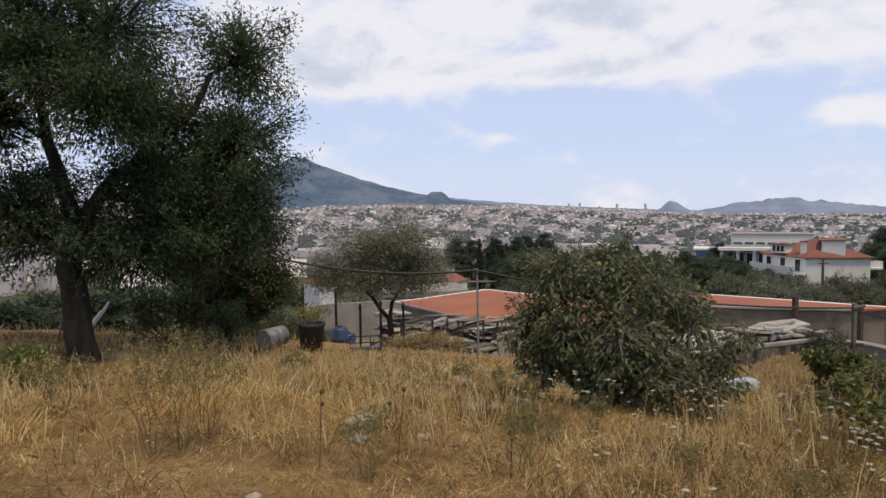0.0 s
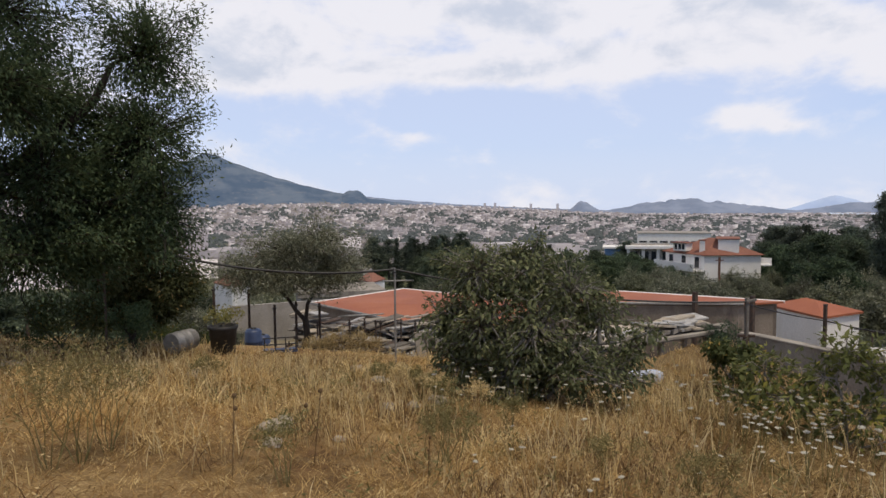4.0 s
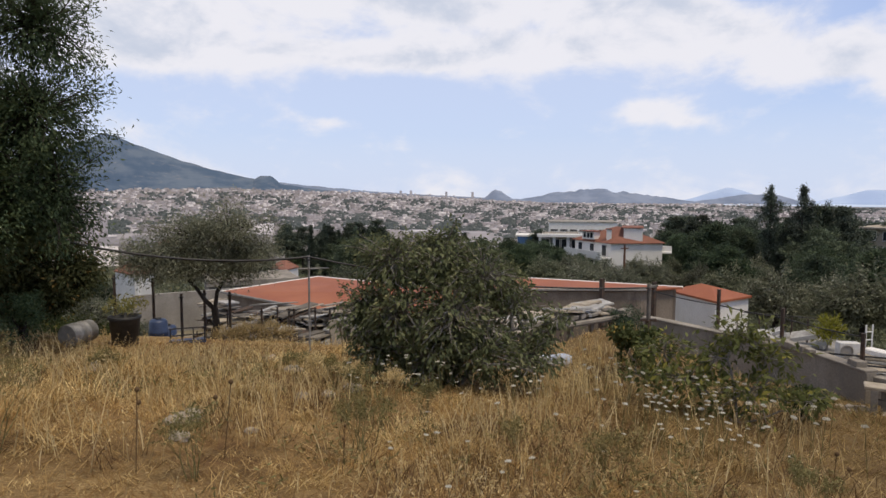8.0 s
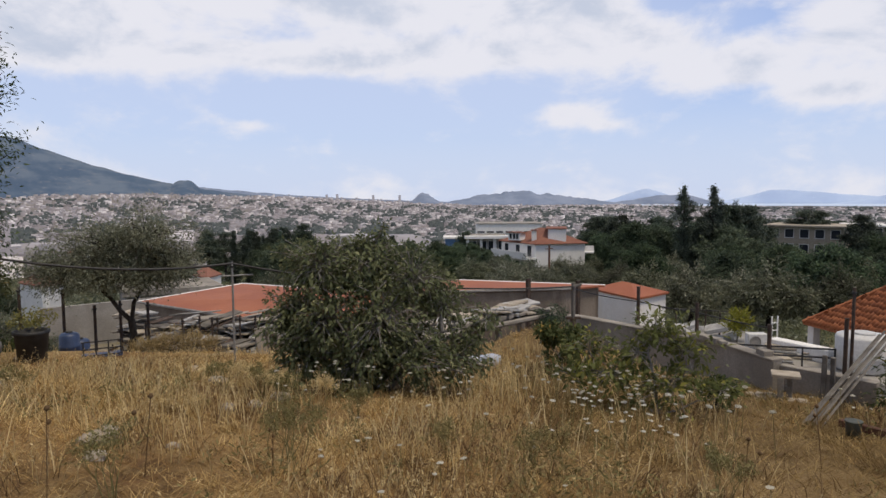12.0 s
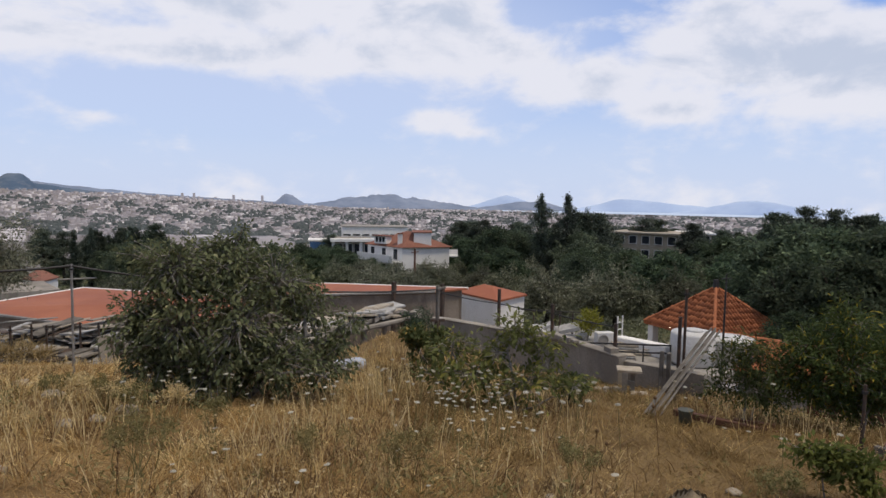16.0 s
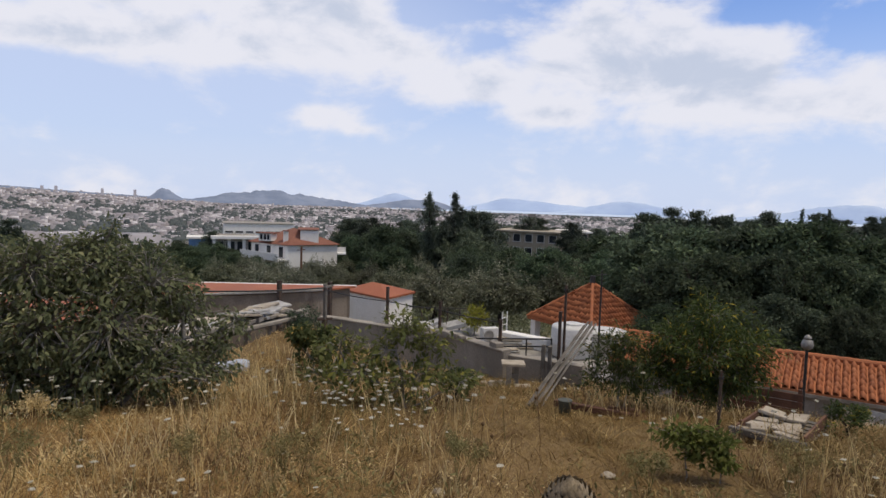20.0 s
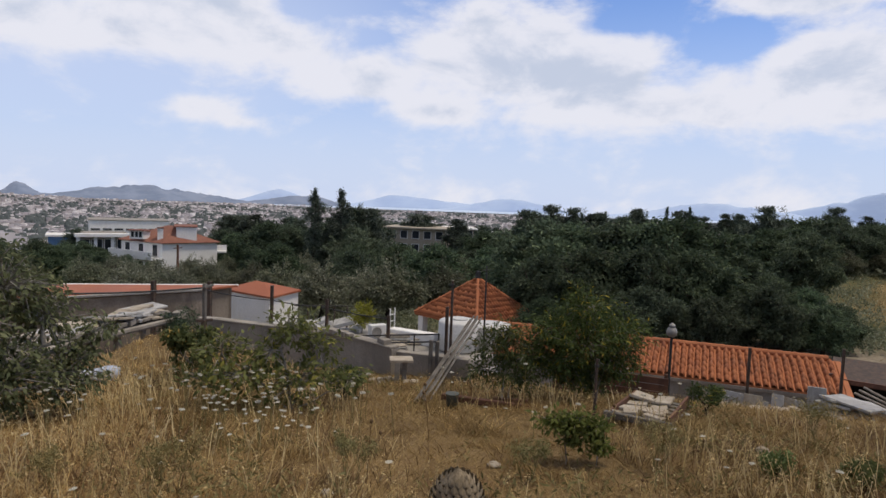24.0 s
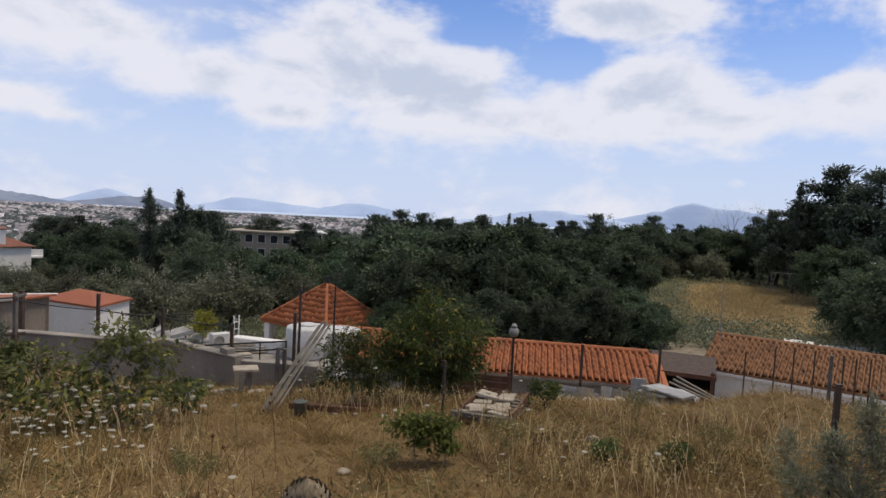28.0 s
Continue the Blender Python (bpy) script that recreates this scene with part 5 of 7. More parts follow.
def pyramid_roof(name, label, centre, half_diag, eave_z, apex_z, turn, post_low):
    e = thing(name, (centre.x, centre.y, 0), label, "gazebo", turn=turn)
    corners = [Vector((half_diag * math.cos(radians(90 * k)), half_diag * math.sin(radians(90 * k)), eave_z)) for k in range(4)]
    apex = Vector((0, 0, apex_z))
    for k in range(4):
        a, b = corners[k], corners[(k + 1) % 4]
        bm = bmesh.new()
        t = [bm.verts.new(v) for v in (a, b, apex)]
        u = [bm.verts.new(v - Vector((0, 0, 0.06))) for v in (a, b, apex)]
        bm.faces.new(t)
        bm.faces.new(reversed(u))
        for i in range(3):
            bm.faces.new((t[i], u[i], u[(i + 1) % 3], t[(i + 1) % 3]))
        bmesh.ops.recalc_face_normals(bm, faces=bm.faces)
        part("roof_slope", bm, M_TILE, e)
        m, w, dp = slope_frame(a, b, apex)
        tile_field(e, TILE, m @ pose(0, 0, 0.015), w, dp, lambda x, y, w=w, dp=dp: abs(x - w / 2) < (w / 2) * (1 - y / dp) + 0.03, 260)
        bm = bmesh.new()
        add_rod(bm, a + Vector((0, 0, 0.04)), apex + Vector((0, 0, 0.05)), 0.06, 0.055, 8)
        part("hip_ridge", bm, M_TILE, e)
        c = corners[k] * 0.86
        part("pillar", box((c.x, c.y, (post_low + eave_z) / 2 - 0.03), (0.28, 0.28, eave_z - post_low - 0.08), 45, 0.01), M_WHITE, e)
    part("finial", rod((0, 0, apex_z - 0.05), (0, 0, apex_z + 0.32), 0.11, 0.1, 8), M_DARK_METAL, e, "dark chimney cowl")
    return e


KC = pol(55.85, 26.0, 0)
pyramid_roof("gazebo", "square gazebo with a pyramid of orange clay tiles", KC, 2.5, -2.98, -1.5, -90 - 56.3 + 1, -4.6)


def red_shed(name, label, eave_a, eave_b, ridge_b, ridge_a, low):
    e = thing(name, (0, 0, 0), label, "shed")
    part("roof", slab([eave_a, eave_b, ridge_b, ridge_a], 0.07), M_RED_SHEET, e)
    c = [Vector(v) for v in (eave_a, eave_b, ridge_b, ridge_a)]
    mid = sum(c, Vector()) / 4
    for k in range(4):
        a, b = mid + (c[k] - mid) * 0.94, mid + (c[(k + 1) % 4] - mid) * 0.94
        bm = bmesh.new()
        w = Vector((-(b - a).y, (b - a).x, 0)).normalized() * 0.15
        q = [bm.verts.new(v) for v in ((a.x, a.y, low), (b.x, b.y, low), (b.x, b.y, b.z - 0.1), (a.x, a.y, a.z - 0.1))]
        q2 = [bm.verts.new(v.co + w) for v in q]
        bm.faces.new(q)
        bm.faces.new(reversed(q2))
        for i in range(4):
            bm.faces.new((q[i], q2[i], q2[(i + 1) % 4], q[(i + 1) % 4]))
        bmesh.ops.recalc_face_normals(bm, faces=bm.faces)
        part("wall", bm, M_SHED_WALL, e)
    for k in (0, 2, 3):
        bm = bmesh.new()
        add_rod(bm, c[k] + Vector((0, 0, -0.02)), c[(k + 1) % 4] + Vector((0, 0, -0.02)), 0.05, 0.05, 6)
        part("edge_trim", bm, M_WHITE if k != 0 else M_GALV, e)
    return e


red_shed("shed", "low shed with a flat red roof beside the marble stacks", (-1.95, 25.8, -2.2), (3.0, 18.9, -2.25), (6.8, 21.3, -1.85), (1.9, 28.6, -2.1), -4.3)
red_shed("shed", "long low shed with a flat red roof and pale edge", (6.6, 22.6, -1.93), (13.2, 20.9, -1.92), (15.3, 21.7, -2.02), (8.9, 26.4, -1.98), -4.5)


def hip_house(name, label, corner, right_c, left_c, back_c, eave, rise, low, tiles=M_FAR_TILE):
    e = thing(name, (0, 0, 0), label, "house")
    c = [Vector((*v, 0)) for v in (corner, right_c, back_c, left_c)]
    mid = sum(c, Vector()) / 4
    for k in range(4):
        a, b = c[k], c[(k + 1) % 4]
        bm = bmesh.new()
        w = Vector((-(b - a).y, (b - a).x, 0)).normalized() * 0.2
        q = [bm.verts.new(v) for v in ((a.x, a.y, low), (b.x, b.y, low), (b.x, b.y, eave), (a.x, a.y, eave))]
        q2 = [bm.verts.new(v.co + w) for v in q]
        bm.faces.new(q)
        bm.faces.new(reversed(q2))
        for i in range(4):
            bm.faces.new((q[i], q2[i], q2[(i + 1) % 4], q[(i + 1) % 4]))
        bmesh.ops.recalc_face_normals(bm, faces=bm.faces)
        part("wall", bm, M_WHITE, e)
    o = [mid + (v - mid) * 1.08 for v in c]
    bm = bmesh.new()
    base = [bm.verts.new((v.x, v.y, eave + 0.02)) for v in o]
    lowv = [bm.verts.new((v.x, v.y, eave - 0.06)) for v in o]
    r0, r1 = mid + (c[0] + c[1] - c[2] - c[3]) * 0.02, mid - (c[0] + c[1] - c[2] - c[3]) * 0.08
    t0, t1 = bm.verts.new((r0.x, r0.y, eave + rise)), bm.verts.new((r1.x, r1.y, eave + rise))
    bm.faces.new((base[0], base[1], t0))
    bm.faces.new((base[1], base[2], t1, t0))
    bm.faces.new((base[2], base[3], t1))
    bm.faces.new((base[3], base[0], t0, t1))
    bm.faces.new(reversed(lowv))
    for i in range(4):
        bm.faces.new((base[i], lowv[i], lowv[(i + 1) % 4], base[(i + 1) % 4]))
    bmesh.ops.recalc_face_normals(bm, faces=bm.faces)
    part("roof", bm, tiles, e)
    return e


def xy(az, d):
    return (d * math.sin(radians(az)), d * math.cos(radians(az)))


E_HOUSE = hip_house("small_house", "small white house with an orange tile roof", xy(37.75, 27.2), xy(40.15, 29.2), xy(34.2, 29.5), xy(36.6, 31.4), -2.6, 0.35, -5.2, M_RED_SHEET)
F_HOUSE = hip_house("villa", "large white house with a red hipped roof", xy(29.24, 94), xy(33.44, 97), xy(26.25, 101), xy(31.24, 104.5), -5.5, 2.1, -10)

# concrete retaining wall below the young fig bush
def retaining_wall():
    e = tagged(new("wall_retaining"), "grey concrete retaining wall with a broken end", "wall", kind="structure")
    pts = [(8.45, 13.4), (8.65, 13.0), (9.3, 10.9), (9.62, 9.6), (9.5, 8.35)]
    for (x0, y0), (x1, y1) in zip(pts, pts[1:]):
        ln = math.hypot(x1 - x0, y1 - y0)
        ang = math.degrees(math.atan2(y1 - y0, x1 - x0))
        part("wall_panel", box(((x0 + x1) / 2, (y0 + y1) / 2, -2.05), (ln + 0.02, 0.2, 1.42), ang, 0.012), M_CONCRETE, e)
        part("coping", box(((x0 + x1) / 2, (y0 + y1) / 2, -1.32), (ln + 0.02, 0.26, 0.05), ang, 0.01), M_CONCRETE, e)
    rw = random.Random(4)
    for k in range(7):
        q = rw.uniform(0.02, 0.95)
        (x0, y0), (x1, y1) = pts[2], pts[4]
        part("loose_block", box((x0 + (x1 - x0) * q + 0.05, y0 + (y1 - y0) * q, -1.25), (rw.uniform(0.14, 0.3), rw.uniform(0.12, 0.2), rw.uniform(0.06, 0.12)), rw.uniform(60, 120), 0.01), M_CONCRETE, e)
    part("wall_panel", box((9.85, 7.65, -2.0), (0.18, 1.5, 1.2), 18, 0.012), M_CONCRETE, e)


retaining_wall()
deck = thing("flat_roof", (0, 0, 0), "flat white roof deck of a house below the wall", "roof")
part("deck", slab([(10.2, 14.0, -2.02), (10.1, 8.2, -2.0), (13.9, 8.2, -2.02), (13.5, 13.2, -2.02)], 0.25), M_DECK, deck)
pa, pb = pol(48.34, 16.6, 0), pol(52.43, 15.9, 0)
part("parapet", box(((pa.x + pb.x) / 2, (pa.y + pb.y) / 2, -1.87), ((pb - pa).length, 0.3, 0.31), math.degrees(math.atan2(pb.y - pa.y, pb.x - pa.x)), 0.02), M_WHITE, deck)
part("wall", box((12.0, 8.3, -3.0), (3.6, 0.2, 1.48), 0), M_WHITE, deck)
part("wall", box((13.4, 10.8, -3.0), (0.2, 4.6, 1.48), 3), M_WHITE, deck)
tank = thing("water_tank", pol(54.35, 15.6, -1.99), "white cylindrical water tank on the flat roof", "water tank")
part("tank_body", turned([(0.48, 0.0), (0.5, 0.03), (0.5, 0.28), (0.507, 0.3), (0.5, 0.32), (0.5, 0.66), (0.47, 0.71), (0.2, 0.73)]), M_PLASTIC_W, tank)



# ---- posts, cables and fences ----


def post(az, d, top_el, label, r=0.03, square=False, mat=None, low=None, name="fence_post", group="fence posts", arm=None):
    at = pol(az, d, low)
    h = EYE + d * math.tan(radians(top_el)) - at.z
    e = thing(name, at, label, "post", group)
    if square:
        part("shaft", box((0, 0, h / 2 - 0.1), (r * 2, r * 2, h + 0.2), 20, 0.006), mat or M_RUST, e)
        part("cap", box((0, 0, h + 0.006), (r * 2.2, r * 2.2, 0.012), 20), mat or M_RUST, e)
    else:
        part("shaft", rod((0, 0, -0.2), (0, 0, h), r, r * 0.9, 8), mat or M_RUST, e)
        part("tie", rod((0, 0, h - 0.1), (0, 0, h - 0.07), r * 1.5, r * 1.5, 8), M_DARK_METAL, e)
    if arm:
        part("crosspiece", rod((arm[0], 0, h - arm[2]), (arm[1], 0, h - arm[2]), r * 0.7, sides=6), mat or M_RUST, e)
    return at + Vector((0, 0, h))


def cable(points, radius, sag, label, mat, name="cable", group=""):
    """A hanging cable through points, each span sagging by its share."""
    path = []
    for a, b in zip(points, points[1:]):
        a, b = Vector(a), Vector(b)
        for i in range(12):
            q = i / 12
            path.append(a.lerp(b, q) - Vector((0, 0, sag * (b - a).length * 4 * q * (1 - q))))
    path.append(Vector(points[-1]))
    o = path[0]
    v, f = [], []
    for i, p in enumerate(path):
        w = (path[min(i + 1, len(path) - 1)] - path[max(i - 1, 0)]).normalized()
        u = w.cross(Vector((0, 0, 1))).normalized()
        t = u.cross(w)
        v += [p - o + (u * math.cos(2 * math.pi * k / 6) + t * math.sin(2 * math.pi * k / 6)) * radius for k in range(6)]
        if i:
            f += [(6 * i - 6 + k, 6 * i - 6 + (k + 1) % 6, 6 * i + (k + 1) % 6, 6 * i + k) for k in range(6)]
    ob = sheet_mesh(name, [c[:] for c in v], f, mat, smooth=True)
    ob.location = o
    return tagged(ob, label, "cable", group)


P_L = post(-20.4, 12.0, -2.1, "thin rusty iron pole carrying the black cable", 0.022, arm=(-0.22, 0.03, 0.75))
P_M = post(3.0, 11.8, -5.5, "thin grey iron pole carrying the black cable", 0.02, mat=M_GALV, arm=(-0.2, 0.35, 0.24))
gate_at = pol(32.5, 12.9)
gate = thing("gate_post", gate_at, "weathered grey post with a crosspiece and iron lower half", "post")
gh = EYE + 12.9 * math.tan(radians(-7.7)) - gate_at.z
part("upper_shaft", box((0, 0, gh * 0.75), (0.065, 0.065, gh * 0.52), 15, 0.008), M_WOOD, gate)
part("lower_shaft", box((0, 0, gh * 0.25 - 0.1), (0.085, 0.085, gh * 0.5 + 0.2), 15, 0.006), M_RUST, gate, "dark rusty iron sleeve")
part("crosspiece", box((0.08, 0, gh - 0.04), (0.34, 0.04, 0.045), 30, 0.006), M_WOOD, gate)
part("bracket", box((0, 0, gh * 0.5), (0.3, 0.06, 0.05), -20, 0.005), M_RUST, gate)
P_G = gate_at + Vector((0, 0, gh))
W1 = post(37.95, 14.9, -7.85, "dark iron fence post behind the concrete wall", 0.03, True, low=-2.0)
W2 = post(42.65, 14.1, -9.0, "dark iron fence post behind the concrete wall", 0.03, True, low=-2.0)
W3 = post(48.06, 12.95, -10.35, "dark iron fence post behind the concrete wall", 0.03, True, low=-2.0)
W4 = post(53.25, 12.6, -9.4, "dark iron fence post behind the concrete wall", 0.028, True, low=-2.0)
W5 = post(53.65, 12.7, -7.05, "tall thin dark iron post", 0.028, low=-2.0)
cable([P_L - Vector((0, 0, 0.03)), P_M - Vector((0, 0, 0.03))], 0.021, 0.056, "thick black cable slung between poles", M_BLACK)
cable([P_M - Vector((0, 0, 0.03)), P_G - Vector((0, 0, 0.06))], 0.017, 0.03, "thick black cable slung between poles", M_BLACK)
cable([P_G - Vector((0, 0, 0.1)), W1 - Vector((0, 0, 0.32)), W2 - Vector((0, 0, 0.18)), W3 - Vector((0, 0, 0.05))], 0.012, 0.012, "black cable along the fence posts", M_BLACK)
post(78.5, 13.2, -10.8, "dark iron fence post before the tiled roof", 0.026, True)
Q2 = post(84.9, 12.6, -10.0, "dark iron fence post before the tiled roof", 0.022, True)
post(66.55, 8.3, -13.0, "slim dark iron stake in the grass", 0.022)
post(97.9, 5.2, -11.4, "dark rusty iron fence post in the grass", 0.019, True)
post(97.3, 11.5, -9.3, "weathered grey post beside the white house", 0.022, True, mat=M_WOOD)
for az, el in ((91.4, -9.9), (93.5, -9.2), (94.8, -9.05), (96.2, -9.1), (98.1, -9.2), (98.9, -9.25), (99.8, -9.2)):
    post(az, 15.4, el, "dark iron fence post before the white house", 0.014, True)
for az, h in ((-9.5, -7.0), (-7.4, -8.4), (-5.6, -8.2), (-3.6, -8.4), (-12.3, -6.6), (-25.6, -8.0), (-31.5, -8.0)):
    post(az, 16.5, h, "dark wooden stake of an old fence", 0.035)

# garden lantern
lamp = thing("garden_lantern", pol(72.5, 13.4), "dark garden lamp post with a clear glass globe", "lamp")
lh = EYE + 13.4 * math.tan(radians(-10.6)) - pol(72.2, 13.4).z
part("pole", rod((0, 0, -0.1), (0, 0, lh), 0.03, 0.026, 10), M_DARK_METAL, lamp)
globe = part("globe", turned([(0.045, 0.0), (0.095, 0.04), (0.105, 0.1), (0.085, 0.17), (0.045, 0.2)], 16), M_GALV, lamp, "pale ribbed glass globe")
globe.location = (0, 0, lh)
cap = part("cap", turned([(0.07, 0.0), (0.06, 0.03), (0.02, 0.07)], 12), M_GALV, lamp)
cap.location = (0, 0, lh + 0.205)

# ---- along the concrete wall ----
stool_at = pol(49.3, 11.7)
stool = thing("block_stool", stool_at, "seat of grey hollow blocks topped with a pale slab", "stool")
for dx in (-0.1, 0.1):
    part("block", box((dx, 0, 0.2), (0.09, 0.2, 0.4), -49, 0.006), M_CONCRETE, stool)
part("cross_block", box((0, 0, 0.2), (0.2, 0.08, 0.07), -49, 0.005), M_CONCRETE, stool)
part("top_slab", box((0, 0, 0.425), (0.42, 0.34, 0.05), -45, 0.008), M_STONE, stool)
part("low_slab", box((0.05, -0.2, 0.03), (0.3, 0.2, 0.06), -40, 0.008), M_STONE, stool)
rng_s = random.Random(3)


def rock(at, size, label, seed, mat=None, group="stones", flat=0.5):
    bm = bmesh.new()
    bmesh.ops.create_icosphere(bm, subdivisions=3, radius=1.0)
    for v in bm.verts:
        n = noise.fractal(v.co * 1.1 + Vector((seed * 3.1, 0, seed)), 1.0, 2.0, 3) * 0.35
        c = noise.cell(v.co * 1.7 + Vector((seed, 1, 2))) * 0.12
        v.co *= 1 + n + c
        v.co.x, v.co.y, v.co.z = v.co.x * size * 0.5, v.co.y * size * 0.38, max(v.co.z, -0.4) * size * 0.5 * flat
    for f in bm.faces:
        f.smooth = True
    ob = part("stone", bm, mat or M_STONE)
    ob.matrix_basis = Matrix.Translation(at) @ pose(0, 0, 0.02, 0, 0, seed * 47)
    return tagged(ob, label, "stone", group)


for k, (az, d, sz) in enumerate(((-7.24, 6.6, 0.34), (-8.4, 6.5, 0.22), (-7.9, 5.9, 0.2), (-2.1, 6.2, 0.13), (47.6, 11.7, 0.3), (48.4, 11.9, 0.24), (46.9, 11.9, 0.2), (-32.3, 11.2, 0.25), (-26.7, 10.4, 0.3), (-27.6, 10.3, 0.2),
                                (-0.5, 10.6, 0.34), (1.5, 9.7, 0.28), (4.5, 8.2, 0.24), (6.8, 8.6, 0.3), (2.2, 8.0, 0.2), (-1.2, 4.0, 0.16), (-17, 4.4, 0.14), (10, 4.2, 0.18), (24.5, 4.2, 0.15), (-24, 4.2, 0.17), (-14, 9.8, 0.3), (58, 6.0, 0.13), (80, 7.2, 0.16), (43, 5.1, 0.14))):
    rock(pol(az, d), sz, "pale weathered stone lying in the dry grass", k + 1)

# planks leaning on the wall end
foot, head = pol(51.2, 9.3), sight(56.0, -10.1, 13.2)
planks = thing("leaning_planks", foot, "long weathered grey planks leaning on the wall", "planks")
side = Vector((math.cos(radians(52)), -math.sin(radians(52)), 0))
for k in range(5):
    off = side * (k * 0.05 - 0.1)
    q = (head - foot) * (0.93 + 0.03 * (k % 3))
    ln = q.length
    bm = bmesh.new()
    m = Matrix.Translation(off + q / 2 + Vector((0, 0, 0.03 + 0.03 * (k % 2)))) @ q.to_track_quat("Z", "Y").to_matrix().to_4x4() @ pose(0, 0, 0, 0, 0, 38 + 6 * (k % 3))
    bmesh.ops.create_cube(bm, size=1.0, matrix=m @ Matrix.Diagonal((0.03, 0.03, ln, 1)))
    part("plank", bm, M_WOOD, planks)
for k, az in enumerate((51.9, 52.5)):
    a = pol(az, 12.15)
    st = thing("timber_post", a, "short pale timber post against the wall", "post", "wall posts")
    part("shaft", box((0, 0, 0.3), (0.09, 0.07, 0.9), 30, 0.008, (0, 6 - 9 * k)), M_WOOD, st)

bucket = thing("bucket", pol(54.0, 8.9), "dark grey-green plastic bucket in the grass", "bucket")
part("pail", turned([(0.075, 0.0), (0.088, 0.23), (0.091, 0.24), (0.083, 0.24), (0.07, 0.03)], 18), M_BUCKET, bucket)
part("rim", turned([(0.088, 0.225), (0.098, 0.23), (0.098, 0.243), (0.088, 0.243)], 18), M_BUCKET, bucket)
beam = thing("fallen_beam", pol(57.0, 9.25), "dark fallen timber beam lying by the sapling", "timber", turn=-62)
part("beam", box((0, 0, 0.07), (1.3, 0.08, 0.09), 0, 0.01, (0, 3)), M_BROWN, beam)
bas = thing("dug_bed", pol(58.6, 9.35), "low brown board round the sapling", "board", turn=-58)
part("board", box((0.1, 0, 0.05), (0.5, 0.05, 0.12), 0, 0.008), M_BROWN, bas)

# ---- roof deck below the wall ----
ac = thing("air_conditioner", pol(47.1, 16.4, -2.01), "white air conditioning unit on the roof deck", "air conditioner", turn=-47 + 25)
part("case", box((0, 0, 0.23), (0.44, 0.2, 0.36), 0, 0.015), M_PLASTIC_W, ac)
fan = part("fan_grille", turned([(0.13, 0.0), (0.13, 0.02), (0.11, 0.02), (0.11, 0.005)], 20), M_GREY_WALL, ac)
fan.matrix_basis = pose(-0.06, -0.102, 0.23, 90, 0, 0)
for dx in (-0.16, 0.16):
    part("foot", box((dx, 0, 0.03), (0.06, 0.26, 0.06)), M_DARK_METAL, ac)
rail = thing("roof_railing", pol(49.3, 15.2, -2.01), "low black iron railing on the roof deck", "railing", turn=-49 + 12)
for x in (-0.9, -0.3, 0.3, 0.9):
    part("upright", rod((x, 0, 0), (x, 0, 0.42), 0.018, sides=6), M_DARK_METAL, rail)
for z in (0.22, 0.4):
    part("bar", box((0, 0, z), (1.95, 0.03, 0.035)), M_DARK_METAL, rail)
for k, (az, d, w, h) in enumerate(((49.4, 16.3, 1.3, 0.2), (51.2, 16.2, 0.9, 0.16), (48.2, 15.4, 0.8, 0.12))):
    b2 = thing("board_stack", pol(az, d, -2.01), "pale boards stacked flat on the roof deck", "boards", "deck boards", turn=-az + 8 * k)
    for i in range(3):
        part("board", box((0.04 * i, 0.03 * i, 0.03 + h * i / 3), (w - 0.1 * i, 0.5, h / 3 - 0.02), 3 * i, 0.006), M_MARBLE if i % 2 else M_STONE, b2)
mast = thing("antenna_mast", pol(56.6, 15.0, -2.0), "thin dark antenna mast rising behind the water tank", "antenna")
mh = EYE + 15.0 * math.tan(radians(-5.6)) + 2.0
part("pole", rod((0, 0, -0.5), (0, 0, mh), 0.028, 0.018, 8), M_DARK_METAL, mast)
part("crossbar", rod((-0.18, 0, mh - 0.1), (0.18, 0, mh - 0.1), 0.009, sides=6), M_DARK_METAL, mast)
lid = thing("round_cistern", pol(57.0, 15.9, -2.0), "second white round tank with a flat lid", "water tank")
part("tank_body", turned([(0.5, 0.0), (0.52, 0.5), (0.55, 0.55), (0.55, 0.6), (0.1, 0.62)]), M_PLASTIC_W, lid)
part("tank_rim", turned([(0.2, 0.725), (0.21, 0.735), (0.21, 0.765), (0.18, 0.775)]), M_PLASTIC_W, tank)
chair = thing("white_ladder", pol(48.4, 17.0, -2.0), "small white metal ladder top on the roof", "ladder")
for dx in (-0.09, 0.09):
    part("rail", rod((dx, 0, -0.2), (dx, 0, 0.72), 0.018, sides=6), M_WHITE, chair)
for z in (0.2, 0.38, 0.56):
    part("rung", rod((-0.09, 0, z), (0.09, 0, z), 0.012, sides=6), M_WHITE, chair)
lime = pol(45.75, 17.2, -2.0)
leafy("citrus_shrub", lime, "bright yellow-green shrub on the roof terrace", "shrub", 61, [([(0, 0, -0.1), (0, 0, 0.3)], 0.02, 0.012), ([(0, 0, 0.1), (0.15, 0, 0.4)], 0.012, 0.008)],
      [(0, 0, 0.55, 0.22, 0.22, 0.3, 22), (0.2, 0, 0.42, 0.2, 0.2, 0.22, 16), (-0.2, 0, 0.4, 0.2, 0.2, 0.22, 16)], (12, 0.13, 0.26, 0.08, -0.5), M_LIME, M_PALE_BARK)
heap = thing("rubble_heap", pol(42.6, 17.0, -2.0), "heap of broken white marble offcuts", "rubble")
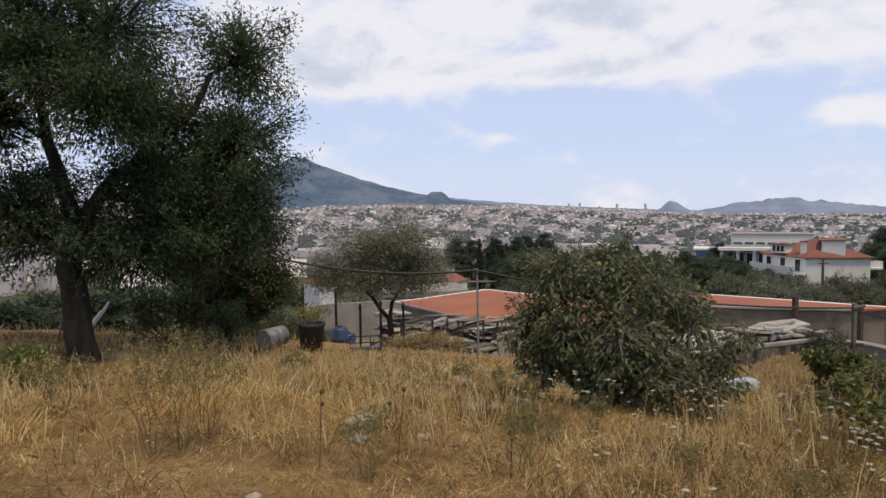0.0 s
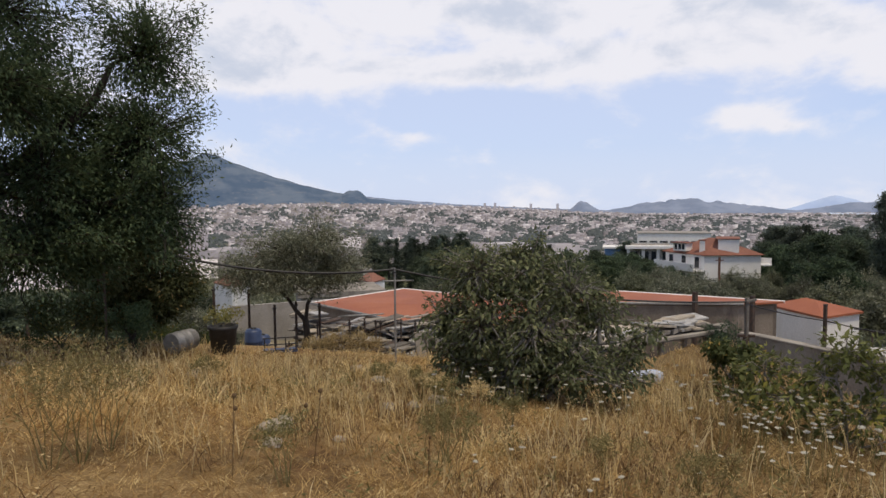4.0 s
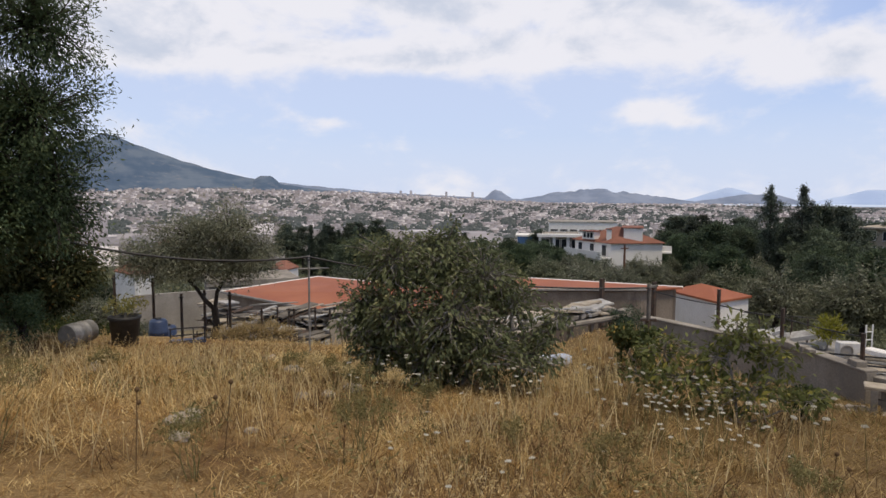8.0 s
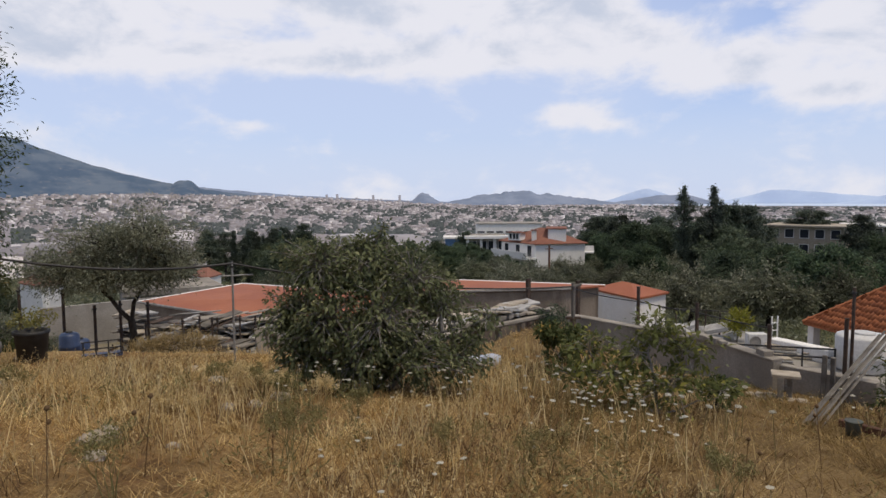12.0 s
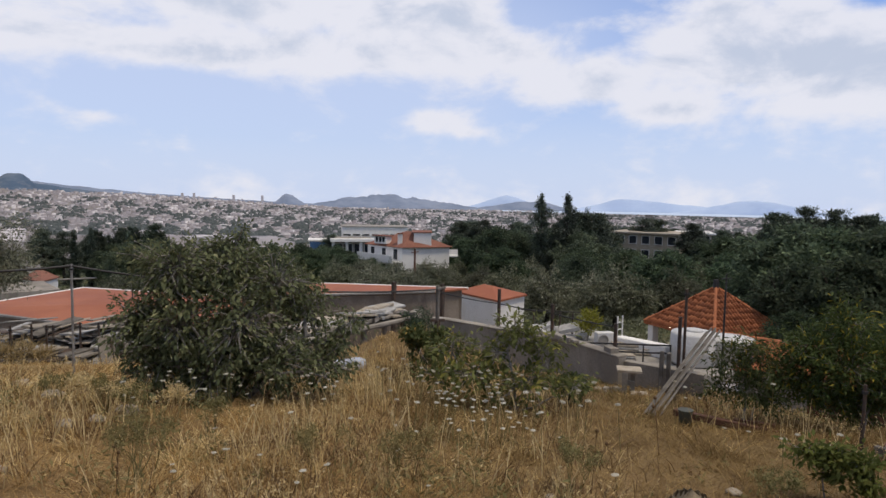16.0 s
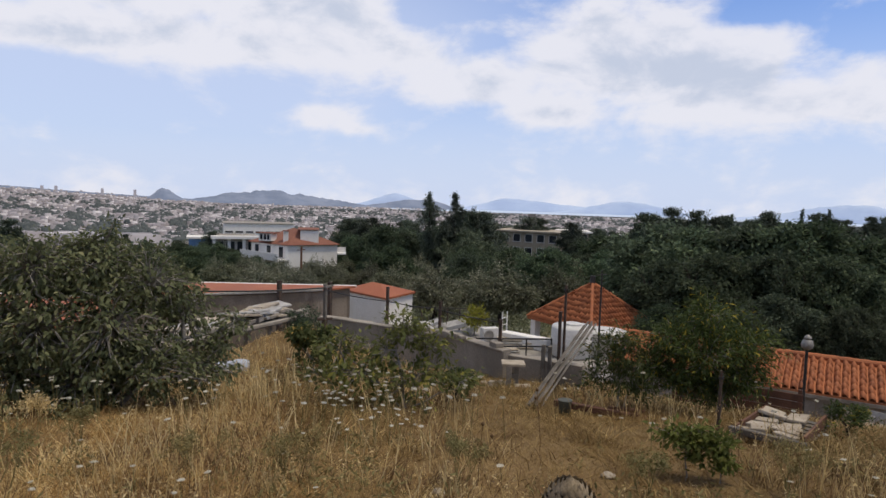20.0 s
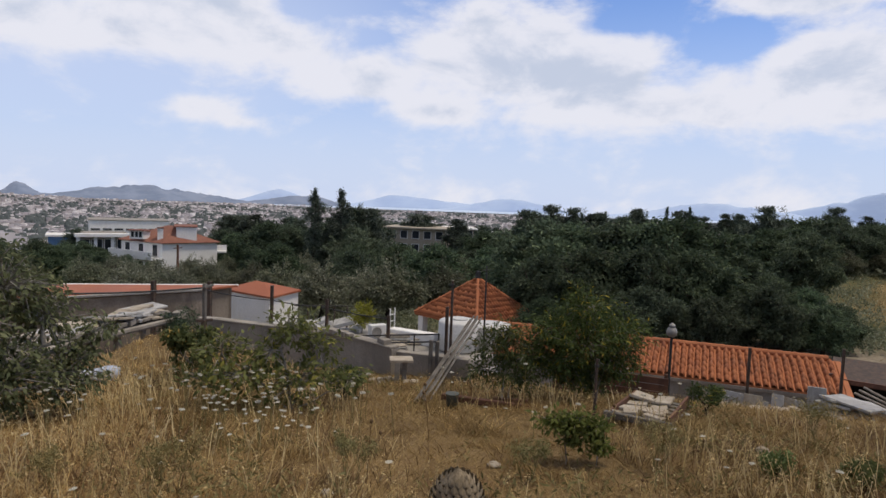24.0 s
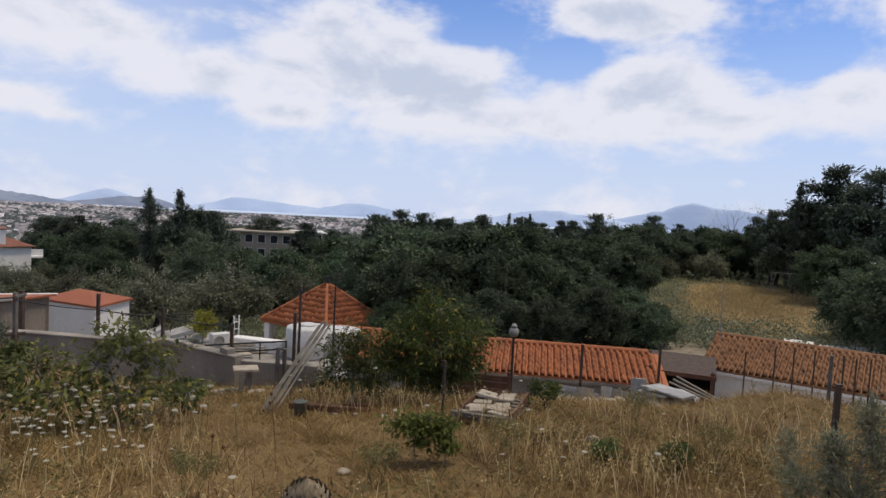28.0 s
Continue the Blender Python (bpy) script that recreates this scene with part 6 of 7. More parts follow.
for k in range(16):
    part("offcut", box((rng_s.uniform(-1.1, 1.1), rng_s.uniform(-0.4, 0.4), rng_s.uniform(0.05, 0.36)), (rng_s.uniform(0.2, 0.55), rng_s.uniform(0.15, 0.4), rng_s.uniform(0.05, 0.14)), rng_s.uniform(0, 180), 0.006,
                        (rng_s.uniform(-25, 25), rng_s.uniform(-25, 25))), M_MARBLE, heap)
for k, az in enumerate((41.0, 43.3, 44.4)):
    post(az, 17.8, -9.6, "thin iron upright of a terrace railing", 0.022, low=-2.2, group="terrace uprights")
yard_rail = thing("terrace_railing", pol(42.7, 17.9, -1.4), "thin iron terrace railing", "railing", turn=-42.7)
part("bar", rod((-0.9, 0, 0), (0.9, 0, 0), 0.014, sides=6), M_DARK_METAL, yard_rail)

# ---- the field's right-hand side ----
fence = thing("board_fence", pol(67.6, 12.3), "dark brown board fence behind the almond tree", "fence", turn=-66.4 - 10)
for k in range(4):
    part("board", box((0, 0.01 * (k % 2), 0.05 + 0.13 * k), (2.1, 0.025, 0.12), 0, 0.004), M_BROWN, fence)
for x in (-1.0, 0.0, 1.0):
    part("upright", box((x, 0.04, 0.2), (0.06, 0.05, 0.75)), M_BROWN, fence)


def slab_pallet(at, turn):
    e = thing("stone_pallet", at, "wooden pallet loaded with pale flagstones", "pallet", turn=turn)
    for x in (-0.36, 0.0, 0.36):
        part("bearer", box((x, 0, 0.06), (0.08, 1.5, 0.1)), M_WOOD, e)
    for k in range(8):
        part("deck_board", box((0, -0.68 + 0.195 * k, 0.125), (0.95, 0.13, 0.025), 0, 0.004), M_WOOD, e)
    part("front_beam", box((-0.02, -0.8, 0.19), (1.05, 0.09, 0.1), 2, 0.01), M_WOOD, e)
    r = random.Random(8)
    part("side_board", box((0.44, -0.05, 0.23), (0.04, 1.4, 0.16), 1, 0.006), M_BROWN, e)
    part("side_board", box((-0.46, -0.05, 0.2), (0.04, 1.4, 0.1), -1, 0.006), M_BROWN, e)
    for k in range(16):
        part("flagstone", box((-0.22 + 0.36 * (k % 2) + r.uniform(-0.06, 0.06), -0.6 + 0.22 * ((k // 2) % 6) + r.uniform(-0.04, 0.04), 0.17 + 0.05 * (k // 8) + r.uniform(0, 0.03)), (r.uniform(0.22, 0.4), r.uniform(0.16, 0.24), r.uniform(0.035, 0.06)),
                             r.uniform(-18, 18), 0.01, (r.uniform(-9, 9), r.uniform(-9, 9))), M_STONE, e)
    e.matrix_basis = e.matrix_basis @ Matrix.Diagonal((0.76, 0.76, 0.8, 1))
    return e


slab_pallet(pol(71.3, 8.5), -71 - 14)
r8 = random.Random(12)
for k, (az, d) in enumerate(((75.8, 13.3), (76.7, 13.2), (77.5, 13.3), (78.9, 13.0), (79.4, 13.0), (80.7, 12.8), (81.7, 13.2), (82.6, 13.1), (83.6, 12.7), (84.2, 12.8))):
    e = thing("leaning_slab", pol(az, d), "pale marble slab leaning against the low wall", "slab", "slabs along the wall", turn=-az - 15 + r8.uniform(-10, 10))
    w, h = r8.uniform(0.18, 0.42), r8.uniform(0.14, 0.32)
    part("slab", box((0, 0.05, h / 2 - 0.02), (w, 0.04, h), 0, 0.004, (-14, 0)), M_MARBLE if k % 3 else M_STONE, e)
    part("offcut", box((w * 0.5, -0.12, 0.05), (0.3, 0.22, 0.06), 20, 0.006), M_STONE, e)
pile = thing("slab_pile", pol(86.3, 11.6), "untidy pile of pale marble slabs at the roof's end", "slabs", turn=-86)
for k in range(9):
    part("slab", box((r8.uniform(-0.3, 0.3), r8.uniform(-0.3, 0.3), 0.04 + 0.03 * k), (r8.uniform(0.4, 0.8), r8.uniform(0.3, 0.5), 0.035), r8.uniform(-30, 30), 0.004, (r8.uniform(-6, 6), r8.uniform(-6, 6))), M_MARBLE, pile)
part("upright_slab", box((-0.6, 0.1, 0.17), (0.26, 0.05, 0.38), 10, 0.005, (-8, 0)), M_MARBLE, pile)
for k in range(3):
    pipe = thing("long_pipe", pol(87.6 + 0.25 * k, 11.2), "long grey pipe lying on the slabs", "pipe", "pipes")
    part("tube", rod((-0.12 + 0.1 * k, 0.35, 0.36 + 0.02 * k), (0.02 + 0.1 * k, -0.5 + 0.06 * k, 0.05), 0.018, sides=12), M_CONCRETE, pipe)
cache = thing("dark_shelter", pol(86.7, 16.6), "open shelter with a rusty brown sheet roof, its shaded inside coloured black", "shelter", turn=-87)
part("sheet", box((0, 0, 0.92), (1.5, 1.6, 0.05), 0, 0.004, (6, 0)), M_RUST, cache)
part("edge_board", box((0, -0.8, 0.83), (1.5, 0.04, 0.1)), M_BROWN, cache)
# black walls imitate the shade inside the opening
part("shade_back_wall", box((0, 0.75, 0.45), (1.45, 0.1, 1.0)), M_BLACK, cache)
for x in (-0.7, 0.7):
    part("shade_side_wall", box((x, 0, 0.45), (0.06, 1.5, 0.95)), M_BLACK, cache)
    part("prop", box((x * 0.95, -0.74, 0.45), (0.08, 0.08, 1.0)), M_BROWN, cache)

# palm stump with overlapping leaf bases
stump = thing("palm_stump", pol(54.8, 4.7, up=-0.06), "stout palm stump covered in overlapping brown leaf bases", "palm stump")
prof = [(0.17, -0.1), (0.185, 0.05), (0.19, 0.14), (0.175, 0.22), (0.13, 0.28), (0.06, 0.32)]
part("core", turned(prof, 20), M_BARK, stump, "dark fibrous core")
scale_bm = bmesh.new()
vs = [scale_bm.verts.new(c) for c in ((-0.034, 0, 0), (0.034, 0, 0), (0.026, 0.024, 0.045), (0, 0.036, 0.07), (-0.026, 0.024, 0.045), (0, 0.022, 0.01))]
for tri in ((0, 1, 5), (1, 2, 5), (2, 3, 5), (3, 4, 5), (4, 0, 5)):
    scale_bm.faces.new([vs[i] for i in tri])
M_SCALE = surface("palm_scale", (0.22, 0.17, 0.105), (0.42, 0.34, 0.23), 9, 60, 0.9, stain=(0.05, 0.038, 0.03), by="world")
first = part("leaf_base", scale_bm, M_SCALE, stump)
first.matrix_basis = pose(0, -0.185, -0.05, 0, 0, 180)
rows = [(np.interp(-0.04 + 0.04 * k, [p[1] for p in prof], [p[0] for p in prof]), -0.04 + 0.04 * k, lean) for k, lean in enumerate((-14, -14, -12, -10, -6, 4, 16, 26, 32))]
rows += [(0.10, 0.30, 36), (0.075, 0.312, 42), (0.05, 0.32, 46), (0.025, 0.325, 40)]
for row, (rad, z, lean) in enumerate(rows):
    n = max(5, int(rad * 6.28 / 0.056))
    for i in range(n):
        a = 360 * (i + 0.5 * (row % 2)) / n
        shared("leaf_base", first, stump, pose(0, 0, z, 0, 0, a) @ pose(0, rad - 0.008, 0, lean, 0, 0))

# ---- the marble yard below the field ----
ry = random.Random(21)


def marble_stack(az, d, w, n, turn, base):
    e = thing("marble_stack", pol(az, d, base), "stack of rough pale marble slabs on an iron rack", "marble stack", "marble stacks", turn=turn)
    h = 0.0
    for y in (-0.35, 0.35):
        part("rack_beam", box((0, y, -0.03), (w * 1.05, 0.06, 0.06)), M_RUST, e)
        for x in (-w * 0.42, w * 0.42):
            part("rack_leg", rod((x, y, -0.9), (x, y, ry.choice((0.0, 0.1, 0.35, 0.5))), 0.022, sides=6), M_RUST, e)
    for k in range(n):
        t = ry.uniform(0.025, 0.05)
        ln, wd = w * ry.uniform(0.6, 1.15), ry.uniform(0.18, 0.42)
        for y in (-0.3, 0.02, 0.32):
            if ry.random() < 0.72:
                part("slab", box((ry.uniform(-0.18, 0.18), y + ry.uniform(-0.06, 0.06), h + t / 2), (ln * ry.uniform(0.8, 1.1), wd, t), ry.uniform(-9, 9), 0.004, (ry.uniform(-11, 11), ry.uniform(-8, 8))),
                     ry.choice((M_MARBLE, M_MARBLE, M_CONCRETE, M_STONE, M_WOOD, M_RUST)), e)
        h += t + ry.uniform(0.04, 0.11)
    return e


for i in range(15):
    az = -4.6 + 0.98 * i
    d = 20.2 - 0.34 * i + (0.5 if i % 2 else 0)
    top = EYE + d * math.tan(radians(-10.2 - 0.1 * i))
    marble_stack(az, d, ry.uniform(1.1, 1.5), ry.randint(5, 8), 54 + ry.uniform(-8, 8), top - 0.5 + ry.uniform(-0.22, 0.12))
for i in range(12):
    az = -3.6 + 1.0 * i
    d = 16.9 - 0.16 * i
    top = EYE + d * math.tan(radians(-11.4 - 0.1 * i))
    marble_stack(az, d, ry.uniform(0.9, 1.3), ry.randint(4, 7), 50 + ry.uniform(-20, 20), top - 0.45 + ry.uniform(-0.22, 0.14))

for i in range(9):
    post(ry.uniform(-6, 9), ry.uniform(14.6, 17.5), ry.uniform(-10.6, -9.7), "rusty iron stake among the marble stacks", 0.024, group="yard stakes")
for i in range(10):
    e = thing("leaning_slab", pol(ry.uniform(4, 9.5), ry.uniform(14.4, 15.6)), "rough marble slab standing on edge in the yard", "slab", "yard slabs", turn=ry.uniform(-60, 60))
    part("slab", box((0, 0, 0.3), (ry.uniform(0.2, 0.45), 0.05, ry.uniform(0.6, 1.0)), 0, 0.005, (ry.uniform(-20, 20), ry.uniform(-15, 15))), ry.choice((M_MARBLE, M_CONCRETE, M_WOOD)), e)

# long trestle of stone blocks
a, b = sight(14.0, -13.4, 13.2), sight(31.0, -10.2, 18.0)
trestle = thing("stone_trestle", (0, 0, 0), "long low trestle loaded with marble blocks and slabs", "trestle")
q = b - a
ang = math.degrees(math.atan2(q.y, q.x))
mid = (a + b) / 2
part("front_beam", rod(a - Vector((0, 0, 0.04)), b - Vector((0, 0, 0.04)), 0.06, 0.06, 6), M_CONCRETE, trestle)
back = Vector((-q.y, q.x, 0)).normalized()
part("bed", slab([a + Vector((0, 0, -0.07)), b + Vector((0, 0, -0.07)), b + back * 1.1 + Vector((0, 0, -0.07)), a + back * 1.1 + Vector((0, 0, -0.07))], 0.05), M_WOOD, trestle)
for k in range(8):
    c = a.lerp(b, (k + 0.5) / 8)
    part("leg", box((c.x + back.x * 0.3, c.y + back.y * 0.3, c.z - 0.75), (0.12, 0.12, 1.3), ang), M_CONCRETE, trestle)
for k in range(34):
    c = a.lerp(b, (k + ry.uniform(0.2, 0.8)) / 34) + back * ry.uniform(0.1, 0.5)
    part("block", box((c.x, c.y, c.z + 0.05), (ry.uniform(0.12, 0.42), ry.uniform(0.15, 0.35), ry.uniform(0.05, 0.15)), ang + ry.uniform(-25, 25), 0.01, (ry.uniform(-8, 8), ry.uniform(-8, 8))), ry.choice((M_MARBLE, M_STONE, M_CONCRETE, M_WOOD)), trestle)
for k in range(22):
    c = a.lerp(b, 0.45 + 0.52 * k / 22) + back * ry.uniform(0.45, 1.0)
    part("slab", box((c.x, c.y, c.z + 0.08 + 0.14 * ry.random() * min(1, k / 10)), (ry.uniform(0.5, 1.1), ry.uniform(0.3, 0.6), 0.05), ang + ry.uniform(-16, 16), 0.006, (ry.uniform(-14, 6), ry.uniform(-9, 9))), ry.choice((M_MARBLE, M_MARBLE, M_STONE)), trestle)
tarp = thing("plastic_sheet", pol(25.4, 12.4), "crumpled pale blue plastic container in the grass", "container", turn=-30)
part("tub", turned([(0.16, 0.0), (0.18, 0.1), (0.17, 0.2), (0.12, 0.22)], 14), M_TARP, tarp)
part("side_sheet", box((-0.28, 0, 0.1), (0.4, 0.3, 0.16), 8, 0.03, (6, 4)), M_TARP, tarp)
tree("oleander_bush", pol(30.9, 17.4, -2.6), "small dark bush beside the shed wall", "shrub", 71, (0.3, 0.02, 0, 0), (2, 0.3, 0.8, 0.3), ([(26, (0, 0, 0.75), (0.55, 0.55, 0.55))], 0.2, 70, 0.07, 0.4), M_DARK, M_BARK)
for az, d, top in ((28.6, 20.5, -7.4), (32.9, 22.0, -7.5)):
    post(az, d, top, "dark iron post beside the shed", 0.06, True, low=-3.5, group="shed posts")

# ---- clutter at the field's left edge ----
drum = thing("oil_drum", pol(-14.6, 12.7), "old grey steel drum lying on its side", "drum", turn=62)
d1 = part("shell", turned([(0.27, 0.0), (0.285, 0.02), (0.285, 0.27), (0.3, 0.285), (0.285, 0.3), (0.285, 0.58), (0.3, 0.595), (0.285, 0.61), (0.285, 0.86), (0.27, 0.88)], 22), M_GALV, drum)
d1.matrix_basis = pose(-0.36, 0, 0.22, 0, 90, 0) @ Matrix.Diagonal((0.66, 0.66, 0.6, 1))
pot = thing("plant_pot", pol(-11.65, 12.6), "large black plastic plant pot with a yellowing plant", "plant pot")
part("tub", turned([(0.21, 0.0), (0.25, 0.46), (0.275, 0.48), (0.275, 0.53), (0.24, 0.53), (0.22, 0.46), (0.05, 0.46)], 20), M_BLACK, pot)
rp = np.random.default_rng(5)
sheet_mesh("foliage", *leaves(rp, np.array([[x, y, 0.72] for x in (-0.15, 0.0, 0.15) for y in (-0.1, 0.1)]), 0.24, 70, 0.07, 0.4), M_LIME, pot, "yellowing leaves")
for az, d, lab in ((-9.2, 14.6, "blue plastic barrel standing in dry grass"), (-13.0, 16.2, "faded blue barrel behind the drum"), (-8.5, 14.9, "blue plastic barrel standing in dry grass")):
    bl = thing("blue_barrel", pol(az, d), lab, "barrel", "blue barrels")
    part("shell", turned([(0.16, 0.0), (0.18, 0.06), (0.185, 0.2), (0.195, 0.22), (0.185, 0.24), (0.18, 0.43), (0.145, 0.48), (0.065, 0.49)], 20), M_BLUE, bl)
    part("lid", turned([(0.065, 0.485), (0.065, 0.51), (0.04, 0.52)], 14), M_BLACK, bl)
crate = thing("wire_crate", pol(-7.0, 13.2), "low dark wire crate among the weeds", "crate", turn=8)
for x in (-0.3, -0.1, 0.1, 0.3):
    part("upright", rod((x, -0.15, 0), (x, -0.15, 0.3), 0.012, sides=5), M_DARK_METAL, crate)
for z in (0.05, 0.17, 0.3):
    part("rail", box((0, -0.15, z), (0.66, 0.02, 0.02)), M_DARK_METAL, crate)
part("base", box((0, 0, 0.02), (0.66, 0.34, 0.03)), M_BLUE, crate)
for k, (az, d, w) in enumerate(((-22.8, 15.5, 1.5), (-25.5, 16.2, 1.2), (-16.6, 16.8, 0.8), (-20.0, 16.0, 1.1), (-33.5, 15.8, 1.3))):
    sc = thing("scrap_heap", pol(az, d), "heap of pale plastic sheets and boards under the tree", "scrap", "scrap heaps", turn=-az)
    for i in range(6):
        part("sheet", box((ry.uniform(-w / 2, w / 2), ry.uniform(-0.3, 0.3), 0.12 + 0.05 * i), (ry.uniform(0.4, 0.9), ry.uniform(0.3, 0.5), 0.03), ry.uniform(0, 180), 0.004, (ry.uniform(-18, 18), ry.uniform(-18, 18))),
             (M_WHITE, M_GALV, M_TARP)[i % 3], sc)
log = thing("white_branch", pol(-27.9, 12.6), "pale forked dead branch leaning by the tree", "branch", turn=28)
part("limb", rod((-0.35, 0, 0.0), (0.0, 0, 0.45), 0.05, 0.04, 8), M_WHITE, log)
part("limb", rod((0.0, 0, 0.43), (0.12, 0.05, 0.62), 0.035, 0.02, 8), M_WHITE, log)
part("limb", rod((-0.3, 0, 0.05), (-0.55, 0.1, 0.3), 0.03, 0.02, 8), M_WHITE, log)
sg = thing("dead_twigs", pol(-31.0, 12.0), "tangle of grey dead twigs in the grass", "twigs")
sg_s, _ = grow(np.random.default_rng(2), (0, 0, 0), (0.3, 0, 1), 0.3, 0.015, 3, spread=0.9)
sheet_mesh("brushwood", *tubes(sg_s, 5), M_PALE_BARK, sg)

# ---- houses farther off ----


def windows_on(parent, a, b, z0, storeys, cols, size=(1.0, 1.3), storey=3.0, skip=()):
    """Windows with frame, pane and sill on the wall that runs from a to b (seen from outside, left to right)."""
    a, b = Vector((*a, 0)), Vector((*b, 0))
    x = (b - a).normalized()
    out = Vector((x.y, -x.x, 0))
    ang = math.degrees(math.atan2(x.y, x.x))
    for s in range(storeys):
        for c in range(cols):
            if (s, c) in skip:
                continue
            p = a.lerp(b, (c + 0.5) / cols) + Vector((0, 0, z0 + s * storey))
            w = part("window", box((p.x + out.x * 0.02, p.y + out.y * 0.02, p.z), (size[0] + 0.2, 0.05, size[1] + 0.2), ang), M_WHITE, parent)
            part("pane", box((p.x + out.x * 0.05, p.y + out.y * 0.05, p.z), (size[0], 0.05, size[1]), ang), M_GLASS, w)
            part("sill", box((p.x + out.x * 0.1, p.y + out.y * 0.1, p.z - size[1] / 2 - 0.12), (size[0] + 0.35, 0.2, 0.08), ang), M_MARBLE, w)


V0, VR, VL = xy(29.24, 94), xy(33.44, 97), xy(26.25, 101)
windows_on(F_HOUSE, VL, V0, -6.6, 1, 3, (0.9, 1.5))
windows_on(F_HOUSE, VL, V0, -8.9, 1, 3, (0.9, 1.3))
windows_on(F_HOUSE, V0, VR, -9.2, 1, 5, (0.7, 0.7), skip=((0, 0), (0, 1), (0, 2), (0, 4)))
for z in (-7.6,):
    m0 = (Vector((*VL, z)) + Vector((*V0, z))) / 2
    tx = Vector((V0[0] - VL[0], V0[1] - VL[1], 0))
    an = math.degrees(math.atan2(tx.y, tx.x))
    n = Vector((tx.y, -tx.x, 0)).normalized()
    bal = part("balcony", box((m0.x + n.x * 0.9, m0.y + n.y * 0.9, z), (tx.length + 0.4, 1.9, 0.25), an), M_WHITE, F_HOUSE)
    part("parapet", box((m0.x + n.x * 1.8, m0.y + n.y * 1.8, z + 0.55), (tx.length + 0.4, 0.12, 0.85), an), M_WHITE, bal)
c = pol(29.08, 95.6, 0)
part("chimney", box((c.x, c.y, -4.6), (0.7, 0.7, 2.0), -28), M_WHITE, F_HOUSE)
part("chimney_cap", box((c.x, c.y, -3.55), (0.9, 0.9, 0.14), -28), M_FAR_TILE, F_HOUSE)
c = pol(31.05, 97.0, 0)
dm = part("dormer", box((c.x, c.y, -4.3), (2.6, 2.4, 1.9), -30), M_WHITE, F_HOUSE)
part("dormer_roof", box((c.x, c.y + 0.2, -3.3), (3.0, 3.0, 0.12), -30, 0, (3, 0)), M_FAR_TILE, F_HOUSE)
c = pol(27.58, 97.5, 0)
dl = part("dormer", box((c.x, c.y, -4.6), (2.0, 1.6, 1.1), -60), M_WHITE, F_HOUSE)
part("dormer_roof", box((c.x, c.y, -4.0), (2.5, 2.1, 0.12), -60), M_FAR_TILE, F_HOUSE)
for k in (-0.55, 0.05, 0.6):
    part("dormer_pane", box((c.x + k * math.cos(radians(-60)) - 0.72, c.y + k * math.sin(radians(-60)) - 0.42, -4.55), (0.36, 0.06, 0.75), -60), M_GLASS, dl)
c = pol(33.79, 98.5, 0)
part("side_balcony", box((c.x, c.y, -6.9), (1.4, 3.0, 0.2), -34), M_WHITE, F_HOUSE)
part("side_rail", box((c.x, c.y, -6.4), (1.4, 0.08, 0.8), -34), M_WHITE, F_HOUSE)


def block(name, label, az, d, face, w, depth, base, top, mat, storeys, cols, size, group="", overhang=0.4, roof_mat=None, pillars=0):
    e = thing(name, (0, 0, 0), label, "building", group)
    c = pol(az, d, 0)
    ang = -az + face
    x = Vector((math.cos(radians(ang)), math.sin(radians(ang)), 0))
    y = Vector((-x.y, x.x, 0))
    part("wall", box((c.x + y.x * depth / 2, c.y + y.y * depth / 2, (base + top) / 2), (w, depth, top - base), ang), mat, e)
    part("roof", box((c.x + y.x * depth / 2, c.y + y.y * depth / 2, top + 0.12), (w + overhang * 2, depth + overhang * 2, 0.3), ang), roof_mat or M_WHITE, e)
    a2, b2 = c - x * w / 2, c + x * w / 2
    if storeys:
        st = (top - base) / storeys
        windows_on(e, (a2.x, a2.y), (b2.x, b2.y), base + st * 0.55, storeys, cols, size, st)
    for k in range(pillars):
        p = a2.lerp(b2, k / (pillars - 1)) - y * 0.9
        part("pillar", box((p.x, p.y, (base + top) / 2), (0.5, 0.5, top - base), ang), M_WHITE, e)
    if pillars:
        p = (a2 + b2) / 2 - y * 0.6
        part("canopy", box((p.x, p.y, top + 0.2), (w + 1, 2.2, 0.5), ang), M_WHITE, e)
    return e


block("modern_building", "modern white building with pillars and dark glazing", 25.0, 122, 6, 7.6, 9, -10.4, -6.5, M_GREY_WALL, 1, 4, (1.5, 2.4), roof_mat=M_CONCRETE, pillars=4)
block("blue_building", "small bright blue building", 22.0, 128, 0, 3.2, 6, -14, -7.0, M_BLUE_WALL, 1, 2, (1.0, 1.0))
block("apartment_block", "low white apartment block with long balconies", 50.2, 135, -14, 12.5, 10, -10, -4.5, M_STONE, 2, 5, (1.4, 1.5), overhang=1.1, roof_mat=M_STONE)
block("apartment_block", "pale apartment block half hidden by trees", 54.2, 150, 6, 6, 10, -10, -4.9, M_STONE, 2, 3, (1.2, 1.5), overhang=0.8)
block("warehouse", "long white warehouse beyond the villa", 26.9, 300, 4, 30, 20, -28, -11.8, M_WHITE, 2, 7, (3.2, 0.7), roof_mat=M_GREY_WALL)
block("warehouse", "long pale flat-roofed building among trees", 13.0, 210, -4, 30, 12, -22, -12.5, M_GREY_WALL, 1, 8, (1.6, 1.6), roof_mat=M_CONCRETE)
block("farm_building", "plain grey farm building with a pale roof", -1.6, 40, 8, 5, 4, -6, -3.9, M_GREY_WALL, 0, 0, (1, 1), overhang=0.2, roof_mat=M_CONCRETE)
block("small_villa", "white house among dark trees in the valley", -2.5, 150, 10, 7, 7, -16, -9.6, M_STONE, 2, 3, (0.9, 1.1), overhang=0.3, roof_mat=M_FAR_TILE)
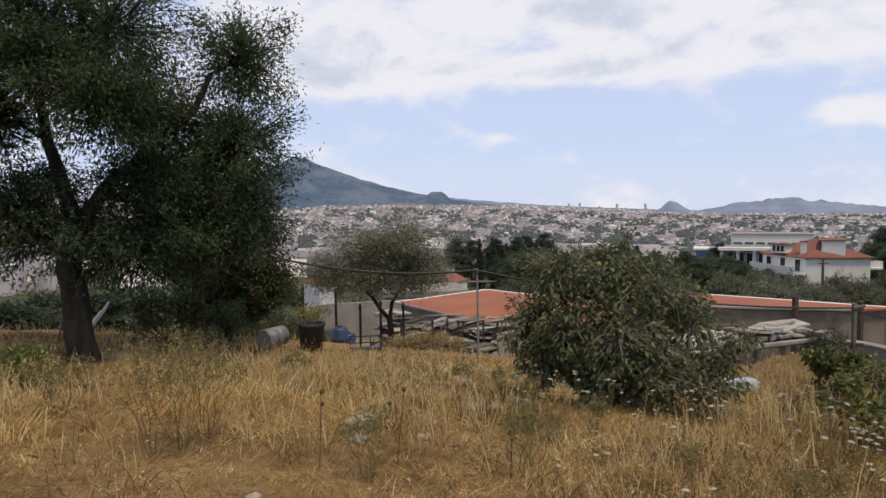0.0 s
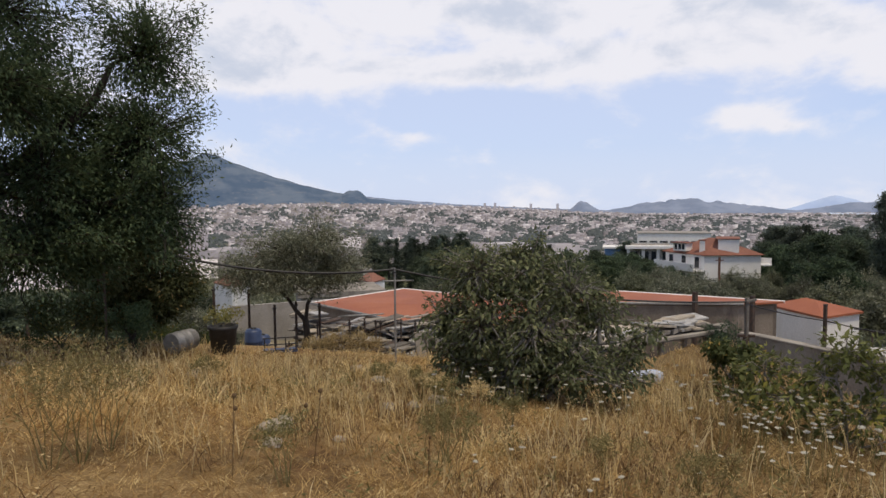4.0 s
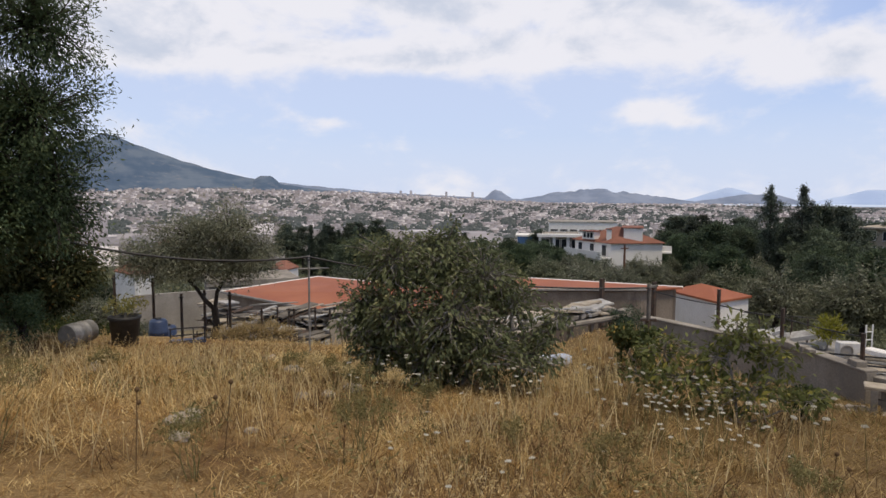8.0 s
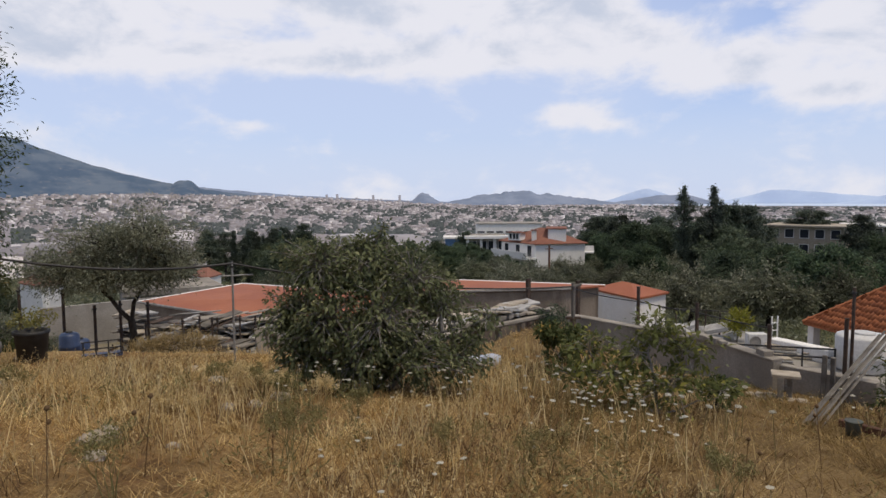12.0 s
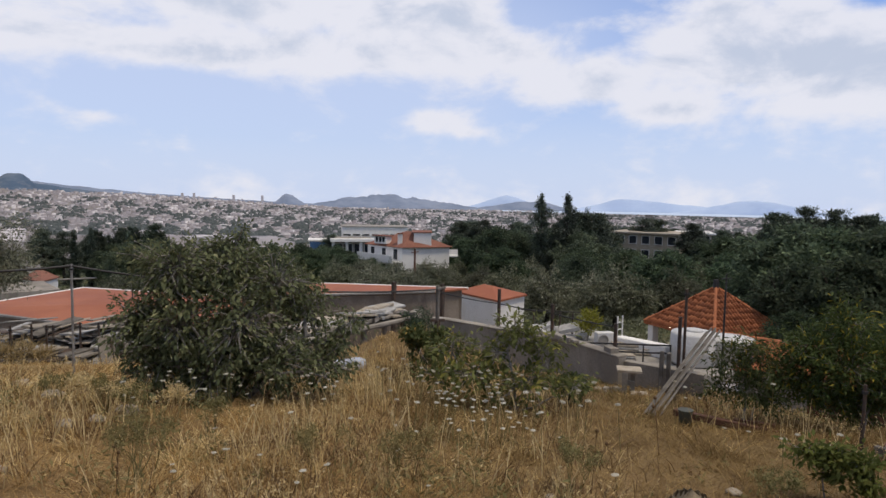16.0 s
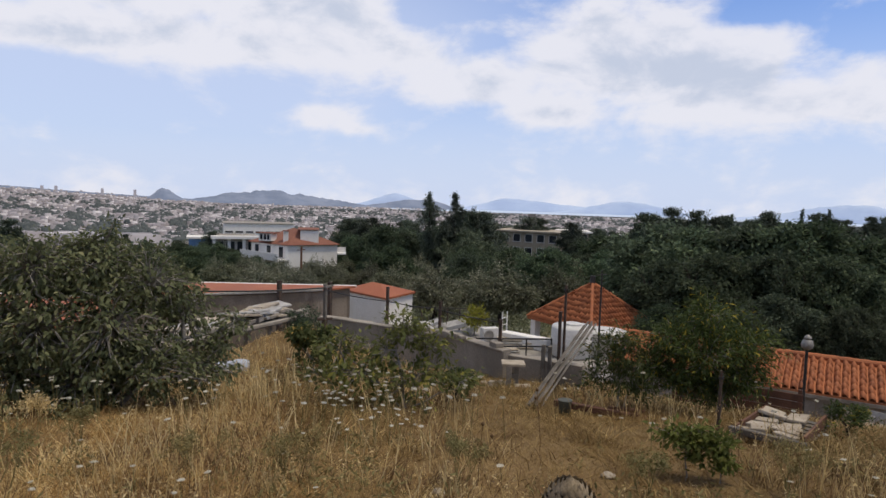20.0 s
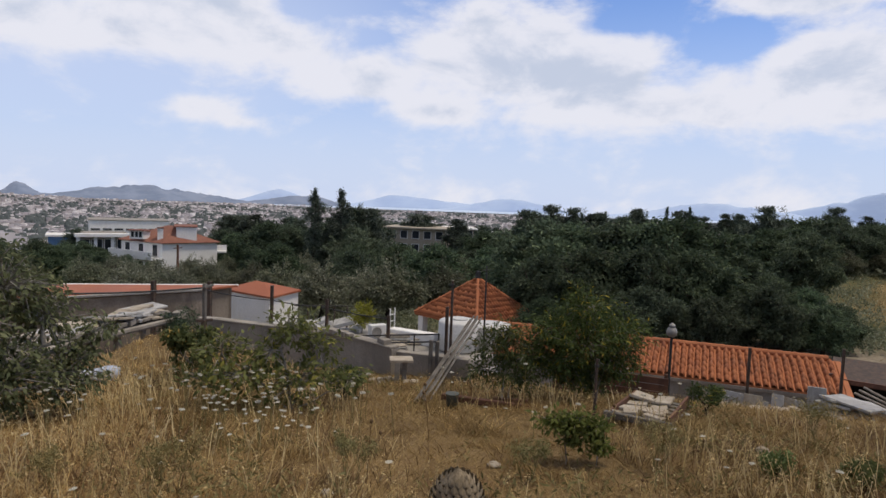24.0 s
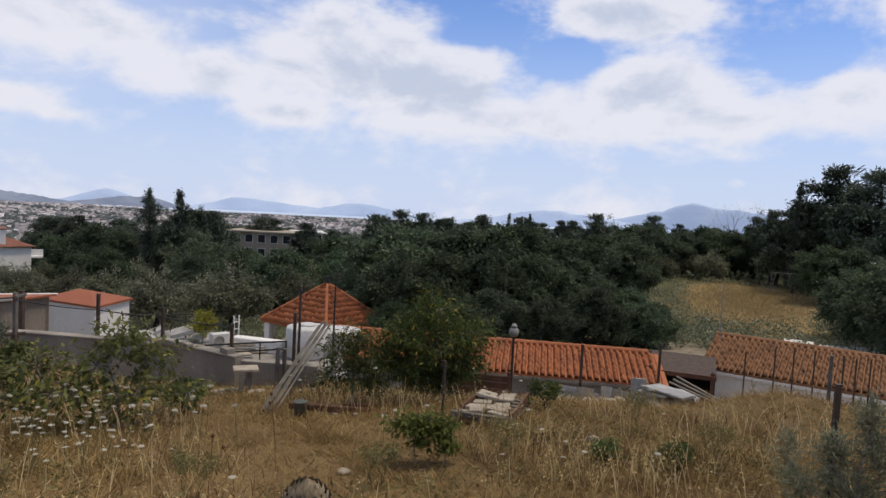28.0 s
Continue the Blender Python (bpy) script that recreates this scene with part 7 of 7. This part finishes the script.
block("small_villa", "white house among dark trees in the valley", 8.5, 170, -12, 8, 8, -16, -9.3, M_STONE, 2, 3, (0.9, 1.1), overhang=0.3, roof_mat=M_CONCRETE)
block("small_villa", "cream house in the valley below the field", -7.5, 135, -10, 7, 7, -14, -8.6, M_STONE, 2, 3, (0.9, 1.1), overhang=0.3, roof_mat=M_FAR_TILE)
hip_house("cottage", "little white cottage with an orange tile roof", xy(-10.6, 44), xy(-9.4, 46), xy(-12.2, 47), xy(-11, 49), -3.6, 0.55, -6.5)
hip_house("cottage", "little white cottage with an orange tile roof", xy(1.0, 50), xy(2.1, 52), xy(-0.1, 52), xy(1.0, 54), -4.3, 0.6, -7.5)
yw = thing("yard_wall", (0, 0, 0), "long grey rendered yard wall", "wall")
a, b = pol(-11, 29, 0), pol(-1.5, 30, 0)
q = b - a
part("wall", box(((a.x + b.x) / 2, (a.y + b.y) / 2, -3.6), (q.length, 0.2, 1.9), math.degrees(math.atan2(q.y, q.x))), M_GREY_WALL, yw)
block("tower_block", "tall grey tower far off in the city", 50.4, 1900, 0, 22, 16, -70, -31, M_CONCRETE, 6, 3, (3, 2.4))
for az, h in ((11.0, -6), (11.9, -5), (15.0, -12), (17.3, -12)):
    block("tower_block", "distant apartment tower on the skyline", az, 4100, 0, 15, 14, -60, h + 14, M_CITY, 0, 0, (5, 3), "skyline towers", roof_mat=M_CITY)
up = thing("utility_pole", pol(30.4, 78), "dark wooden utility pole before the villa", "utility pole")
part("pole", rod((0, 0, -0.3), (0, 0, 4.6), 0.16, 0.12, 8), M_BROWN, up)
part("arm", box((0, 0, 4.2), (1.3, 0.1, 0.1), 20), M_BROWN, up)
for az, d, h in ((46.3, 84, 5.2), (53.0, 95, 5.0), (52.0, 110, 6.0)):
    e = thing("utility_pole", pol(az, d), "pale utility pole among the trees", "utility pole", "utility poles")
    part("pole", rod((0, 0, -0.3), (0, 0, h), 0.17, 0.13, 8), M_STONE, e)
aerial = thing("roof_aerial", pol(89.4, 19.4, -1.7), "thin aerial mast with wires on the old tile roof", "antenna")
part("pole", rod((0, 0, 0), (0.06, 0, 1.75), 0.02, 0.014, 6), M_GALV, aerial)
part("crossbar", rod((-0.25, 0, 1.6), (0.3, 0.1, 1.62), 0.01, sides=5), M_GALV, aerial)
goal = thing("goal_frame", pol(93.6, 56), "thin grey metal frame standing in the dry field", "frame", turn=-93)
for x in (-0.8, 0.8):
    part("upright", rod((x, 0, 0), (x, 0, 1.7), 0.025, sides=6), M_GALV, goal)
part("bar", rod((-0.8, 0, 1.7), (0.8, 0, 1.7), 0.025, sides=6), M_GALV, goal)
sheets = thing("stacked_sheets", pol(97.6, 30), "pale corrugated sheets lying flat behind the tiled roof", "sheets", turn=-97.6)
for k in range(7):
    part("sheet", box((-2.0 + 0.62 * k, 0.3 * (k % 3), 0.2 + 0.1 * (k % 2)), (1.1, 1.6, 0.05), 6 * (k % 3) - 5, 0.004, (4, 3 * (k % 3) - 3)), M_WHITE if k % 2 else M_GALV, sheets)
for k in range(4):
    part("support", box((-1.7 + 1.1 * k, 0.2, 0.05), (0.3, 1.0, 0.3)), M_CONCRETE, sheets)
block("white_ruin", "pale house end behind the pines", 100.4, 52, 10, 5, 4, -4, -0.6, M_STONE, 1, 2, (0.9, 1.2))
bare = thing("bare_tree", pol(91.2, 74), "leafless grey tree above the pines", "tree")
bs, _ = grow(np.random.default_rng(6), (0, 0, 0), (0, 0, 1), 2.8, 0.14, 5, spread=0.7, lift=0.1)
sheet_mesh("branchwork", *tubes(bs, 5), M_PALE_BARK, bare)

# ---- weeds and flowers ----


def wispy(at, h, label, seed, mat=None, group="wispy weeds"):
    rng = np.random.default_rng(seed)
    e = thing("weed_plant", at, label, "weed", group)
    segs, ends = [], []
    for k in range(6):
        a = rng.uniform(0, 6.28)
        s2, e2 = grow(rng, (0.03 * math.cos(a), 0.03 * math.sin(a), -0.02), (0.35 * math.cos(a), 0.35 * math.sin(a), 1), h * 0.36, 0.0055, 3, (2, 3), 0.55, 0.2, 0.72)
        segs += s2
        ends.append(e2)
    tagged(sheet_mesh("branchwork", *tubes(segs, 4), mat or M_WEED, e), kind="stuff")
    sheet_mesh("foliage", *leaves(rng, np.concatenate(ends), 0.04, 2, 0.036, 0.25), mat or M_WEED, e)
    return e


for k, (az, d, h) in enumerate(((-24.6, 5.4, 1.0), (-22.6, 5.5, 1.05), (-20.6, 5.8, 0.85), (-6.9, 4.9, 0.6), (6.5, 5.3, 0.75), (8.0, 5.6, 0.6), (-31, 6.8, 0.6), (22, 5.6, 0.5), (30, 5.3, 0.5), (45, 5.4, 0.5), (61, 5.6, 0.45), (72, 6.2, 0.5), (84, 7.5, 0.6), (-13, 8.5, 0.5), (12.6, 6.8, 0.6), (90, 6.3, 0.5))):
    wispy(pol(az, d), h, "wispy grey-green weed with fine branching stems", 100 + k)


def bush(name, at, label, seed, size, mat, count=22, leaf=0.07, aspect=0.5, radius=0.13, per=24):
    return tree(name, at, label, "shrub", seed, (size[2] * 0.4, 0.02, 0, 0), (2, size[2] * 0.45, 0.9, 0.3), ([(count, (0, 0, size[2] * 0.6), (size[0], size[1], size[2] * 0.5))], radius, per, leaf, aspect), mat, M_BARK)


leafy("green_shrub", pol(64.9, 6.2), "bright green leafy sapling low in the grass", "shrub", 201, [([(-0.08, 0, -0.08), (-0.08, 0, 0.2), (-0.05, 0, 0.4)], 0.008, 0.004), ([(0.22, 0, -0.08), (0.25, 0, 0.3)], 0.007, 0.004)],
      [(-0.2, 0, 0.4, 0.17, 0.15, 0.09, 30), (0.0, 0, 0.4, 0.18, 0.15, 0.1, 36), (0.2, 0, 0.38, 0.14, 0.14, 0.11, 30), (0.22, 0, 0.22, 0.13, 0.12, 0.12, 26), (0.02, 0, 0.25, 0.14, 0.12, 0.1, 18)], (9, 0.07, 0.45, 0.06, 0.15), M_GREEN, M_PALE_BARK, turn=-64.9, twig=0.003)
bush("green_shrub", pol(75.6, 8.9), "yellow-green shrub in dry grass", 203, (0.34, 0.3, 0.3), M_ALMOND, 12, 0.06, 0.3, 0.1, 12)
bush("green_shrub", pol(81.0, 6.3), "low green weed clump", 204, (0.2, 0.18, 0.16), M_GREEN, 7, 0.06, 0.3, 0.09, 9)
bush("green_shrub", pol(87.0, 6.1), "low green weed clump", 205, (0.2, 0.18, 0.18), M_GREEN, 7, 0.06, 0.3, 0.09, 9)
leafy("grey_shrub", pol(99.6, 4.9), "tall silvery grey shrub beside the fence post", "shrub", 206, [([(0.0, 0, -0.1), (0.0, 0, 0.4), (0.05, 0, 0.75)], 0.012, 0.005), ([(0.02, 0, 0), (-0.1, 0, 0.35), (-0.12, 0, 0.6)], 0.01, 0.005)],
      [(0.05, 0, 0.74, 0.1, 0.1, 0.2, 60), (-0.12, 0, 0.5, 0.13, 0.12, 0.2, 70), (0.16, 0, 0.5, 0.15, 0.12, 0.2, 70), (0.0, 0, 0.25, 0.22, 0.15, 0.2, 90), (0.28, 0, 0.3, 0.15, 0.14, 0.22, 60), (-0.3, 0.1, 0.2, 0.15, 0.14, 0.2, 60), (-0.42, 0.2, 0.4, 0.08, 0.08, 0.22, 30)],
      (12, 0.042, 0.26, 0.05, -0.4), M_GREY_LEAF, M_PALE_BARK, turn=-99.6, twig=0.0022)
bush("green_shrub", pol(-23.4, 10.6), "dark green bush below the tall tree", 207, (0.6, 0.5, 0.75), M_ALMOND, 34, 0.05, 0.4)
bush("green_shrub", pol(-33.5, 8.4), "low green weed clump under the tree", 208, (0.45, 0.35, 0.3), M_GREEN, 16, 0.06, 0.4)
bush("green_shrub", pol(44.3, 9.8), "low leafy shoot near the wall", 209, (0.24, 0.22, 0.34), M_ALMOND, 9, 0.06, 0.4)
bush("green_shrub", pol(-18.5, 12.2), "dark green bush by the pole", 210, (0.5, 0.5, 0.6), M_BROAD, 26, 0.06, 0.4)
for k, (az, d) in enumerate(((2.0, 9.0), (3.6, 8.8), (5.2, 8.7), (6.0, 8.4), (7.4, 8.3), (9.8, 7.9))):
    wispy(pol(az, d), 0.5, "pale yellow-green seeding weed", 220 + k, M_OAT if k % 2 else M_WEED, "seeding weeds")


leafy("dry_bush", pol(-1.69, 14.2), "golden dry bush of dead stems by the olive trunk", "bush", 240, [([(0, 0, -0.1), (0, 0, 0.2)], 0.01, 0.005)],
      [(0, 0, 0.22, 0.5, 0.4, 0.25, 70), (-0.5, 0, 0.15, 0.4, 0.35, 0.18, 45), (0.5, 0, 0.14, 0.4, 0.35, 0.18, 45)], (22, 0.16, 0.06, 0.08, -0.7), M_HAY, M_BARK, twig=0.004)


def umbel_proto():
    e = thing("wild_carrot", (0, 0, 0), "wild carrot with a flat white flower head", "flower", "wild carrots")
    part("stem", rod((0, 0, -0.05), (0.02, 0, 0.5), 0.004, 0.003, 5), M_WEED, e)
    rng = np.random.default_rng(3)
    n = 46
    r = np.sqrt(rng.uniform(0, 1, n)) * 0.027
    a = rng.uniform(0, 6.28, n)
    c = np.stack([0.02 + r * np.cos(a), r * np.sin(a), 0.505 + 0.01 * np.cos(r * 30)], -1)
    v, f = leaves(rng, c, 0.004, 2, 0.02, 0.9, flat=0.8)
    sheet_mesh("flower_head", v, f, M_BLOOM, e)
    return e


rf = random.Random(33)
carrot = None
spots = [(rf.gauss(36.8, 4.6), rf.uniform(6.3, 8.5)) for _ in range(92)] + [(rf.uniform(6, 25), rf.uniform(7.4, 8.6)) for _ in range(42)] + [(rf.uniform(46, 90), rf.uniform(5.5, 11)) for _ in range(34)] \
    + [(rf.uniform(-20, 34), rf.uniform(3.6, 6.5)) for _ in range(16)] + [(rf.uniform(26, 34), rf.uniform(8, 11)) for _ in range(14)]
for az, d in spots:
    m = Matrix.Translation(pol(az, d)) @ pose(0, 0, 0, rf.uniform(-9, 9), rf.uniform(-9, 9), rf.uniform(0, 360)) @ Matrix.Diagonal((1, 1, 1, 1))
    s = rf.uniform(0.6, 1.05)
    m = m @ Matrix.Diagonal((s, s, rf.uniform(0.35, 1.25) * (0.5 if d < 6 else 1), 1))
    if carrot is None:
        carrot = umbel_proto()
        carrot.matrix_basis = m
    else:
        copy_thing(carrot, m).matrix_basis = m

bush("green_shrub", pol(-15.2, 17.5), "light green bush behind the field's edge", 230, (1.1, 0.9, 1.5), M_ALMOND, 60, 0.08, 0.35, 0.25, 40)
bush("green_shrub", pol(-12.6, 19.5), "light green bush behind the field's edge", 231, (0.9, 0.9, 1.3), M_OLIVE, 44, 0.08, 0.3, 0.25, 40)


def thistle_proto():
    e = thing("dry_thistle", (0, 0, 0), "dry brown thistle on a tall thin stem", "thistle", "dry thistles")
    part("stem", rod((0, 0, -0.05), (0.02, 0.01, 0.52), 0.004, 0.003, 5), M_DEAD, e)
    part("side_stem", rod((0.008, 0.004, 0.26), (0.09, -0.04, 0.42), 0.003, 0.002, 5), M_DEAD, e)
    for at, r in (((0.02, 0.01, 0.52), 0.016), ((0.09, -0.04, 0.42), 0.016)):
        h = part("flower_head", turned([(r * 0.3, 0), (r, r * 0.7), (r * 0.9, r * 1.5), (r * 0.4, r * 2.1)], 9), M_DEAD, e)
        h.location = at
    return e


thistle = None
for k in range(12):
    az, d = rf.uniform(-30, 100), rf.uniform(4.2, 7.5)
    s = rf.uniform(0.7, 1.25)
    m = Matrix.Translation(pol(az, d)) @ pose(0, 0, 0, rf.uniform(-8, 8), rf.uniform(-8, 8), rf.uniform(0, 360)) @ Matrix.Diagonal((s, s, s, 1))
    if thistle is None:
        thistle = thistle_proto()
        thistle.matrix_basis = m
    else:
        copy_thing(thistle, m).matrix_basis = m

# ---- grass and weeds ----


def blades(rng, x, y, h, w, a, ln, bend):
    """Grass blades as bent strips of two quads; a: heading, ln: lean."""
    n = len(x)
    z = gz(x, y) - 0.02
    t = rng.uniform(0, 2 * math.pi, n)
    dx, dy = np.cos(a), np.sin(a)
    sx, sy = np.cos(t) * w / 2, np.sin(t) * w / 2
    v = np.empty((n, 6, 3))
    for k, q in enumerate((0.0, 0.55, 1.0)):
        off = h * (ln * q + bend * q * q)
        hz = h * q * np.maximum(1 - 0.3 * bend * q - 0.3 * ln * ln, 0.12)
        cw = (1.0, 0.85, 0.15)[k]
        v[:, 2 * k] = np.stack([x + dx * off - sx * cw, y + dy * off - sy * cw, z + hz], -1)
        v[:, 2 * k + 1] = np.stack([x + dx * off + sx * cw, y + dy * off + sy * cw, z + hz], -1)
    f = np.array([[0, 1, 3, 2], [2, 3, 5, 4]])
    return v.reshape(-1, 3), (np.arange(n)[:, None, None] * 6 + f[None]).reshape(-1, 4)


def patchy(x, y, k=0.0):
    return (np.sin(x * 0.83 + 1 + k) * np.sin(y * 0.71 - 0.4 + k) + 0.7 * np.sin(x * 1.9 - y * 1.3 + k) + 0.5 * np.sin(x * 3.7 + y * 2.9 + 2 * k)) / 2.2


def strewn(rng, n, d0, d1, a0, a1, power=0.5):
    az = np.radians(rng.uniform(a0, a1, n))
    u = rng.uniform(0, 1, n)
    d = (d0 ** (1 / power) + u * (d1 ** (1 / power) - d0 ** (1 / power))) ** power
    return d * np.sin(az), d * np.cos(az)


def tallness(x, y):
    """How tall the grass stands: short underfoot, along the wall and round the slabs."""
    d, az = np.hypot(x, y), np.degrees(np.arctan2(x, y))
    t = 0.35 + 0.65 * smooth01(d, 3.6, 6.5)
    t = t * (1 - 0.6 * smooth01(d, 10.3, 11.5) * smooth01(az, 36, 41))
    t = t * (1 - 0.45 * smooth01(d, 8.5, 9.5) * smooth01(az, 60, 64))
    t = t * (1 - 0.8 * smooth01(d, 11.0, 12.2) * smooth01(az, 69, 74))
    t = t * (1 - 0.5 * smooth01(d, 10, 12) * (1 - smooth01(az, 6, 14)))
    return t


def make_grass():
    rng = np.random.default_rng(9)
    # tufts: blades that lean together
    x0, y0 = strewn(rng, 25000, 2.4, 15.0, -46, 112, 0.6)
    keep = patchy(x0, y0) + 0.6 * patchy(x0 * 2.6, y0 * 2.6, 4.0) + rng.normal(0, 0.25, len(x0)) > -0.15
    x0, y0 = x0[keep], y0[keep]
    k = 20
    n = len(x0)
    x = np.repeat(x0, k) + rng.normal(0, 0.06, n * k)
    y = np.repeat(y0, k) + rng.normal(0, 0.06, n * k)
    head = np.repeat(rng.uniform(0, 6.28, n), k) + rng.normal(0, 0.9, n * k)
    lean = np.abs(np.repeat(np.abs(rng.normal(0.4, 0.5, n)), k) + rng.normal(0, 0.4, n * k))
    tall = np.repeat(np.clip(rng.gamma(4, 0.042, n), 0.05, 0.5), k) * rng.uniform(0.45, 1.15, n * k) * tallness(x, y) * (0.3 + 0.95 * smooth01(patchy(x, y, 2.0) + 0.6 * patchy(x * 2.6, y * 2.6, 4.0), -0.3, 0.6))
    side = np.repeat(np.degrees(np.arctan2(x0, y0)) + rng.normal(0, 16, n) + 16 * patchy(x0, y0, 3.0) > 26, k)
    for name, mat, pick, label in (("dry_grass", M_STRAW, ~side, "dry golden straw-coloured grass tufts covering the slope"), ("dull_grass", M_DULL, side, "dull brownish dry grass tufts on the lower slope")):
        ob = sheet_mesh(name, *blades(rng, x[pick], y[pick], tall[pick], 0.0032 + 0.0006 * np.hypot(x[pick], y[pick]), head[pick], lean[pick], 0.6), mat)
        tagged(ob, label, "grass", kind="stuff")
    # fallen straw on the soil
    x, y = strewn(rng, 120000, 2.2, 13.0, -46, 112, 0.75)
    n = len(x)
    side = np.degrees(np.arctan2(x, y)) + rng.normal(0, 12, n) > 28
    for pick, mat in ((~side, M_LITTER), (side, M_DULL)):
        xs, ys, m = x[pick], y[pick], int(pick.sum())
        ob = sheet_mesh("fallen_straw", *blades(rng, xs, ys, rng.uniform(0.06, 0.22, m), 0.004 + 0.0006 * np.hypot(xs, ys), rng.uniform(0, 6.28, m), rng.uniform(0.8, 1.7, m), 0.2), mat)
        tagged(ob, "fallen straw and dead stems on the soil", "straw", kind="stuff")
    # seed stalks
    x, y = strewn(rng, 22000, 3.6, 13.5, -46, 112, 0.6)
    keep = patchy(x, y, 5.0) + rng.normal(0, 0.3, len(x)) > 0.15 + 0.3 * smooth01(np.degrees(np.arctan2(x, y)), 25, 60)
    x, y = x[keep], y[keep]
    n = len(x)
    h = rng.uniform(0.22, 0.55, n) * tallness(x, y)
    a, ln = rng.uniform(0, 6.28, n), np.abs(rng.normal(0.1, 0.12, n))
    v, f = blades(rng, x, y, h, 0.005 + 0.0006 * np.hypot(x, y), a, ln, 0.2)
    tips = v.reshape(n, 6, 3)
    seeds = []
    for q in (0.55, 0.68, 0.8, 0.9, 1.0):
        seeds.append(tips[:, 2] * (1 - (q - 0.55) / 0.45) + tips[:, 4] * ((q - 0.55) / 0.45) + rng.normal(0, 0.012, (n, 3)))
    v2, f2 = leaves(rng, np.concatenate(seeds), 0.012, 1, 0.032, 0.3)
    ob = sheet_mesh("oat_stalks", np.concatenate([v, v2]), np.concatenate([f, f2 + len(v)]), M_OAT)
    tagged(ob, "tall pale wild oat stalks gone to seed", "grass", kind="stuff")
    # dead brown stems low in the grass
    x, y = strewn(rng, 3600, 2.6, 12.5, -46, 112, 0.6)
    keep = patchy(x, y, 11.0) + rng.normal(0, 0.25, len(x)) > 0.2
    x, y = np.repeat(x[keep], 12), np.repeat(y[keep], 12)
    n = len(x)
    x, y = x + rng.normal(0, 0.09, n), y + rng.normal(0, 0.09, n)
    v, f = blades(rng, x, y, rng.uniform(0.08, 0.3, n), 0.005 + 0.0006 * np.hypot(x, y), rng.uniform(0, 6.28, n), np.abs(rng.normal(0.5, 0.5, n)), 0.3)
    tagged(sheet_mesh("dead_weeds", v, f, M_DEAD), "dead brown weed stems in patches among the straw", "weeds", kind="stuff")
    # grey-green weeds low in the grass
    x, y = strewn(rng, 2600, 3.0, 12.5, -46, 112, 0.6)
    az = np.degrees(np.arctan2(x, y))
    keep = (patchy(x, y, 8.0) + rng.normal(0, 0.25, len(x)) > 0.42 - 0.25 * smooth01(az, 30, 70))
    c = np.stack([x[keep], y[keep], gz(x[keep], y[keep]) + 0.1], -1)
    v, f = leaves(rng, c, 0.15, 16, 0.07, 0.22, squash=0.9)
    tagged(sheet_mesh("low_weeds", v, f, M_WEED), "grey-green weeds low among the straw", "weeds", kind="stuff")


make_grass()
